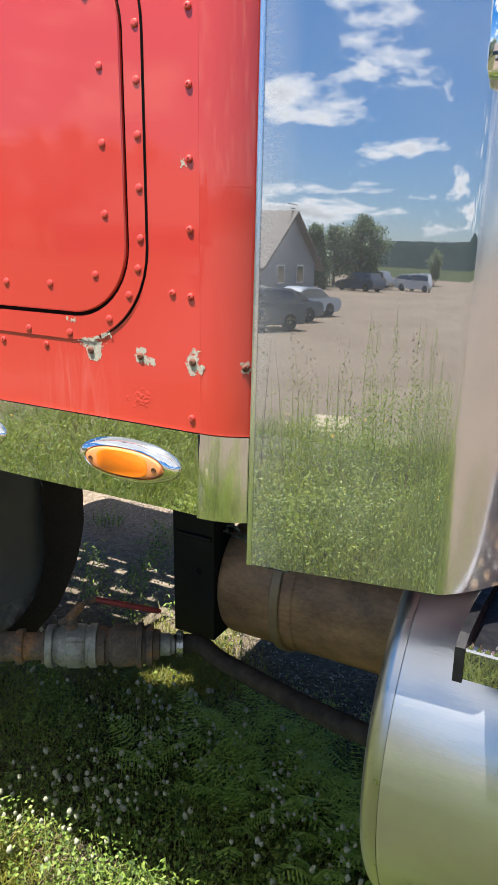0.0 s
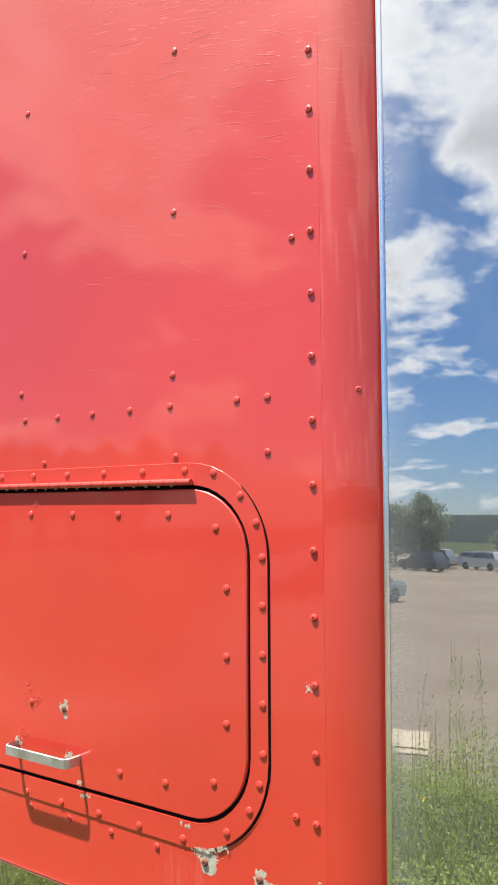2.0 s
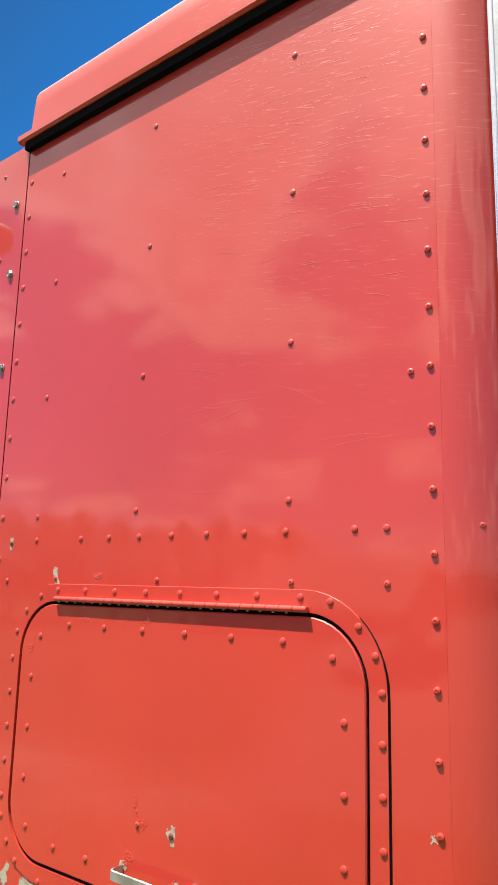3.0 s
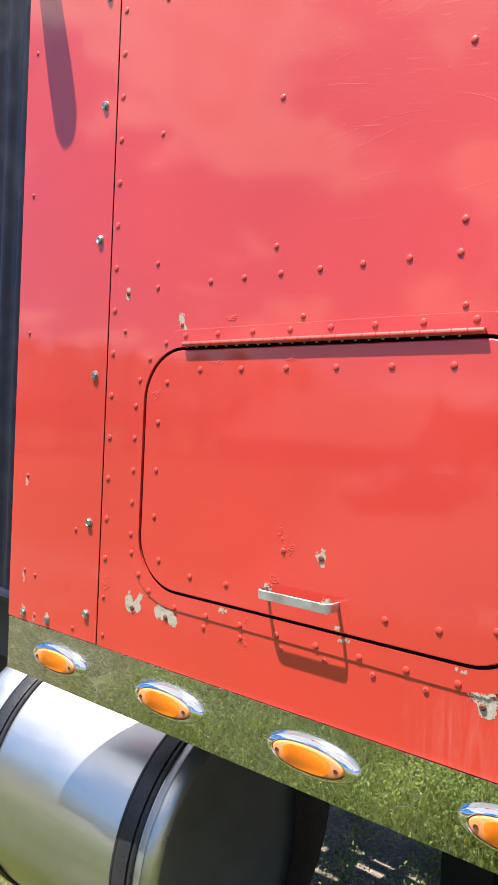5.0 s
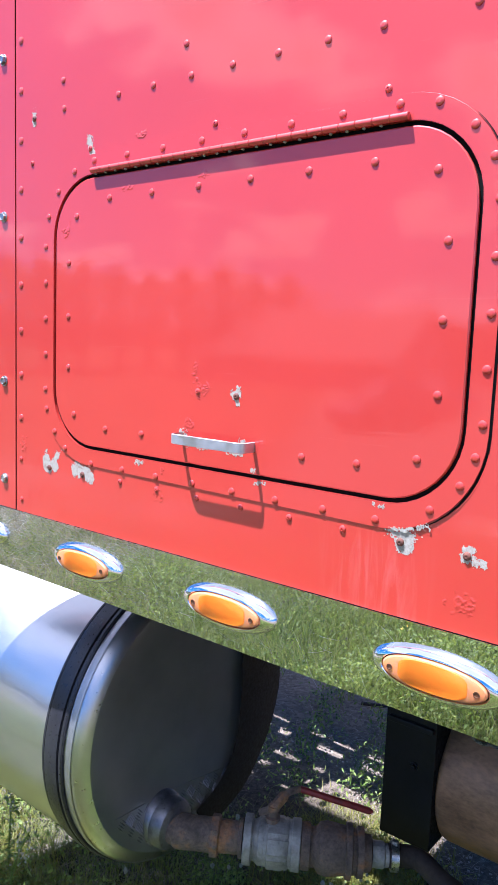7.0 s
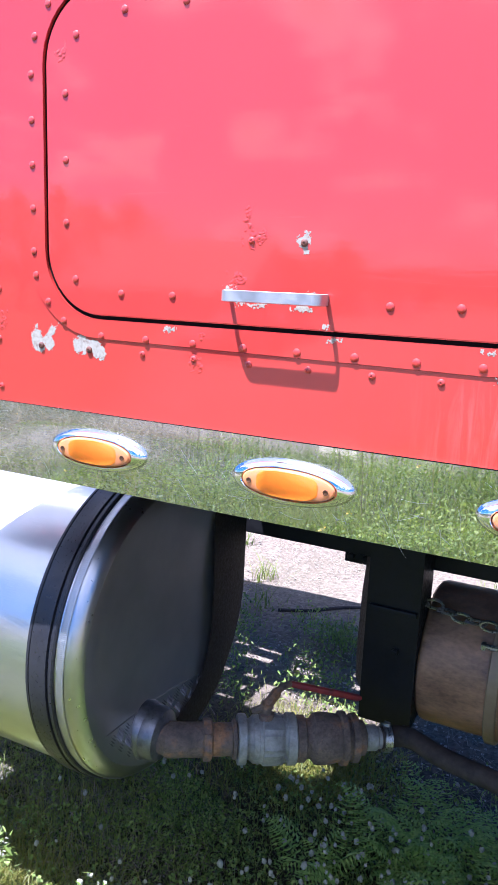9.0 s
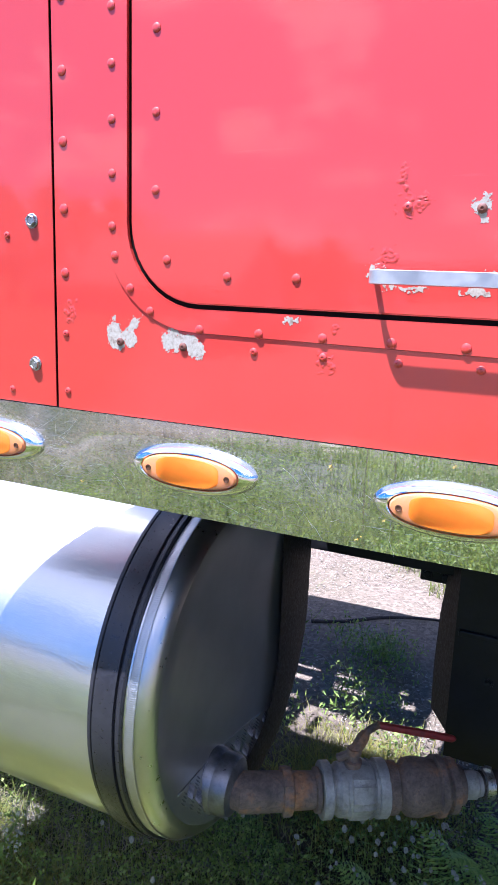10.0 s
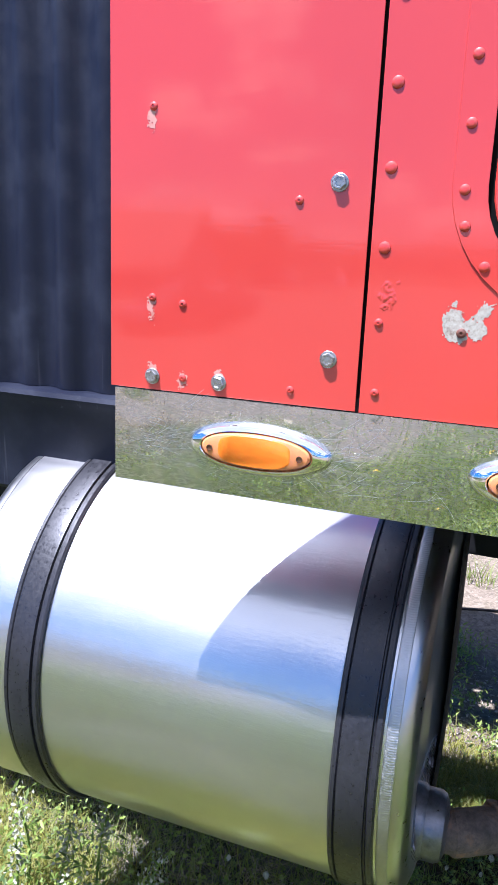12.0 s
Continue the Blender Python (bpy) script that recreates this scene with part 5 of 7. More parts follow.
def pipework():
    bm = bmesh.new()
    lathe(bm, (-1.555, 1.250, 0.497), (1, 0.04, -0.02), [(0, 0.069), (0.030, 0.068), (0.037, 0.063), (0.060, 0.063), (0.070, 0.058), (0.076, 0.045), (0.078, 0.036)], 32)
    ob = tpart("drain_pipe", bm, BOSS, "rusty drain pipe with a grey valve and black hose", True)
    b = bmesh.new()
    tube(b, smooth_line([(-1.490, 1.244, 0.494), (-1.470, 1.248, 0.493), P0 + PD * 0.02, P0 + PD * 0.09]), [0.036] * 6 + [0.041] * 6 + [0.04] * 7, 18)
    sub("elbow", b, RUST, ob, "", True)
    b = bmesh.new()
    lathe(b, P0 + PD * 0.075, PD, [(0, 0.036), (0, 0.046), (0.012, 0.047), (0.016, 0.038), (0.06, 0.037), (0.062, 0.044), (0.07, 0.045), (0.072, 0.037), (0.09, 0.037)], 20)
    sub("nipple", b, RUST, ob, "", True)
    b = bmesh.new()
    lathe(b, P0 + PD * 0.150, PD, [(0, 0.040), (0, 0.054), (0.012, 0.055), (0.016, 0.046), (0.024, 0.046), (0.03, 0.050), (0.034, 0.054), (0.055, 0.055), (0.125, 0.054), (0.130, 0.050), (0.132, 0.04)], 24)
    sub("valve_body", b, GALV, ob, "grey cast ball valve", True)
    b = bmesh.new()                                       # the cast block round the ball, with eight flats
    lathe(b, P0 + PD * 0.192, PD, [(0, 0.052), (0.006, 0.062), (0.056, 0.0625), (0.063, 0.058), (0.066, 0.052)], 8)
    bmesh.ops.bevel(b, geom=b.edges[:], offset=0.008, segments=3, affect="EDGES")
    sub("valve_block", b, GALV, ob, "", True)
    for at, long, r, mat in ((0.148, 0.020, 0.057, GALV), (0.262, 0.022, 0.059, GALV), (0.068, 0.018, 0.049, RUST)):
        b = bmesh.new()                                   # cast collars with eight flats
        lathe(b, P0 + PD * at, PD, [(0, r - 0.012), (0, r - 0.002), (0.002, r), (long - 0.002, r), (long, r - 0.002), (long, r - 0.012)], 8 if r < 0.05 or r > 0.06 else 24)
        sub("collar", b, mat, ob, "", r > 0.05)
    b = bmesh.new()
    s = P0 + PD * 0.215
    lathe(b, s + Vector((0, 0, 0.05)), (0, 0, 1), [(0, 0.018), (0.016, 0.018), (0.018, 0.011), (0.032, 0.011), (0.033, 0.016), (0.044, 0.014), (0.045, 0)], 12)
    sub("valve_stem", b, RUST, ob, "", True)
    b = bmesh.new()
    e0, e1, e2 = s + Vector((0.0, 0.0, 0.088)), Vector((-1.250, 1.440, 0.604)), Vector((-1.113, 1.540, 0.558))
    tube(b, smooth_line([e0 + Vector((-0.03, -0.01, -0.02)), e0, e0.lerp(e1, 0.5) + Vector((0, 0, 0.012)), e1], 4), [0.009] * 4 + [0.013] * 4 + [0.008] * 5, 8)
    sub("lever_root", b, RUST, ob, "", True)
    b = bmesh.new()
    tube(b, [e1, e1 + (e2 - e1) * 0.5, e2, e2 + (e2 - e1) * 0.05], [0.0080, 0.0085, 0.0085, 0.004], 8)
    sub("lever", b, LEVER_RED, ob, "red lever grip", True)
    b = bmesh.new()
    lathe(b, P0 + PD * 0.285, PD, [(0, 0.045), (0.0, 0.053), (0.02, 0.053), (0.024, 0.046), (0.032, 0.045), (0.036, 0.047), (0.044, 0.057), (0.060, 0.060), (0.085, 0.057), (0.104, 0.054), (0.107, 0.062), (0.119, 0.062), (0.122, 0.052), (0.130, 0.050), (0.133, 0.056), (0.147, 0.056), (0.149, 0.042), (0.165, 0.040), (0.168, 0.034)], 24)
    sub("rusty_union", b, RUST, ob, "", True)
    b = bmesh.new()
    lathe(b, P0 + PD * 0.45, PD, [(0, 0.030), (0.03, 0.030), (0.034, 0.026), (0.06, 0.026)], 20)
    sub("ferrule", b, GALV, ob, "", True)
    hose = smooth_line([P0 + PD * 0.49, P0 + PD * 0.56, (-0.905, 1.520, 0.484), (-0.80, 1.490, 0.487), (-0.63, 1.420, 0.513), (-0.435, 1.33, 0.562), (-0.25, 1.26, 0.61)], 8)
    b = bmesh.new()
    tube(b, hose, [0.027 - 0.003 * min(1.0, i / 12) for i in range(len(hose))], 16)
    sub("hose", b, RUBBER, ob, "dusty black rubber hose", True)
    b = bmesh.new()
    lathe(b, P0 + PD * 0.497, PD, [(0, 0.031), (0.0, 0.034), (0.018, 0.034), (0.018, 0.031)], 20)
    box(b, *(v for c, h in zip(P0 + PD * 0.506 + Vector((0, 0, 0.036)), (0.008, 0.006, 0.004)) for v in (c - h, c + h)), 0.001)
    sub("hose_clamp", b, ZINC, ob, "", True)
    return ob


pipework()


# muffler with its band, hanger and chain
def muffler():
    bm = bmesh.new()
    lathe(bm, (-1.015, 1.87, 0.572), (1, 0, 0), [(0, 0.06), (0.0, 0.175), (0.008, 0.186), (0.02, 0.19), (0.19, 0.19), (0.195, 0.194), (0.24, 0.194), (0.245, 0.19), (0.93, 0.19), (0.95, 0.17), (0.95, 0.05)], 56)
    ob = tpart("muffler", bm, MUFFLER, "heat-stained brown steel muffler", True)
    b = bmesh.new()
    lathe(b, (-0.838, 1.87, 0.572), (1, 0, 0), [(0, 0.195), (0.0, 0.200), (0.003, 0.203), (0.027, 0.203), (0.03, 0.200), (0.03, 0.195)], 56, False)
    sub("muffler_band", b, BRASS, ob, "tan clamp band", True)
    b = bmesh.new()
    tube(b, [Vector((-0.855, 1.705, 0.69)), Vector((-0.795, 1.705, 0.69))], 0.007, 10)
    lathe(b, (-0.863, 1.705, 0.69), (1, 0, 0), [(0, 0.006), (0, 0.012), (0.01, 0.012), (0.01, 0.006)], 6)
    sub("band_bolt", b, ZINC, ob, "", True)
    b = bmesh.new()
    for i in range(9):
        c = Vector((-1.03 + i * 0.036, 1.735 + 0.008 * math.sin(i * 2.1), 0.752 - 0.004 * i + 0.006 * math.sin(i * 1.3)))
        a = radians(90 * (i % 2))
        loop = [c + Vector((0.024 * math.cos(u), 0.012 * math.sin(u) * math.cos(a), 0.012 * math.sin(u) * math.sin(a))) for u in (2 * math.pi * k / 14 for k in range(15))]
        tube(b, loop, 0.0042, 6)
    sub("chain", b, ZINC, ob, "grey steel chain", True)
    return ob


muffler()


def hanger():
    bm = bmesh.new()
    outline = [(-1.148, 1.745), (-1.148, 1.672), (-1.012, 1.672), (-1.012, 1.79), (-1.022, 1.79), (-1.022, 1.684), (-1.138, 1.684), (-1.138, 1.745)]
    a = [bm.verts.new((x, y, 0.425)) for x, y in outline]
    b = [bm.verts.new((x, y, 1.16)) for x, y in outline]
    n = len(outline)
    for k in range(n):
        bm.faces.new((a[k], a[(k + 1) % n], b[(k + 1) % n], b[k]))
    bm.faces.new(a)
    bm.faces.new(b)
    ob = tpart("hanger_bracket", bm, BLACK, "greasy black steel hanger bracket")
    b = bmesh.new()
    box(b, -1.14, -1.017, 1.662, 1.674, 0.735, 0.75, 0.003)
    sub("cross_rib", b, BLACK, ob)
    b = bmesh.new()
    v0 = [b.verts.new(c) for c in ((-1.150, 1.745, 0.43), (-1.150, 1.745, 0.98), (-1.172, 1.78, 0.93), (-1.198, 1.82, 0.84), (-1.216, 1.85, 0.70), (-1.222, 1.86, 0.55), (-1.218, 1.855, 0.43))]
    v1 = [b.verts.new(Vector(v.co) + Vector((0.012, 0.006, 0))) for v in v0]
    b.faces.new(v0)
    b.faces.new(v1)
    for k in range(7):
        b.faces.new((v0[k], v0[(k + 1) % 7], v1[(k + 1) % 7], v1[k]))
    sub("flange_plate", b, CRADLE, ob, "rust-brown plate")
    b = bmesh.new()
    box(b, -1.275, -1.152, 1.85, 1.895, 0.775, 0.815, 0.004)
    for x in (-1.255, -1.21):
        lathe(b, (x, 1.85, 0.795), (0, -1, 0), [(0, 0.011), (0.009, 0.011), (0.011, 0.008), (0.011, 0)], 6)
    sub("mount_plate", b, BLACK, ob, "dark bolted mount")
    b = bmesh.new()
    lathe(b, (-1.065, 1.672, 0.635), (0, -1, 0), [(0, 0.012), (0.003, 0.012), (0.003, 0.008), (0.011, 0.008), (0.012, 0)], 6)
    sub("nut", b, BLACK, ob)
    return ob


hanger()


def chassis():
    bm = bmesh.new()
    for y in (1.80, 2.50):
        box(bm, -7.0, 3.0, y, y + 0.075, 0.82, 1.12, 0.004)
    for x in (-5.0, -3.6, -0.2, 1.8):
        box(bm, x, x + 0.12, 1.8, 2.55, 0.9, 1.08, 0.004)
    return tpart("chassis_rail", bm, BLACK, "black chassis rails")


chassis()
# unseen deck, added to break the sun into patches on the ground
bm = bmesh.new()
deck_rnd = random.Random(5)
y = 1.70
while y < 2.66:
    slat, slot = deck_rnd.uniform(0.05, 0.13), deck_rnd.uniform(0.012, 0.04)
    # left open beside the near rail where sunlight is to fall through
    front = -2.08 if (y + slat > 1.91 and y < 2.10) or (y < 2.46 < y + slat + slot) else -1.66
    box(bm, -3.6, front, y, y + slat, 1.135, 1.155, 0.002)
    x = -3.6
    while x < front - 0.04:
        w = deck_rnd.uniform(0.04, 0.22)
        box(bm, x, min(x + w, front), y + slat, y + slat + slot, 1.135, 1.15)
        x += w + deck_rnd.uniform(0.015, 0.14)
    y += slat + slot
# cover plates and a bar that trim the largest sun patch
for y0, y1 in ((1.84, 1.918), (2.12, 2.17)):
    box(bm, -2.10, -1.66, y0, y1, 1.157, 1.165)
for x in (-2.03,):
    box(bm, x, x + 0.03, 1.94, 2.06, 1.158, 1.164)
for x in (-3.5, -2.7, -2.13):
    box(bm, x, x + 0.05, 1.70, 2.6, 1.118, 1.135)
box(bm, -1.71, -1.66, 2.1, 2.66, 1.118, 1.135)
tpart("deck_plate", bm, BLACK, "unseen slatted black deck added behind the sleeper to dapple the sunlight")
# unseen line, added to throw a thin shadow across the gravel
bm = bmesh.new()
tube(bm, smooth_line([(-2.6, 2.30, 1.62), (-2.28, 2.68, 1.45), (-2.19, 2.78, 1.44), (-2.04, 2.91, 1.45), (-1.79, 3.01, 1.46), (-1.62, 3.04, 1.5)]), 0.011, 8)
tpart("air_line", bm, RUBBER, "unseen thin black line added behind the sleeper to cast a shadow", True)
# thin black tube along the dark line on the gravel
bm = bmesh.new()
tube(bm, smooth_line([(-2.02, 3.12, -0.055), (-1.88, 3.20, -0.056), (-1.75, 3.31, -0.053), (-1.58, 3.40, -0.054), (-1.35, 3.46, -0.055), (-0.9, 3.52, -0.056)]), 0.011, 8)
ground_tube = tagged(new("rubber_hose", mesh_of("rubber_hose", bm, RUBBER, True)), "thin black tube lying along the gravel", "hose")
# unseen tank, added so its shadow covers the ground behind
bm = bmesh.new()
lathe(bm, (-3.1, 2.80, 0.92), (1, 0, 0), [(0, 0), (0, 0.29), (0.02, 0.32), (1.58, 0.32), (1.6, 0.29), (1.6, 0)], 40)
tpart("far_tank", bm, TANK_END, "unseen dull tank added on the far side to shade the ground", True)


# plain box added to keep the space behind the tank dark
bm = bmesh.new()
box(bm, -3.5, -2.42, 1.34, 1.74, 0.72, 1.16, 0.02)
box(bm, -3.5, -2.41, 1.335, 1.75, 1.12, 1.165, 0.008)
tpart("battery_box", bm, BLACK, "plain black box added to fill the dark space behind the tank")


# step on the second tank
def tank_step():
    bm = bmesh.new()
    box(bm, -0.158, 0.55, 0.848, 1.03, 1.070, 1.080)
    ob = tpart("tank_step", bm, BLACK, "black punched step with a polished front edge")
    b = bmesh.new()
    prof = [(0.840, 1.045), (0.840, 1.084), (0.843, 1.087), (0.852, 1.087), (0.852, 1.045)]
    extrude_profile(b, prof, -0.158, 0.55)
    sub("step_front", b, STEEL, ob, "polished front edge")
    b = bmesh.new()
    for i in range(70):
        x = -0.156 + i * 0.0101
        v = [b.verts.new(c) for c in ((x, 0.842, 1.087), (x + 0.008, 0.842, 1.087), (x + 0.004, 0.842, 1.093), (x, 0.850, 1.087), (x + 0.008, 0.850, 1.087), (x + 0.004, 0.850, 1.093))]
        for f in ((0, 1, 2), (3, 5, 4), (0, 2, 5, 3), (1, 4, 5, 2)):
            b.faces.new([v[k] for k in f])
    sub("step_teeth", b, STEEL_EDGE, ob, "serrated grip edge")
    for i in range(9):
        for j in range(4):
            if (i + j) % 2:
                continue
            b = bmesh.new()
            lathe(b, (-0.115 + i * 0.042, 0.873 + j * 0.036, 1.078), (0, 0, 1), [(0, 0.0145), (0.004, 0.011), (0.004, 0.0085), (0.001, 0.008), (0.001, 0)], 14)
            sub("punched_hole", b, BRASS if (i + j) % 3 else ZINC, ob, "", True)
    b = bmesh.new()
    pts = [(0.838, 1.04), (0.838, 1.088), (0.86, 1.098), (0.93, 1.103), (1.01, 1.098), (1.10, 1.075), (1.10, 1.0), (1.0, 1.04), (0.9, 1.052)]
    extrude_profile(b, pts, -0.170, -0.158)
    sub("step_end", b, BLACK, ob, "black end plate")
    for o in (ob, *ob.children):
        o.data.transform(Matrix.Translation((0.006, 0.012, 0.028)))
    return ob


tank_step()

# ---- ground ----
LOT = -1.3


def ground_height(x, y):
    """Nearly level round the truck, a little lower below it, with a bank down to the parking lot."""
    u = np.clip((-3.6 - y) / 5.0, 0, 1)
    v = np.clip((y - 1.0) / 0.6, 0, 1)
    return LOT * u * u * (3 - 2 * u) - 0.07 * v * v * (3 - 2 * v)


def ground():
    near = np.arange(-9.0, 9.01, 0.15)
    far = np.array([12, 16, 22, 30, 45, 70, 110, 180, 300, 600, 1200, 2500.0])
    xs = np.concatenate([-far[::-1], near, far])
    ys = np.concatenate([-far[::-1], near, far])
    gx, gy = np.meshgrid(xs, ys)
    rough = np.where((np.abs(gx) < 9) & (np.abs(gy) < 9), 1.0, 0.0)
    gz = ground_height(gx, gy) + rough * 0.010 * (np.sin(gx * 3.1 + 1.7 * np.cos(gy * 2.3)) + np.sin(gy * 4.3 + np.cos(gx * 5.2)))
    verts = np.stack([gx, gy, gz], -1).reshape(-1, 3)
    nx, ny = len(xs), len(ys)
    i, j = np.meshgrid(np.arange(nx - 1), np.arange(ny - 1))
    a = (j * nx + i).ravel()
    faces = np.stack([a, a + 1, a + nx + 1, a + nx], -1)
    return verts, faces


def numpy_mesh(name, verts, faces, mats, mat_index=None, smooth=False):
    me = bpy.data.meshes.new(name)
    k = faces.shape[1]
    me.vertices.add(len(verts))
    me.vertices.foreach_set("co", np.ascontiguousarray(verts, dtype=np.float32).ravel())
    me.loops.add(faces.size)
    me.loops.foreach_set("vertex_index", np.ascontiguousarray(faces, dtype=np.int32).ravel())
    me.polygons.add(len(faces))
    me.polygons.foreach_set("loop_start", np.arange(0, faces.size, k, dtype=np.int32))
    if mat_index is not None:
        me.polygons.foreach_set("material_index", mat_index.astype(np.int32))
    for m in mats:
        me.materials.append(m)
    me.update(calc_edges=True)
    me.validate()
    if smooth:
        for p in me.polygons:
            p.use_smooth = True
    return me


gv, gf = ground()
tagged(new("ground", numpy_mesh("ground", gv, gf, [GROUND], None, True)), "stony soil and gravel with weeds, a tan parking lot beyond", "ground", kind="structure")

# ---- vegetation ----
rng = np.random.default_rng(7)


def unit(a):
    return np.stack([np.cos(a), np.sin(a)], -1)


def blades(base, height, width, lean, segs=3):
    """Curved tapering blades; returns verts and triangles."""
    n = len(base)
    ang = rng.uniform(0, 2 * np.pi, n)
    d = unit(ang)
    s = unit(ang + np.pi / 2 + rng.uniform(-0.6, 0.6, n))
    rows = []
    for k in range(segs):
        u = k / segs
        c = np.zeros((n, 3))
        c[:, :2] = base[:, :2] + d * (lean * height * u ** 1.8)[:, None]
        c[:, 2] = base[:, 2] + height * (u - 0.25 * lean * u * u)
        w = width * (1 - 0.75 * u) * 0.5
        off = np.zeros((n, 3))
        off[:, :2] = s * w[:, None]
        rows += [c - off, c + off]
    tip = np.zeros((n, 3))
    tip[:, :2] = base[:, :2] + d * (lean * height)[:, None]
    tip[:, 2] = base[:, 2] + height * (1 - 0.25 * lean)
    rows.append(tip)
    m = len(rows)
    verts = np.stack(rows, 1).reshape(-1, 3)
    tri = []
    for k in range(segs - 1):
        a = 2 * k
        tri += [(a, a + 1, a + 3), (a, a + 3, a + 2)]
    tri.append((m - 3, m - 2, m - 1))
    faces = (np.arange(n)[:, None, None] * m + np.array(tri)[None]).reshape(-1, 3)
    return verts, faces


def leaves(centre, length, width, tilt=0.5):
    """Small folded leaves: four triangles each."""
    n = len(centre)
    a = rng.uniform(0, 2 * np.pi, n)
    t = rng.normal(0.15, tilt, n)
    f = np.stack([np.cos(a) * np.cos(t), np.sin(a) * np.cos(t), np.sin(t)], -1)
    r = rng.normal(0, 0.5, n)
    side = np.stack([-np.sin(a), np.cos(a), np.zeros(n)], -1)
    upv = np.cross(f, side)
    side = side * np.cos(r)[:, None] + upv * np.sin(r)[:, None]
    upv = np.cross(f, side)
    L, W = length[:, None], width[:, None]
    fold = 0.18 * W
    v = np.stack([centre, centre + f * L * 0.45 + side * W * 0.5 + upv * fold, centre + f * L, centre + f * L * 0.45 - side * W * 0.5 + upv * fold, centre + f * L * 0.5], 1)
    tri = np.array([(0, 1, 4), (1, 2, 4), (2, 3, 4), (3, 0, 4)])
    return v.reshape(-1, 3), (np.arange(n)[:, None, None] * 5 + tri[None]).reshape(-1, 3)


def joined(pieces):
    vs, fs, k = [], [], 0
    for v, f in pieces:
        vs.append(v)
        fs.append(f + k)
        k += len(v)
    return np.concatenate(vs), np.concatenate(fs)


def scatter(n, x0, x1, y0, y1, clump=0.0, keep=0.5):
    p = np.stack([rng.uniform(x0, x1, n), rng.uniform(y0, y1, n)], -1)
    if clump:
        f = np.sin(p[:, 0] * clump + 1.3 * np.sin(p[:, 1] * clump * 0.8)) * np.sin(p[:, 1] * clump * 1.1 + np.cos(p[:, 0] * clump * 0.7) * 1.7)
        p = p[rng.uniform(-1, 1, n) < f + keep]
    # thin out towards the borders
    e = np.minimum.reduce([p[:, 0] - x0, x1 - p[:, 0], (p[:, 1] - y0) * 2.5, (y1 - p[:, 1]) * 2.5])
    p = p[rng.uniform(0, 1, len(p)) < np.clip(e / 0.9, 0.04, 1) ** 1.2]
    return np.concatenate([p, ground_height(p[:, 0], p[:, 1])[:, None] - 0.01], 1)


def stuff(name, pieces, mat, label, category):
    v, f = joined(pieces)
    return tagged(new(name, numpy_mesh(name, v, f, [mat])), label, category, kind="stuff")


# verge on the camera's side of the truck, and weeds below the tanks
def verge_grass():
    out = []
    b = scatter(90000, -5.0, 2.6, 0.05, 2.15, 2.3, 0.25)
    out.append(blades(b, rng.uniform(0.04, 0.14, len(b)), rng.uniform(0.0016, 0.0034, len(b)), rng.uniform(0.2, 1.2, len(b))))
    b = scatter(2600, -3.2, 1.2, 1.5, 2.2, 3.0, -0.1)
    out.append(blades(b, rng.uniform(0.04, 0.14, len(b)), rng.uniform(0.002, 0.004, len(b)), rng.uniform(0.3, 1.2, len(b))))
    for _ in range(46):                                   # tufts in the gravel
        c = np.array([rng.uniform(-4.5, 0.5), rng.uniform(2.1, 4.6)])
        b = np.concatenate([rng.normal(c, 0.045, (45, 2)), np.full((45, 1), ground_height(c[0], c[1]) - 0.01)], 1)
        out.append(blades(b, rng.uniform(0.05, 0.17, 45), rng.uniform(0.004, 0.008, 45), rng.uniform(0.3, 1.0, 45)))
    return out


def moss_grass():
    """Short yellowish grass where the sun reaches below the tank."""
    p = np.concatenate([rng.normal(c, 0.13, (3800, 2)) for c in ((-1.40, 2.06), (-1.52, 2.08), (-2.45, 1.22), (-2.62, 1.05), (-2.25, 1.02), (-2.75, 1.35), (-1.75, 0.98), (-1.40, 0.98), (-2.05, 1.08), (-2.40, 0.98), (-1.95, 0.85))])
    b = np.concatenate([p, ground_height(p[:, 0], p[:, 1])[:, None] - 0.005], 1)
    return [blades(b, rng.uniform(0.03, 0.10, len(b)), rng.uniform(0.002, 0.004, len(b)), rng.uniform(0.3, 1.3, len(b)))]


def dry_litter():
    """Dead stalks lying on the ground below the tanks."""
    n = 16000
    b = np.stack([rng.uniform(-2.9, -0.3, n), np.where(rng.uniform(0, 1, n) < 0.5, rng.uniform(1.1, 2.0, n), rng.uniform(2.0, 4.6, n)), rng.uniform(0.0, 0.012, n)], -1)
    b[:, 2] += ground_height(b[:, 0], b[:, 1])
    return [blades(b, rng.uniform(0.012, 0.03, n), rng.uniform(0.0015, 0.003, n), rng.uniform(2.0, 5.0, n))]


stuff("moss_grass", moss_grass(), YELLOW_GRASS, "short yellowish grass in the sun beside the tank", "grass")
stuff("dry_litter", dry_litter(), LITTER, "dead brown stalks lying below the tanks", "litter")
stuff("verge_grass", verge_grass(), GRASS, "short green grass on stony soil round the truck", "grass")


TANSY = ((-1.04, 1.73), (-0.83, 1.85), (-0.76, 1.64), (-0.95, 1.60), (-0.86, 1.72), (-0.72, 1.74), (-0.90, 1.92), (-0.58, 1.60), (-0.64, 1.80), (-1.15, 1.60),
         (-0.45, 1.70), (-0.40, 1.55), (-1.0, 1.86), (-0.80, 1.50), (-0.25, 1.62), (-0.55, 1.45))


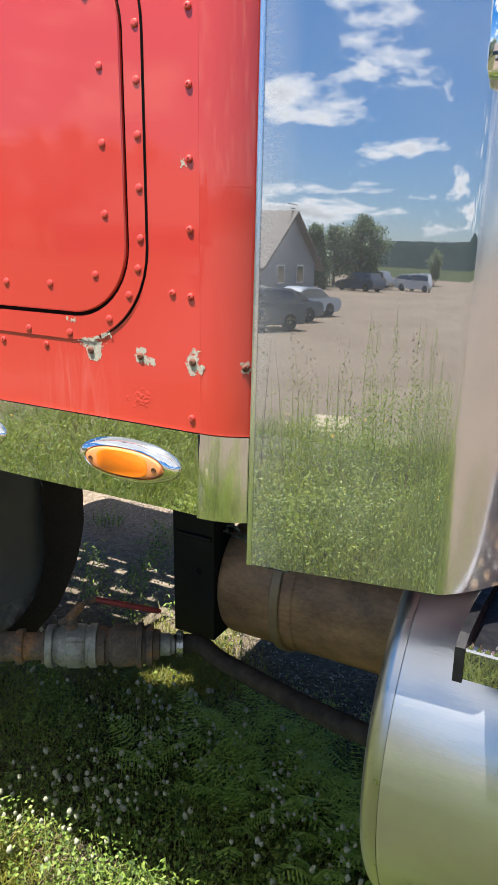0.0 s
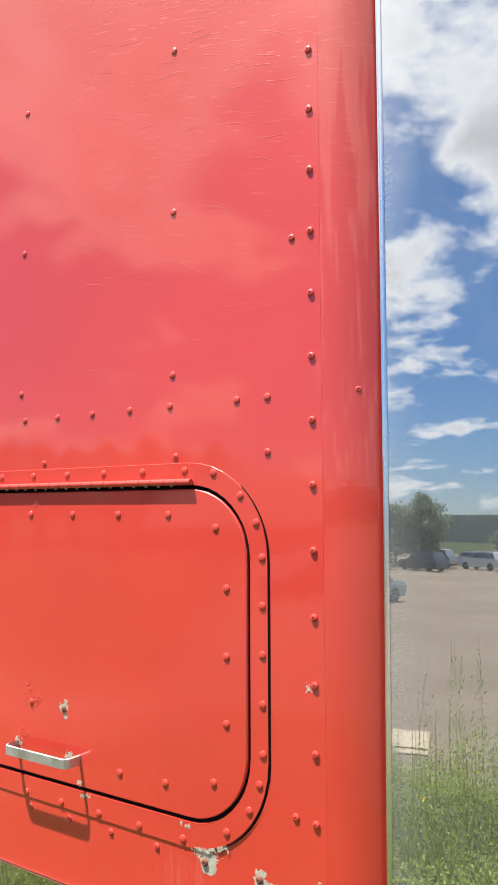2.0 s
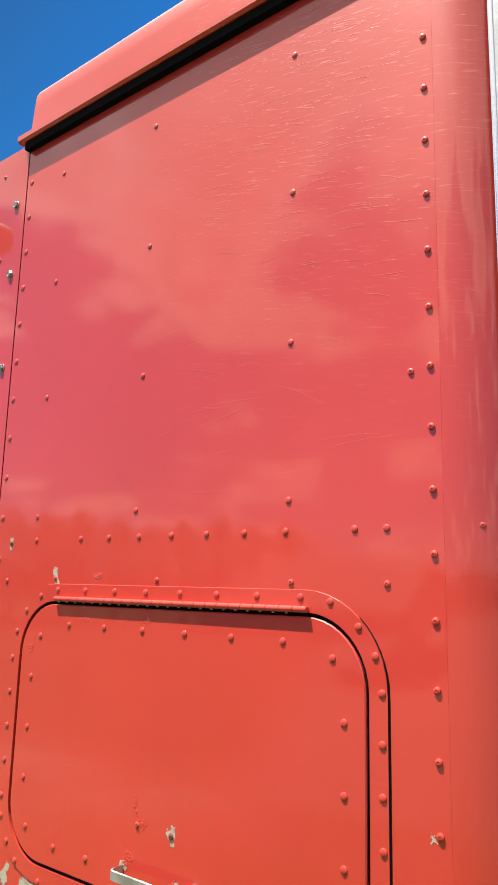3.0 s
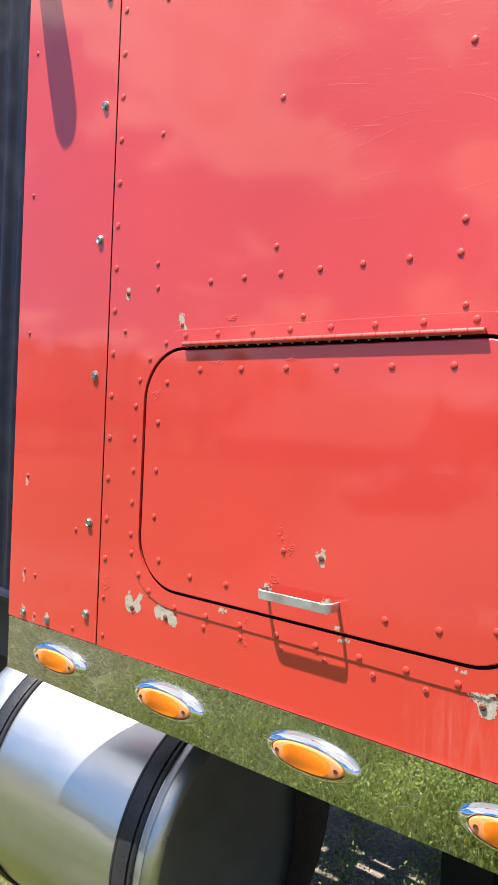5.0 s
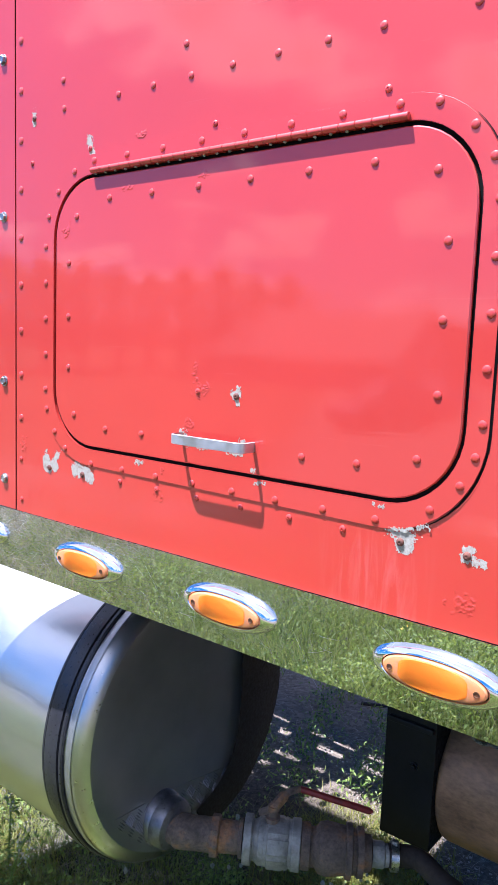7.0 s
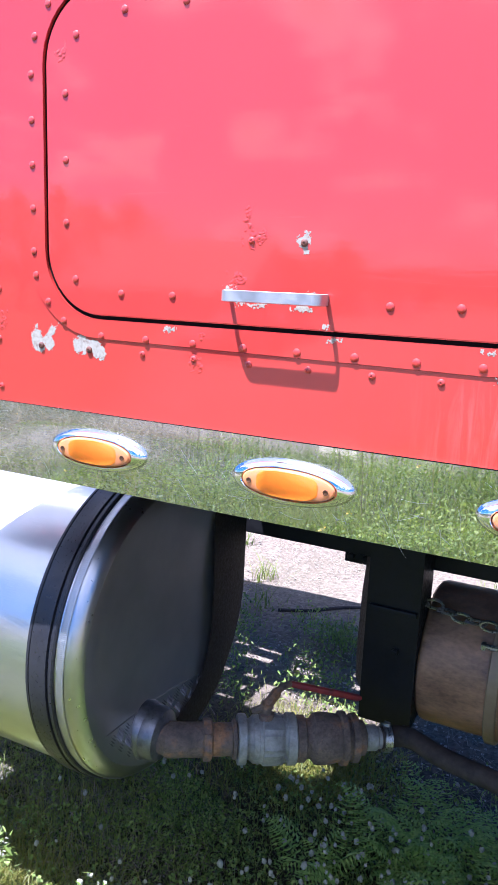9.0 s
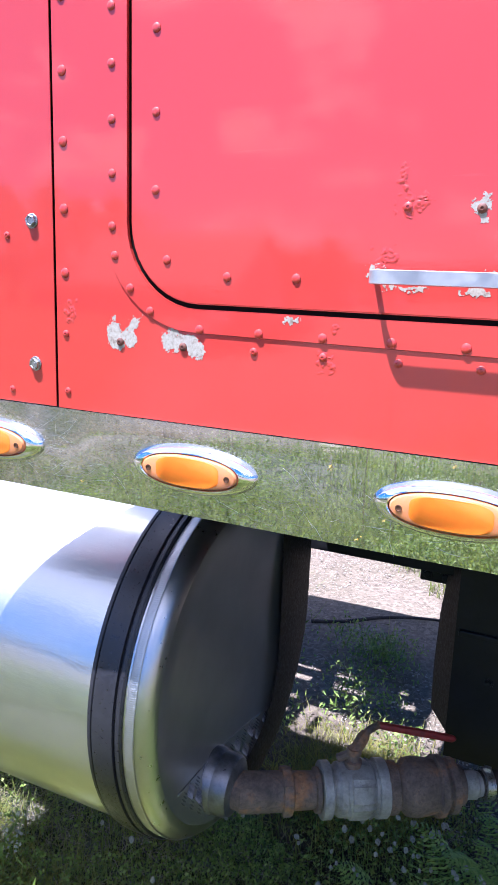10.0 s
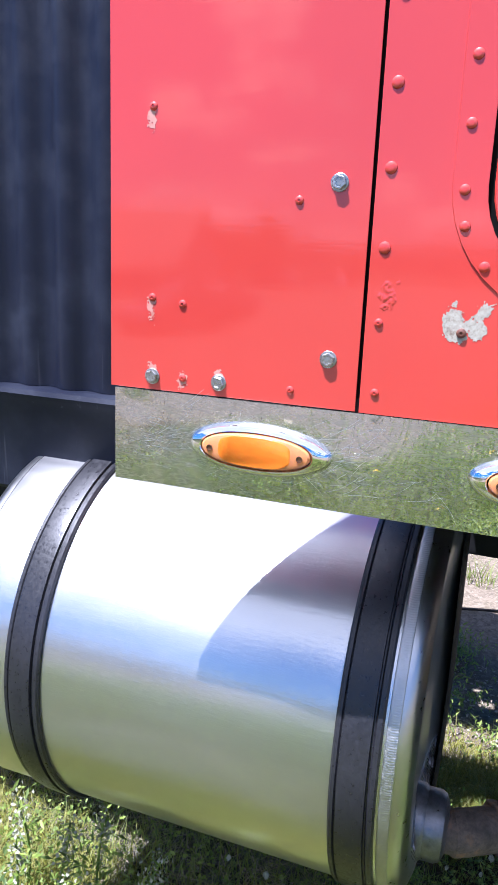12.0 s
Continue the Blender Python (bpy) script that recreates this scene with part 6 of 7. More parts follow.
def herb_layer():
    out = []
    b = scatter(150000, -4.8, 1.4, 0.3, 2.25, 2.1, 0.2)
    b = b[(b[:, 0] > -1.5) | (rng.uniform(0, 1, len(b)) < 0.28)]
    litter = (b[:, 0] > -2.4) & (b[:, 0] < -1.5) & (b[:, 1] > 1.3)      # bare litter below the rear tank
    b = b[~litter | (rng.uniform(0, 1, len(b)) < 0.15)]
    b[:, 2] += rng.uniform(0.03, 0.16, len(b)) * (0.6 + 0.4 * np.sin(b[:, 0] * 5))
    out.append(leaves(b, rng.uniform(0.008, 0.021, len(b)), rng.uniform(0.0035, 0.0080, len(b)), 0.8))
    c = scatter(170000, -2.3, 0.5, 0.75, 2.05, 5.2, 0.1)                # a low mat of small leaves
    c[:, 2] += rng.uniform(0.01, 0.12, len(c)) * (0.55 + 0.45 * np.sin(c[:, 0] * 9 + 3 * np.sin(c[:, 1] * 7)))
    out.append(leaves(c, rng.uniform(0.006, 0.017, len(c)), rng.uniform(0.003, 0.008, len(c)), 0.7))
    # trefoils: three leaflets round one point
    c = scatter(30000, -4.6, 1.2, 0.4, 2.15, 3.1, 0.2)
    c = c[(c[:, 0] > -1.5) | (rng.uniform(0, 1, len(c)) < 0.25)]
    c[:, 2] += rng.uniform(0.03, 0.13, len(c))
    for k in range(3):
        out.append(leaves(c + rng.normal(0, 0.003, c.shape), np.full(len(c), 0.0125), np.full(len(c), 0.0095), 0.45))
    # feathery leaves: a bent stem with paired leaflets
    for c0 in ((-1.72, 2.90), (-1.80, 2.98), (-1.66, 2.62), (-1.40, 2.30), (-1.62, 2.45), (-2.1, 2.4), (-1.95, 2.55), (-2.02, 2.78), (-2.3, 2.6),
               (-1.60, 2.95), (-1.63, 2.90), (-1.57, 2.92), (-1.85, 2.3), (-2.15, 3.0), (-1.52, 2.55)):   # leafy clumps in the gravel behind
        c0, m = np.array(c0), 190
        p = np.concatenate([rng.normal(c0, 0.055, (m, 2)), rng.uniform(0.01, 0.13, (m, 1)) + ground_height(c0[0], c0[1])], 1)
        out.append(leaves(p, rng.uniform(0.012, 0.030, m), rng.uniform(0.005, 0.010, m), 0.9))
    return out


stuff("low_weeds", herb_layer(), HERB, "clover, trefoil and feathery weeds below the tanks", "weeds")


def tansy():
    out = []
    for px, py in TANSY:
        for _ in range(11):
            p = np.array([px, py, 0.02 + ground_height(px, py)]) + np.append(rng.normal(0, 0.035, 2), 0)
            a, ln, arch = rng.uniform(0, 2 * np.pi), rng.uniform(0.12, 0.21), rng.uniform(0.55, 1.0)
            d = np.array([np.cos(a), np.sin(a), 0])
            s = np.array([-np.sin(a), np.cos(a), 0])
            u = np.linspace(0.25, 1.0, 12)
            stem = p + d * (ln * u)[:, None] + np.array([0, 0, 1.0]) * (ln * arch * np.sin(u * 2.0))[:, None]
            for sign in (-1, 1):
                wl = 0.040 * np.sin(np.clip(u * 1.05, 0, 1) * np.pi * 0.9 + 0.25)
                tip = stem + sign * s * wl[:, None] + d * (wl * 0.5)[:, None] - np.array([0, 0, 0.15]) * wl[:, None]
                for f0, f1, w in ((0.0, 0.55, 0.004), (0.45, 1.0, 0.0035)):
                    r0, r1 = stem + (tip - stem) * f0, stem + (tip - stem) * f1
                    mid = (r0 + r1) / 2
                    v = np.stack([r0, mid + d * w, r1, mid - d * w], 1).reshape(-1, 3)
                    f = (np.arange(12)[:, None, None] * 4 + np.array([(0, 1, 2), (0, 2, 3)])[None]).reshape(-1, 3)
                    out.append((v, f))
    return out


stuff("tansy_plants", tansy(), FROND, "feathery bright green tansy leaves below the truck", "weeds")


def bloom_mesh():
    bm = bmesh.new()
    bmesh.ops.create_icosphere(bm, subdivisions=2, radius=0.0095)
    for v in bm.verts:
        k = 1 + 0.55 * noise.noise(v.co * 520)
        v.co = Vector((v.co.x * k, v.co.y * k, v.co.z * k * 1.4))
    v = np.array([x.co[:] for x in bm.verts])
    f = np.array([[q.index for q in x.verts] for x in bm.faces])
    bm.free()
    return v, f


def blooms():
    bv, bf = bloom_mesh()
    c = scatter(3600, -2.0, 0.6, 0.95, 1.95, 4.6, -0.2)
    c[:, 2] += rng.uniform(0.09, 0.20, len(c))
    out, stems = [], []
    for p in c:
        s = rng.uniform(0.40, 0.82)
        a = rng.uniform(0, 6.28)
        lean = rng.uniform(-0.5, 0.5)
        m = np.array(Euler((lean, lean * 0.5, a)).to_matrix())
        out.append((bv @ m.T * s + p, bf))
    stem_base = c.copy()
    stem_base[:, 2] = ground_height(c[:, 0], c[:, 1]) - 0.01
    h = c[:, 2] - stem_base[:, 2]
    stems = blades(stem_base, h, np.full(len(c), 0.0028), np.full(len(c), 0.02))
    return out, [stems]


bl, st = blooms()
stuff("clover_blooms", bl, BLOOM, "round off-white clover heads among the weeds", "flowers")
stuff("clover_stems", st, HERB, "thin green clover stems", "stems")


# tall weeds behind the camera, mirrored in the steel
def tall_grass():
    out = []
    b = scatter(70000, -9.5, 5.0, -5.2, -0.65, 1.7, 0.45)
    b = b[rng.uniform(0.8, 2.2, len(b)) > b[:, 0]]        # bare towards the front of the truck
    h = rng.uniform(0.18, 0.60, len(b)) * (0.8 + 0.35 * np.sin(b[:, 0] * 5.3 + 2.0 * np.sin(b[:, 1] * 3.1))) * (0.8 + 0.3 * np.sin(b[:, 0] * 1.9 + b[:, 1])) * np.clip(1.0 + (b[:, 0] + 3.4) * 0.9, 0.14, 1.0) * np.clip(1.0 + (b[:, 0] + 1.6) * 0.9, 0.62, 1.0)
    out.append(blades(b, h, rng.uniform(0.003, 0.0065, len(b)), rng.uniform(0.2, 0.9, len(b))))
    b = scatter(16000, -9.5, 4.5, -1.1, 0.35, 2.2, 0.3)
    out.append(blades(b, rng.uniform(0.06, 0.26, len(b)), rng.uniform(0.003, 0.006, len(b)), rng.uniform(0.2, 0.9, len(b))))
    return out


def bank_turf():
    b = scatter(170000, -6.5, 3.0, -3.0, 0.7, 3.7, 0.35)
    b = b[(b[:, 0] > -4.2) | (rng.uniform(0, 1, len(b)) < 0.35)]
    b = b[rng.uniform(0.8, 2.2, len(b)) > b[:, 0]]
    b = b[(b[:, 0] > -1.5) | (b[:, 1] < -0.2) | (rng.uniform(0, 1, len(b)) < 0.3)]   # bare soil beside the rear tank
    return [blades(b, rng.uniform(0.06, 0.27, len(b)), rng.uniform(0.004, 0.008, len(b)), rng.uniform(0.3, 1.2, len(b)), 2)]


stuff("bank_turf", bank_turf(), GRASS, "short thick green grass between truck and bank", "grass")
stuff("tall_grass", tall_grass(), GRASS, "tall green grass along the bank", "grass")


def tall_herbs():
    out = []
    b = scatter(420000, -7.6, 4.6, -5.0, -0.65, 2.4, 0.10)
    b = b[(b[:, 0] > -2.3) | (rng.uniform(0, 1, len(b)) < np.where((b[:, 0] > -4.3) & (b[:, 1] > -2.9), 0.7, 0.30))]
    b = b[rng.uniform(0.8, 2.2, len(b)) > b[:, 0]]
    b[:, 2] += rng.uniform(0.06, 0.66, len(b)) * (0.75 + 0.35 * np.sin(b[:, 0] * 2.3 + 2 * b[:, 1])) * np.clip(1.0 + (b[:, 0] + 3.4) * 0.9, 0.10, 1.0) * np.clip(1.0 + (b[:, 0] + 1.6) * 0.9, 0.62, 1.0)
    out.append(leaves(b, rng.uniform(0.011, 0.031, len(b)), rng.uniform(0.005, 0.0125, len(b)), 0.6))
    for _ in range(90):                                   # taller leafy stems
        p = np.array([rng.uniform(-2.5, -0.9), rng.uniform(-4.1, -2.7)])
        h = rng.uniform(0.55, 0.92)
        u = rng.uniform(0.1, 1.0, 90) ** 1.3
        z0 = ground_height(p[0], p[1])
        c = np.concatenate([p + rng.normal(0, 0.045, (90, 2)) * (1.15 - u)[:, None], (h * u)[:, None] + z0], 1)
        out.append(leaves(c, rng.uniform(0.012, 0.034, 90) * (1.3 - 0.7 * u), rng.uniform(0.004, 0.009, 90), 0.7))
        out.append(blades(np.array([[p[0], p[1], z0]]), np.array([h]), np.array([0.007]), np.array([0.05])))
    for _ in range(12):                                   # tall stems with feathery plumes
        p, h, m = np.array([rng.uniform(-1.85, -1.05), rng.uniform(-3.4, -2.8)]), rng.uniform(0.85, 1.18), 260
        u = rng.uniform(0.35, 1.0, m)
        sway = rng.normal(0, 0.05, 2)
        z0 = ground_height(p[0], p[1])
        side = rng.normal(0, 0.042, (m, 2)) * (1.08 - u)[:, None] ** 0.7
        c = np.concatenate([p + sway * (u ** 2)[:, None] + side, (h * u + 0.6 * np.linalg.norm(side, axis=1))[:, None] + z0], 1)
        out.append(leaves(c, rng.uniform(0.008, 0.022, m), rng.uniform(0.003, 0.006, m), 0.9))
        u = np.linspace(0, 0.96, 9)
        stem = np.concatenate([p + sway * (u ** 2)[:, None], (h * u)[:, None] + z0], 1)
        out.append(blades(stem, np.full(9, h * 0.15), np.full(9, 0.0035), np.full(9, 0.02)))
    return out


stuff("bank_weeds", tall_herbs(), BANK_HERB, "dense leafy weeds along the bank", "weeds")


def seed_heads():
    out = []
    b = scatter(260, -9.0, 4.0, -4.9, -1.6, 1.2, 0.0)
    h = rng.uniform(0.7, 1.3, len(b))
    out.append(blades(b, h, np.full(len(b), 0.006), np.full(len(b), 0.12)))
    top = []
    for k in range(60):
        u = rng.uniform(0.60, 1.0, len(b))
        c = b.copy()
        c[:, 2] += h * u * 0.97
        c[:, :2] += rng.normal(0, 0.02, (len(b), 2)) * (1.25 - u)[:, None] * 3.4
        top.append(c)
    c = np.concatenate(top)
    out.append(leaves(c, rng.uniform(0.012, 0.03, len(c)), rng.uniform(0.004, 0.008, len(c)), 1.0))
    b = scatter(30000, -10.0, -3.2, -5.7, 0.2, 1.6, 0.35)     # dry grass on the bare stretch
    out.append(blades(b, rng.uniform(0.08, 0.34, len(b)), rng.uniform(0.002, 0.005, len(b)), rng.uniform(0.4, 1.4, len(b))))
    return out


stuff("seed_heads", seed_heads(), STRAW, "dry brown seed heads above the bank grass", "weeds")


def yellow_flowers():
    c = scatter(170, -7.0, 2.0, -4.0, -0.9, 1.9, -0.2)
    c[:, 2] += rng.uniform(0.35, 0.62, len(c))
    out = []
    for k in range(6):
        out.append(leaves(c + rng.normal(0, 0.006, c.shape), np.full(len(c), 0.014), np.full(len(c), 0.009), 0.3))
    return out


stuff("yellow_flowers", yellow_flowers(), YELLOW, "small yellow wildflowers on the bank", "flowers")


def plywood_board():
    """A pale board lying on the lot at the foot of the bank."""
    bm = bmesh.new()
    box(bm, -0.70, 0.70, -0.33, 0.33, 0.0, 0.022, 0.003)
    ob = new("plywood_board", mesh_of("plywood_board", bm, BOARD))
    ob.matrix_basis = pose(-4.93, -10.3, ground_height(0, -10.3) + 0.004, rz=71)
    bm = bmesh.new()
    box(bm, 0.40, 0.46, -0.32, 0.32, 0.022, 0.045, 0.004)
    part("batten", bm, BOARD, ob, "pale wooden batten")
    return tagged(ob, "pale weathered plywood board lying on the gravel lot", "board")


plywood_board()


def mugwort(at, height, seed):
    r = np.random.default_rng(seed)
    root = thing("mugwort_plant", "tall grey-green weed with pale bud spikes beside the tank", "weed", (at[0], at[1], float(ground_height(at[0], at[1]))), "weeds beside the tank")
    bm = bmesh.new()
    top = (r.uniform(-0.06, 0.06), r.uniform(-0.05, 0.05), height)
    line = smooth_line([(0, 0, -0.01), (0.01, 0, height * 0.5), top], 6)
    tube(bm, line, [0.004 - 0.0025 * i / (len(line) - 1) for i in range(len(line))], 6)
    stem = new("stem", mesh_of("stem", bm, HERB, True))
    stem.parent = root
    pts = []
    for p in line[3:]:
        for _ in range(9):
            pts.append(np.array(p) + r.normal(0, 0.022, 3))
    c = np.array(pts)
    v, f = leaves(c, r.uniform(0.016, 0.04, len(c)), r.uniform(0.004, 0.009, len(c)))
    ob = tagged(new("foliage", numpy_mesh("foliage", v, f, [HERB])), kind="stuff")
    ob.parent = root
    c = np.concatenate([np.array(p) + r.normal(0, (0.012, 0.012, 0.02), (16, 3)) for p in line[-5:]])
    v, f = leaves(c, np.full(len(c), 0.011), np.full(len(c), 0.008), 1.2)
    ob = tagged(new("bud_spike", numpy_mesh("bud_spike", v, f, [BLOOM])), kind="stuff")
    ob.parent = root
    return root


for i, (x, y, h) in enumerate(((-2.28, 1.18, 0.27), (-2.10, 1.20, 0.25), (-2.25, 1.29, 0.28), (-2.42, 1.26, 0.30), (-2.13, 1.12, 0.24), (-2.36, 1.14, 0.26), (-1.88, 1.10, 0.20), (-1.55, 1.02, 0.20), (-1.30, 1.04, 0.19))):
    mugwort((x, y), h, 40 + i)


# ---- stones in the gravel ----
def pebbles():
    bm = bmesh.new()
    bmesh.ops.create_icosphere(bm, subdivisions=1, radius=1)
    v0 = np.array([x.co[:] for x in bm.verts])
    f0 = np.array([[q.index for q in x.verts] for x in bm.faces])
    bm.free()
    out = []
    for k in range(8000):
        p = np.array([rng.uniform(-4.5, 0.8), rng.uniform(0.5, 5.5), 0.0]) if k < 3000 else np.array([rng.uniform(-2.9, -0.7), rng.uniform(1.75, 4.2), 0.0])
        s = rng.uniform(0.002, 0.0065) * (1.5 if rng.uniform() < 0.1 else 1.0) * np.array([1, rng.uniform(0.6, 1), rng.uniform(0.4, 0.7)])
        p[2] = ground_height(p[0], p[1])
        out.append((v0 * (1 + rng.normal(0, 0.12, (len(v0), 1))) * s + p, f0))
    return out


STONE = mottled("stone", (0.22, 0.19, 0.15), (0.48, 0.43, 0.36), 30.0, 0.85)
stuff("pebbles", pebbles(), STONE, "loose pale stones in the gravel", "stones")

# ---- the parking lot beyond, seen in the steel ----
GLASS_DARK = material("car_glass", (0.02, 0.025, 0.03), 0.05, 0.0, 1.0)[0]
TYRE = material("tyre", (0.02, 0.02, 0.02), 0.8)[0]
RIM = material("rim", (0.5, 0.5, 0.52), 0.3, 1.0)[0]


def car(at, turn, paint_col, tall, label):
    """A parked car along its own x; parts: body, glass, wheels."""
    root = thing("parked_car", label, "car", at, "cars on the lot")
    root.rotation_euler = (0, 0, radians(turn))
    paint = material("car_paint", paint_col, 0.3, 0.3, 1.0)[0]
    h = 1.66 if tall else 1.42
    belt = 1.0 if tall else 0.92
    low = [(-2.25, 0.45), (-2.28, 0.7), (-2.15, belt), (-1.0, belt + 0.02), (0.9, belt), (1.7, belt - 0.1), (2.2, 0.72), (2.28, 0.45), (2.1, 0.25), (-2.1, 0.25)]
    roof = [(-2.0 if tall else -1.5, belt), (-1.75 if tall else -0.95, h - 0.06), (-1.2 if tall else -0.5, h), (0.1, h - 0.01), (0.45, h - 0.1), (1.1, belt)]

    def slab(outline, w0, w1, cut):
        bm = bmesh.new()
        left, right = [], []
        for x, z in outline:
            w = w1 if z > cut else w0
            left.append(bm.verts.new((x, -w, z)))
            right.append(bm.verts.new((x, w, z)))
        n = len(outline)
        bm.faces.new(left)
        bm.faces.new(right)
        for i in range(n):
            bm.faces.new((left[i], left[(i + 1) % n], right[(i + 1) % n], right[i]))
        bmesh.ops.bevel(bm, geom=bm.edges[:], offset=0.05, segments=2, affect="EDGES")
        return bm
    part("body", slab(low, 0.9, 0.86, 0.8), paint, root, "", True)
    part("cabin", slab(roof, 0.84, 0.66, belt + 0.1), paint, root, "", True)
    for sgn in (-1, 1):
        bm = bmesh.new()
        ins = [(x * 0.92 + 0.0, belt + 0.05 + (z - belt) * 0.78) for x, z in roof]
        a = [bm.verts.new((x, sgn * (0.862 - 0.20 * (z - belt) / (h - belt)), z)) for x, z in ins]
        b = [bm.verts.new((v.co.x, v.co.y - sgn * 0.03, v.co.z)) for v in a]
        bm.faces.new(a)
        bm.faces.new(b)
        for i in range(len(a)):
            bm.faces.new((a[i], a[(i + 1) % len(a)], b[(i + 1) % len(a)], b[i]))
        part("side_window", bm, GLASS_DARK, root)
        for x in (-1.38, 1.38):
            bm = bmesh.new()
            lathe(bm, (x, sgn * 0.70, 0.34), (0, sgn, 0), [(0, 0.2), (0, 0.32), (0.03, 0.34), (0.18, 0.34), (0.21, 0.31), (0.2, 0.22)], 20)
            wheel = part("wheel", bm, TYRE, root, "", True)
            bm = bmesh.new()
            lathe(bm, (x, sgn * 0.88, 0.34), (0, sgn, 0), [(0, 0.23), (0.02, 0.21), (0.0, 0.1), (0.02, 0.05), (0.02, 0)], 14)
            part("rim", bm, RIM, wheel, "", True)
    return root


car((-21.4, -70.5, LOT), 200, (0.75, 0.76, 0.76), True, "white sport utility car parked on the tan lot")
car((-24.9, -64.0, LOT), 200, (0.03, 0.045, 0.09), True, "dark blue sport utility car parked on the lot")
car((-28.2, -53.0, LOT), 205, (0.04, 0.045, 0.05), True, "dark grey van-like car near the house")
car((-16.0, -32.2, LOT), 108, (0.45, 0.47, 0.50), False, "silver saloon car parked on the lot")
car((-15.3, -28.2, LOT), 112, (0.10, 0.105, 0.115), False, "dark grey saloon car parked on the lot")
car((-14.2, -24.0, LOT), 112, (0.07, 0.075, 0.085), True, "charcoal estate car parked on the lot")
car((-27.5, -74.0, LOT), 190, (0.35, 0.36, 0.38), True, "grey car parked far off beside the trees")
car((-25.0, -78.0, LOT), 185, (0.60, 0.60, 0.60), False, "pale car parked far off beside the trees")


def house():
    root = thing("house", "gabled house with grey-blue siding and a brown roof", "house", (-33.4, -48.4, LOT))
    siding = mottled("siding", (0.20, 0.22, 0.24), (0.28, 0.30, 0.32), 0.8, 0.7)
    roofing = mottled("roofing", (0.10, 0.08, 0.07), (0.15, 0.125, 0.11), 2.0, 0.8)
    bm = bmesh.new()
    w, ln, eave, ridge = 4.3, 9.0, 2.3, 5.6
    outline = [(-w, 0), (w, 0), (w, eave), (0, ridge), (-w, eave)]
    a = [bm.verts.new((-ln, y, z)) for y, z in outline]
    b = [bm.verts.new((ln, y, z)) for y, z in outline]
    bm.faces.new(a)
    bm.faces.new(b)
    for i in range(5):
        bm.faces.new((a[i], a[(i + 1) % 5], b[(i + 1) % 5], b[i]))
    for i in range(22):
        for x in (-ln, ln):
            z = 0.3 + i * 0.28
            half = w if z < eave else w * (ridge - z) / (ridge - eave)
            box(bm, x - 0.02, x + 0.02, -half, half, z, z + 0.05)
    part("wall", bm, siding, root)
    for s in (-1, 1):
        bm = bmesh.new()
        k = (ridge - eave) / w
        pts = [(0, ridge), (0, ridge + 0.2), (s * (w + 0.7), eave - 0.7 * k + 0.2), (s * (w + 0.7), eave - 0.7 * k)]
        extrude_profile(bm, pts, -ln - 0.5, ln + 0.5)
        part("roof", bm, roofing, root, "brown shingle roof")
    for x, y in ((ln, -1.6), (ln, 1.6), (-ln, 0)):
        bm = bmesh.new()
        sx = 1 if x > 0 else -1
        box(bm, x + sx * 0.0, x + sx * 0.08, y - 0.6, y + 0.6, 0.9, 2.2)
        win = part("window", bm, material("window_trim", (0.7, 0.7, 0.7), 0.5)[0], root)
        bm = bmesh.new()
        box(bm, x + sx * 0.06, x + sx * 0.1, y - 0.5, y + 0.5, 1.0, 2.1)
        part("pane", bm, GLASS_DARK, win)
    return root


house()


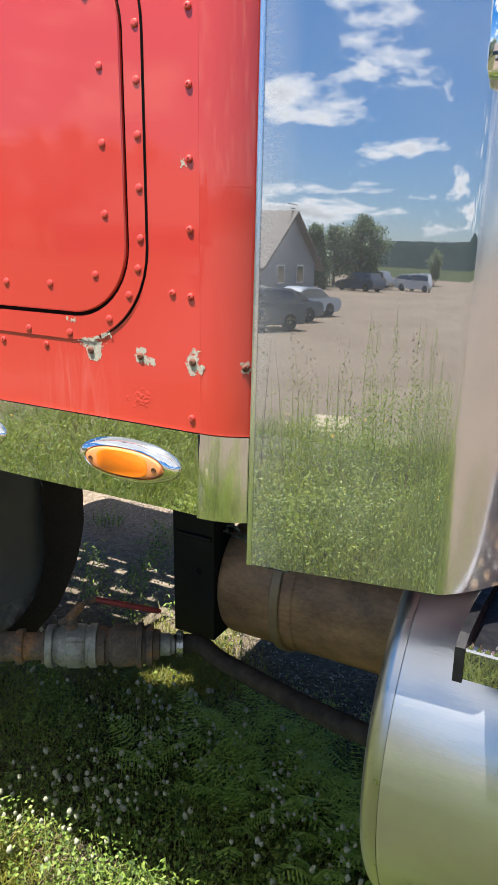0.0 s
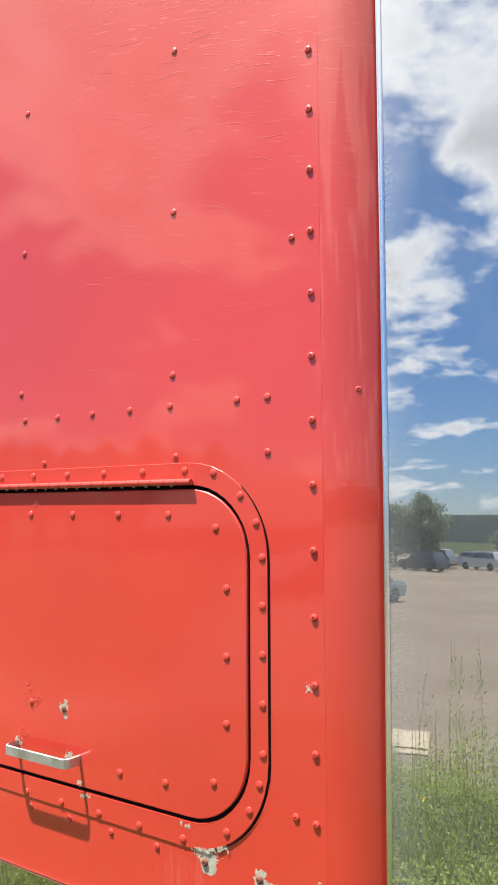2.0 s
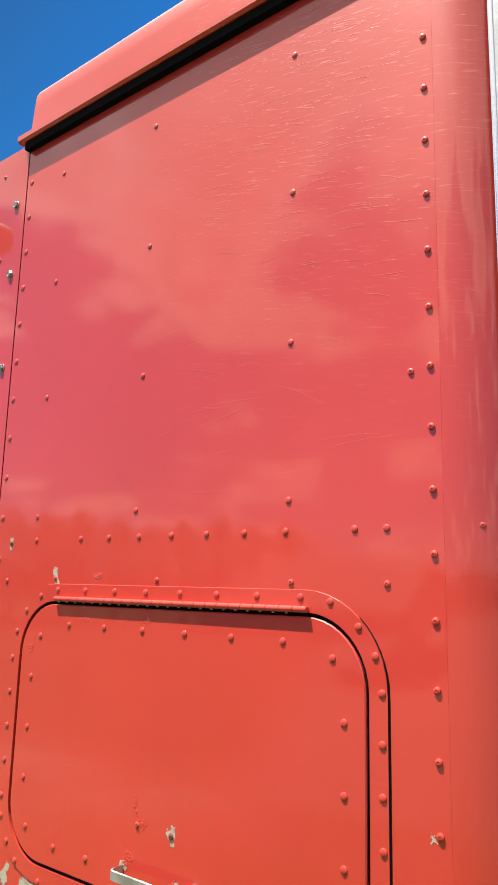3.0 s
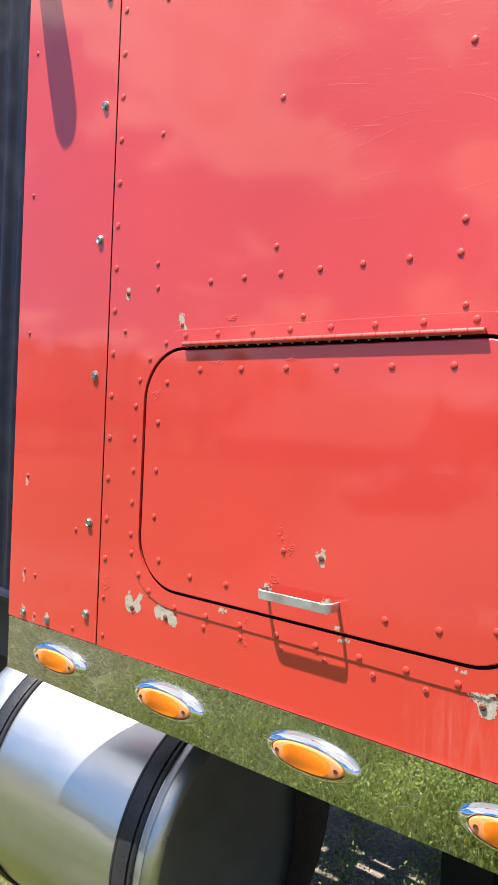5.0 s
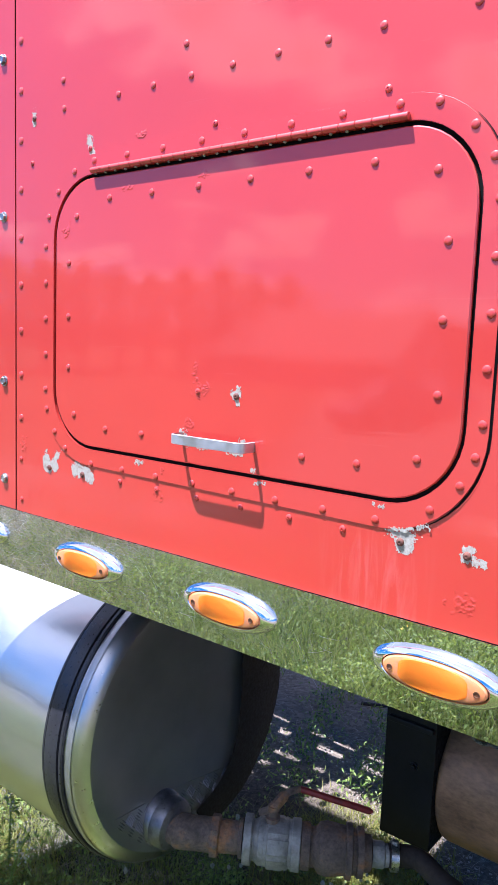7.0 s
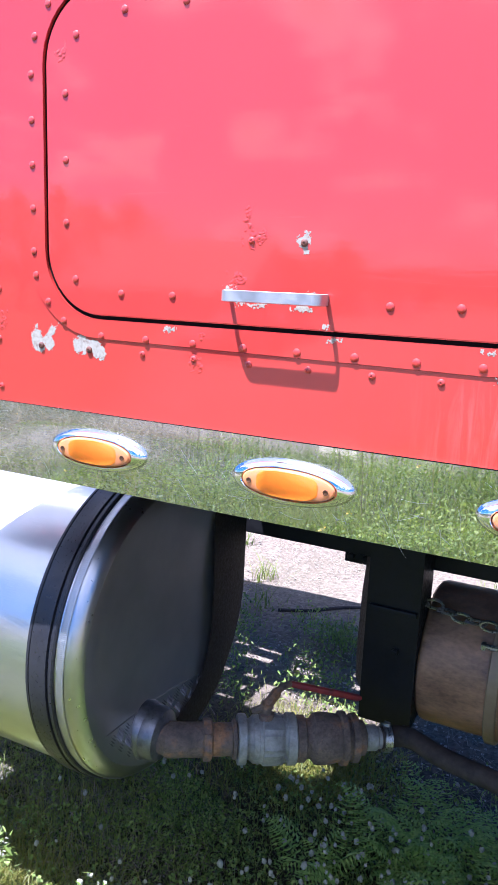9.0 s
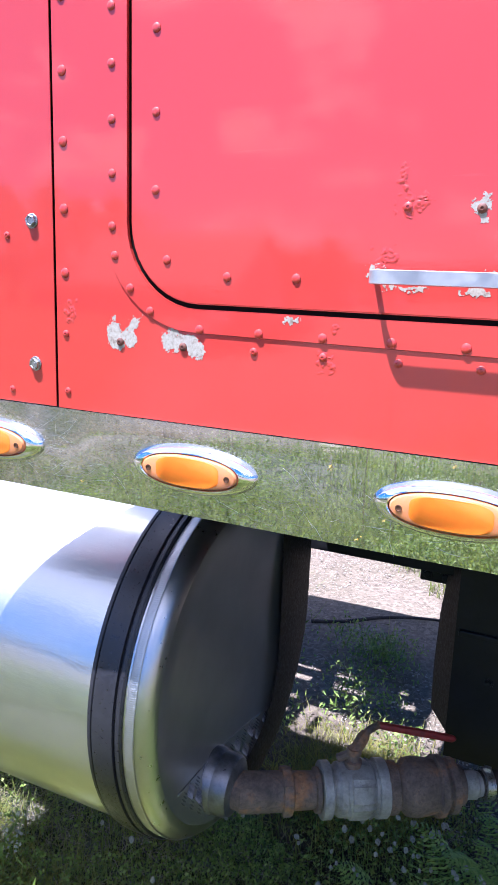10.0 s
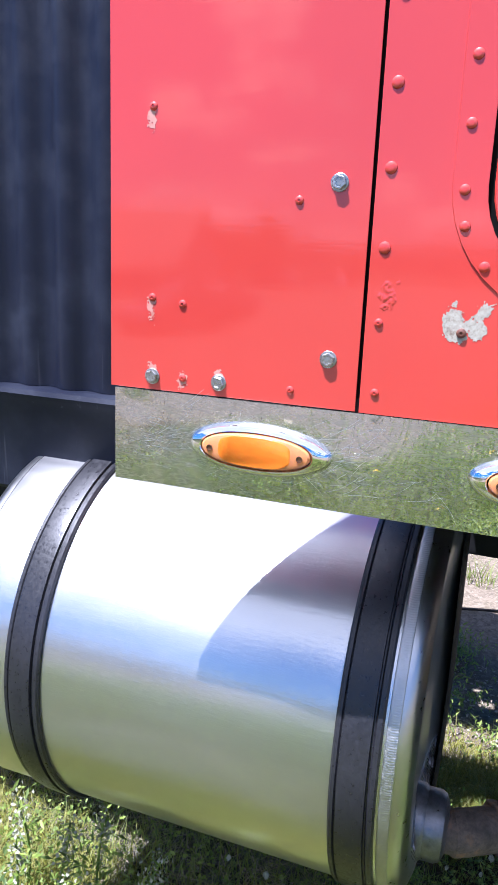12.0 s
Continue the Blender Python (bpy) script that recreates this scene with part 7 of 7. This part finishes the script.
def tree(at, height, spread, conifer, seed, label, dense=46):
    r = random.Random(seed)
    g = np.random.default_rng(seed)
    root = thing("tree", label, "tree", at, "trees round the lot")
    bm = bmesh.new()
    line = smooth_line([(0, 0, -0.2), (r.uniform(-0.2, 0.2), r.uniform(-0.2, 0.2), height * 0.5), (0, 0, height * 0.95)], 6)
    tube(bm, line, [max(0.03, 0.035 * height * (1 - i / (len(line) - 1)) ** 0.8) for i in range(len(line))], 8)
    ends = []
    n = 46 if conifer else 34
    for i in range(n):
        u = (0.1 if conifer else 0.16) + (0.86 if conifer else 0.78) * i / n
        a = i * 2.4 + r.uniform(-0.4, 0.4)
        reach = spread * ((1.05 - u) if conifer else math.sin(min(1, u * 1.15) * math.pi * 0.92 + 0.2)) * r.uniform(0.65, 1.1)
        p = Vector((0, 0, height * u))
        q = p + Vector((math.cos(a) * reach, math.sin(a) * reach, (-0.12 if conifer else 0.45) * reach))
        tube(bm, [p, p.lerp(q, 0.5) + Vector((0, 0, 0.1)), q], [0.012 * height * (1.1 - u), 0.007 * height * (1.1 - u), 0.01], 5)
        ends += [p.lerp(q, k) for k in (0.35, 0.55, 0.75, 0.9, 1.0)]
    trunk = new("trunk", mesh_of("trunk", bm, BARK, True))
    trunk.parent = root
    c = np.concatenate([np.array(e) + g.normal(0, (0.30, 0.30, 0.22), (dense, 3)) for e in ends])
    v, f = leaves(c, g.uniform(0.16, 0.34, len(c)), g.uniform(0.09, 0.2, len(c)), 0.9)
    crown = new("crown", numpy_mesh("crown", v, f, [TREE_LEAF]))
    crown.parent = root
    return root


tree((-27.3, -70.5, LOT), 6.9, 3.0, False, 1, "broad leafy tree beside the lot")
tree((-30.0, -70.0, LOT), 5.8, 2.4, False, 5, "leafy tree beside the lot")
tree((-29.3, -63.4, LOT), 5.5, 1.9, True, 2, "dark conifer by the house")
tree((-30.2, -62.0, LOT), 4.8, 1.7, True, 3, "dark conifer behind the house")
tree((-23.6, -90.0, LOT), 4.2, 2.6, False, 4, "small leafy tree behind the cars")
wood = tree((-58.0, -42.0, LOT), 10.0, 4.8, False, 6, "leafy tree at the edge of the rough field", 26)
wood_rnd = random.Random(12)
for i in range(21):                                       # a belt of trees past the house
    u = radians(37 + 2.6 * i)
    far = 72 + wood_rnd.uniform(-8, 8)
    copy_thing(wood, pose(-far * math.sin(u), -far * math.cos(u), LOT - 0.1, rz=wood_rnd.uniform(0, 360)))


# far wooded ridge
def ridge():
    n = 160
    g = np.random.default_rng(3)
    xs = np.linspace(-1500, 900, n)
    rows = []
    for k, (dy, hz) in enumerate(((0, -3), (-40, 0.55), (-120, 0.85), (-220, 1.0), (-500, -0.3))):
        prof = 24.0 + 4.0 * np.sin(xs / 240 + 0.6) + 2.5 * np.sin(xs / 90) + g.normal(0, 0.5, n)
        z = np.where(hz > 0, prof * hz, hz * 5)
        rows.append(np.stack([xs * 0.5, np.full(n, -270.0 + dy * 0.5), z * 0.5], -1))
    v = np.concatenate(rows)
    i, j = np.meshgrid(np.arange(n - 1), np.arange(4))
    a = (j * n + i).ravel()
    f = np.stack([a, a + 1, a + n + 1, a + n], -1)
    return v, f


RIDGE = mottled("wooded_ridge", (0.012, 0.020, 0.022), (0.024, 0.036, 0.037), 0.03, 0.9, 0.0, 0.3, 0.0)
RIDGE.node_tree.nodes["Principled BSDF"].inputs["Specular IOR Level"].default_value = 0.0
rv, rf = ridge()
tagged(new("backdrop", numpy_mesh("backdrop", rv, rf, [RIDGE], None, True)), "low wooded ridge on the horizon", "backdrop", kind="structure")
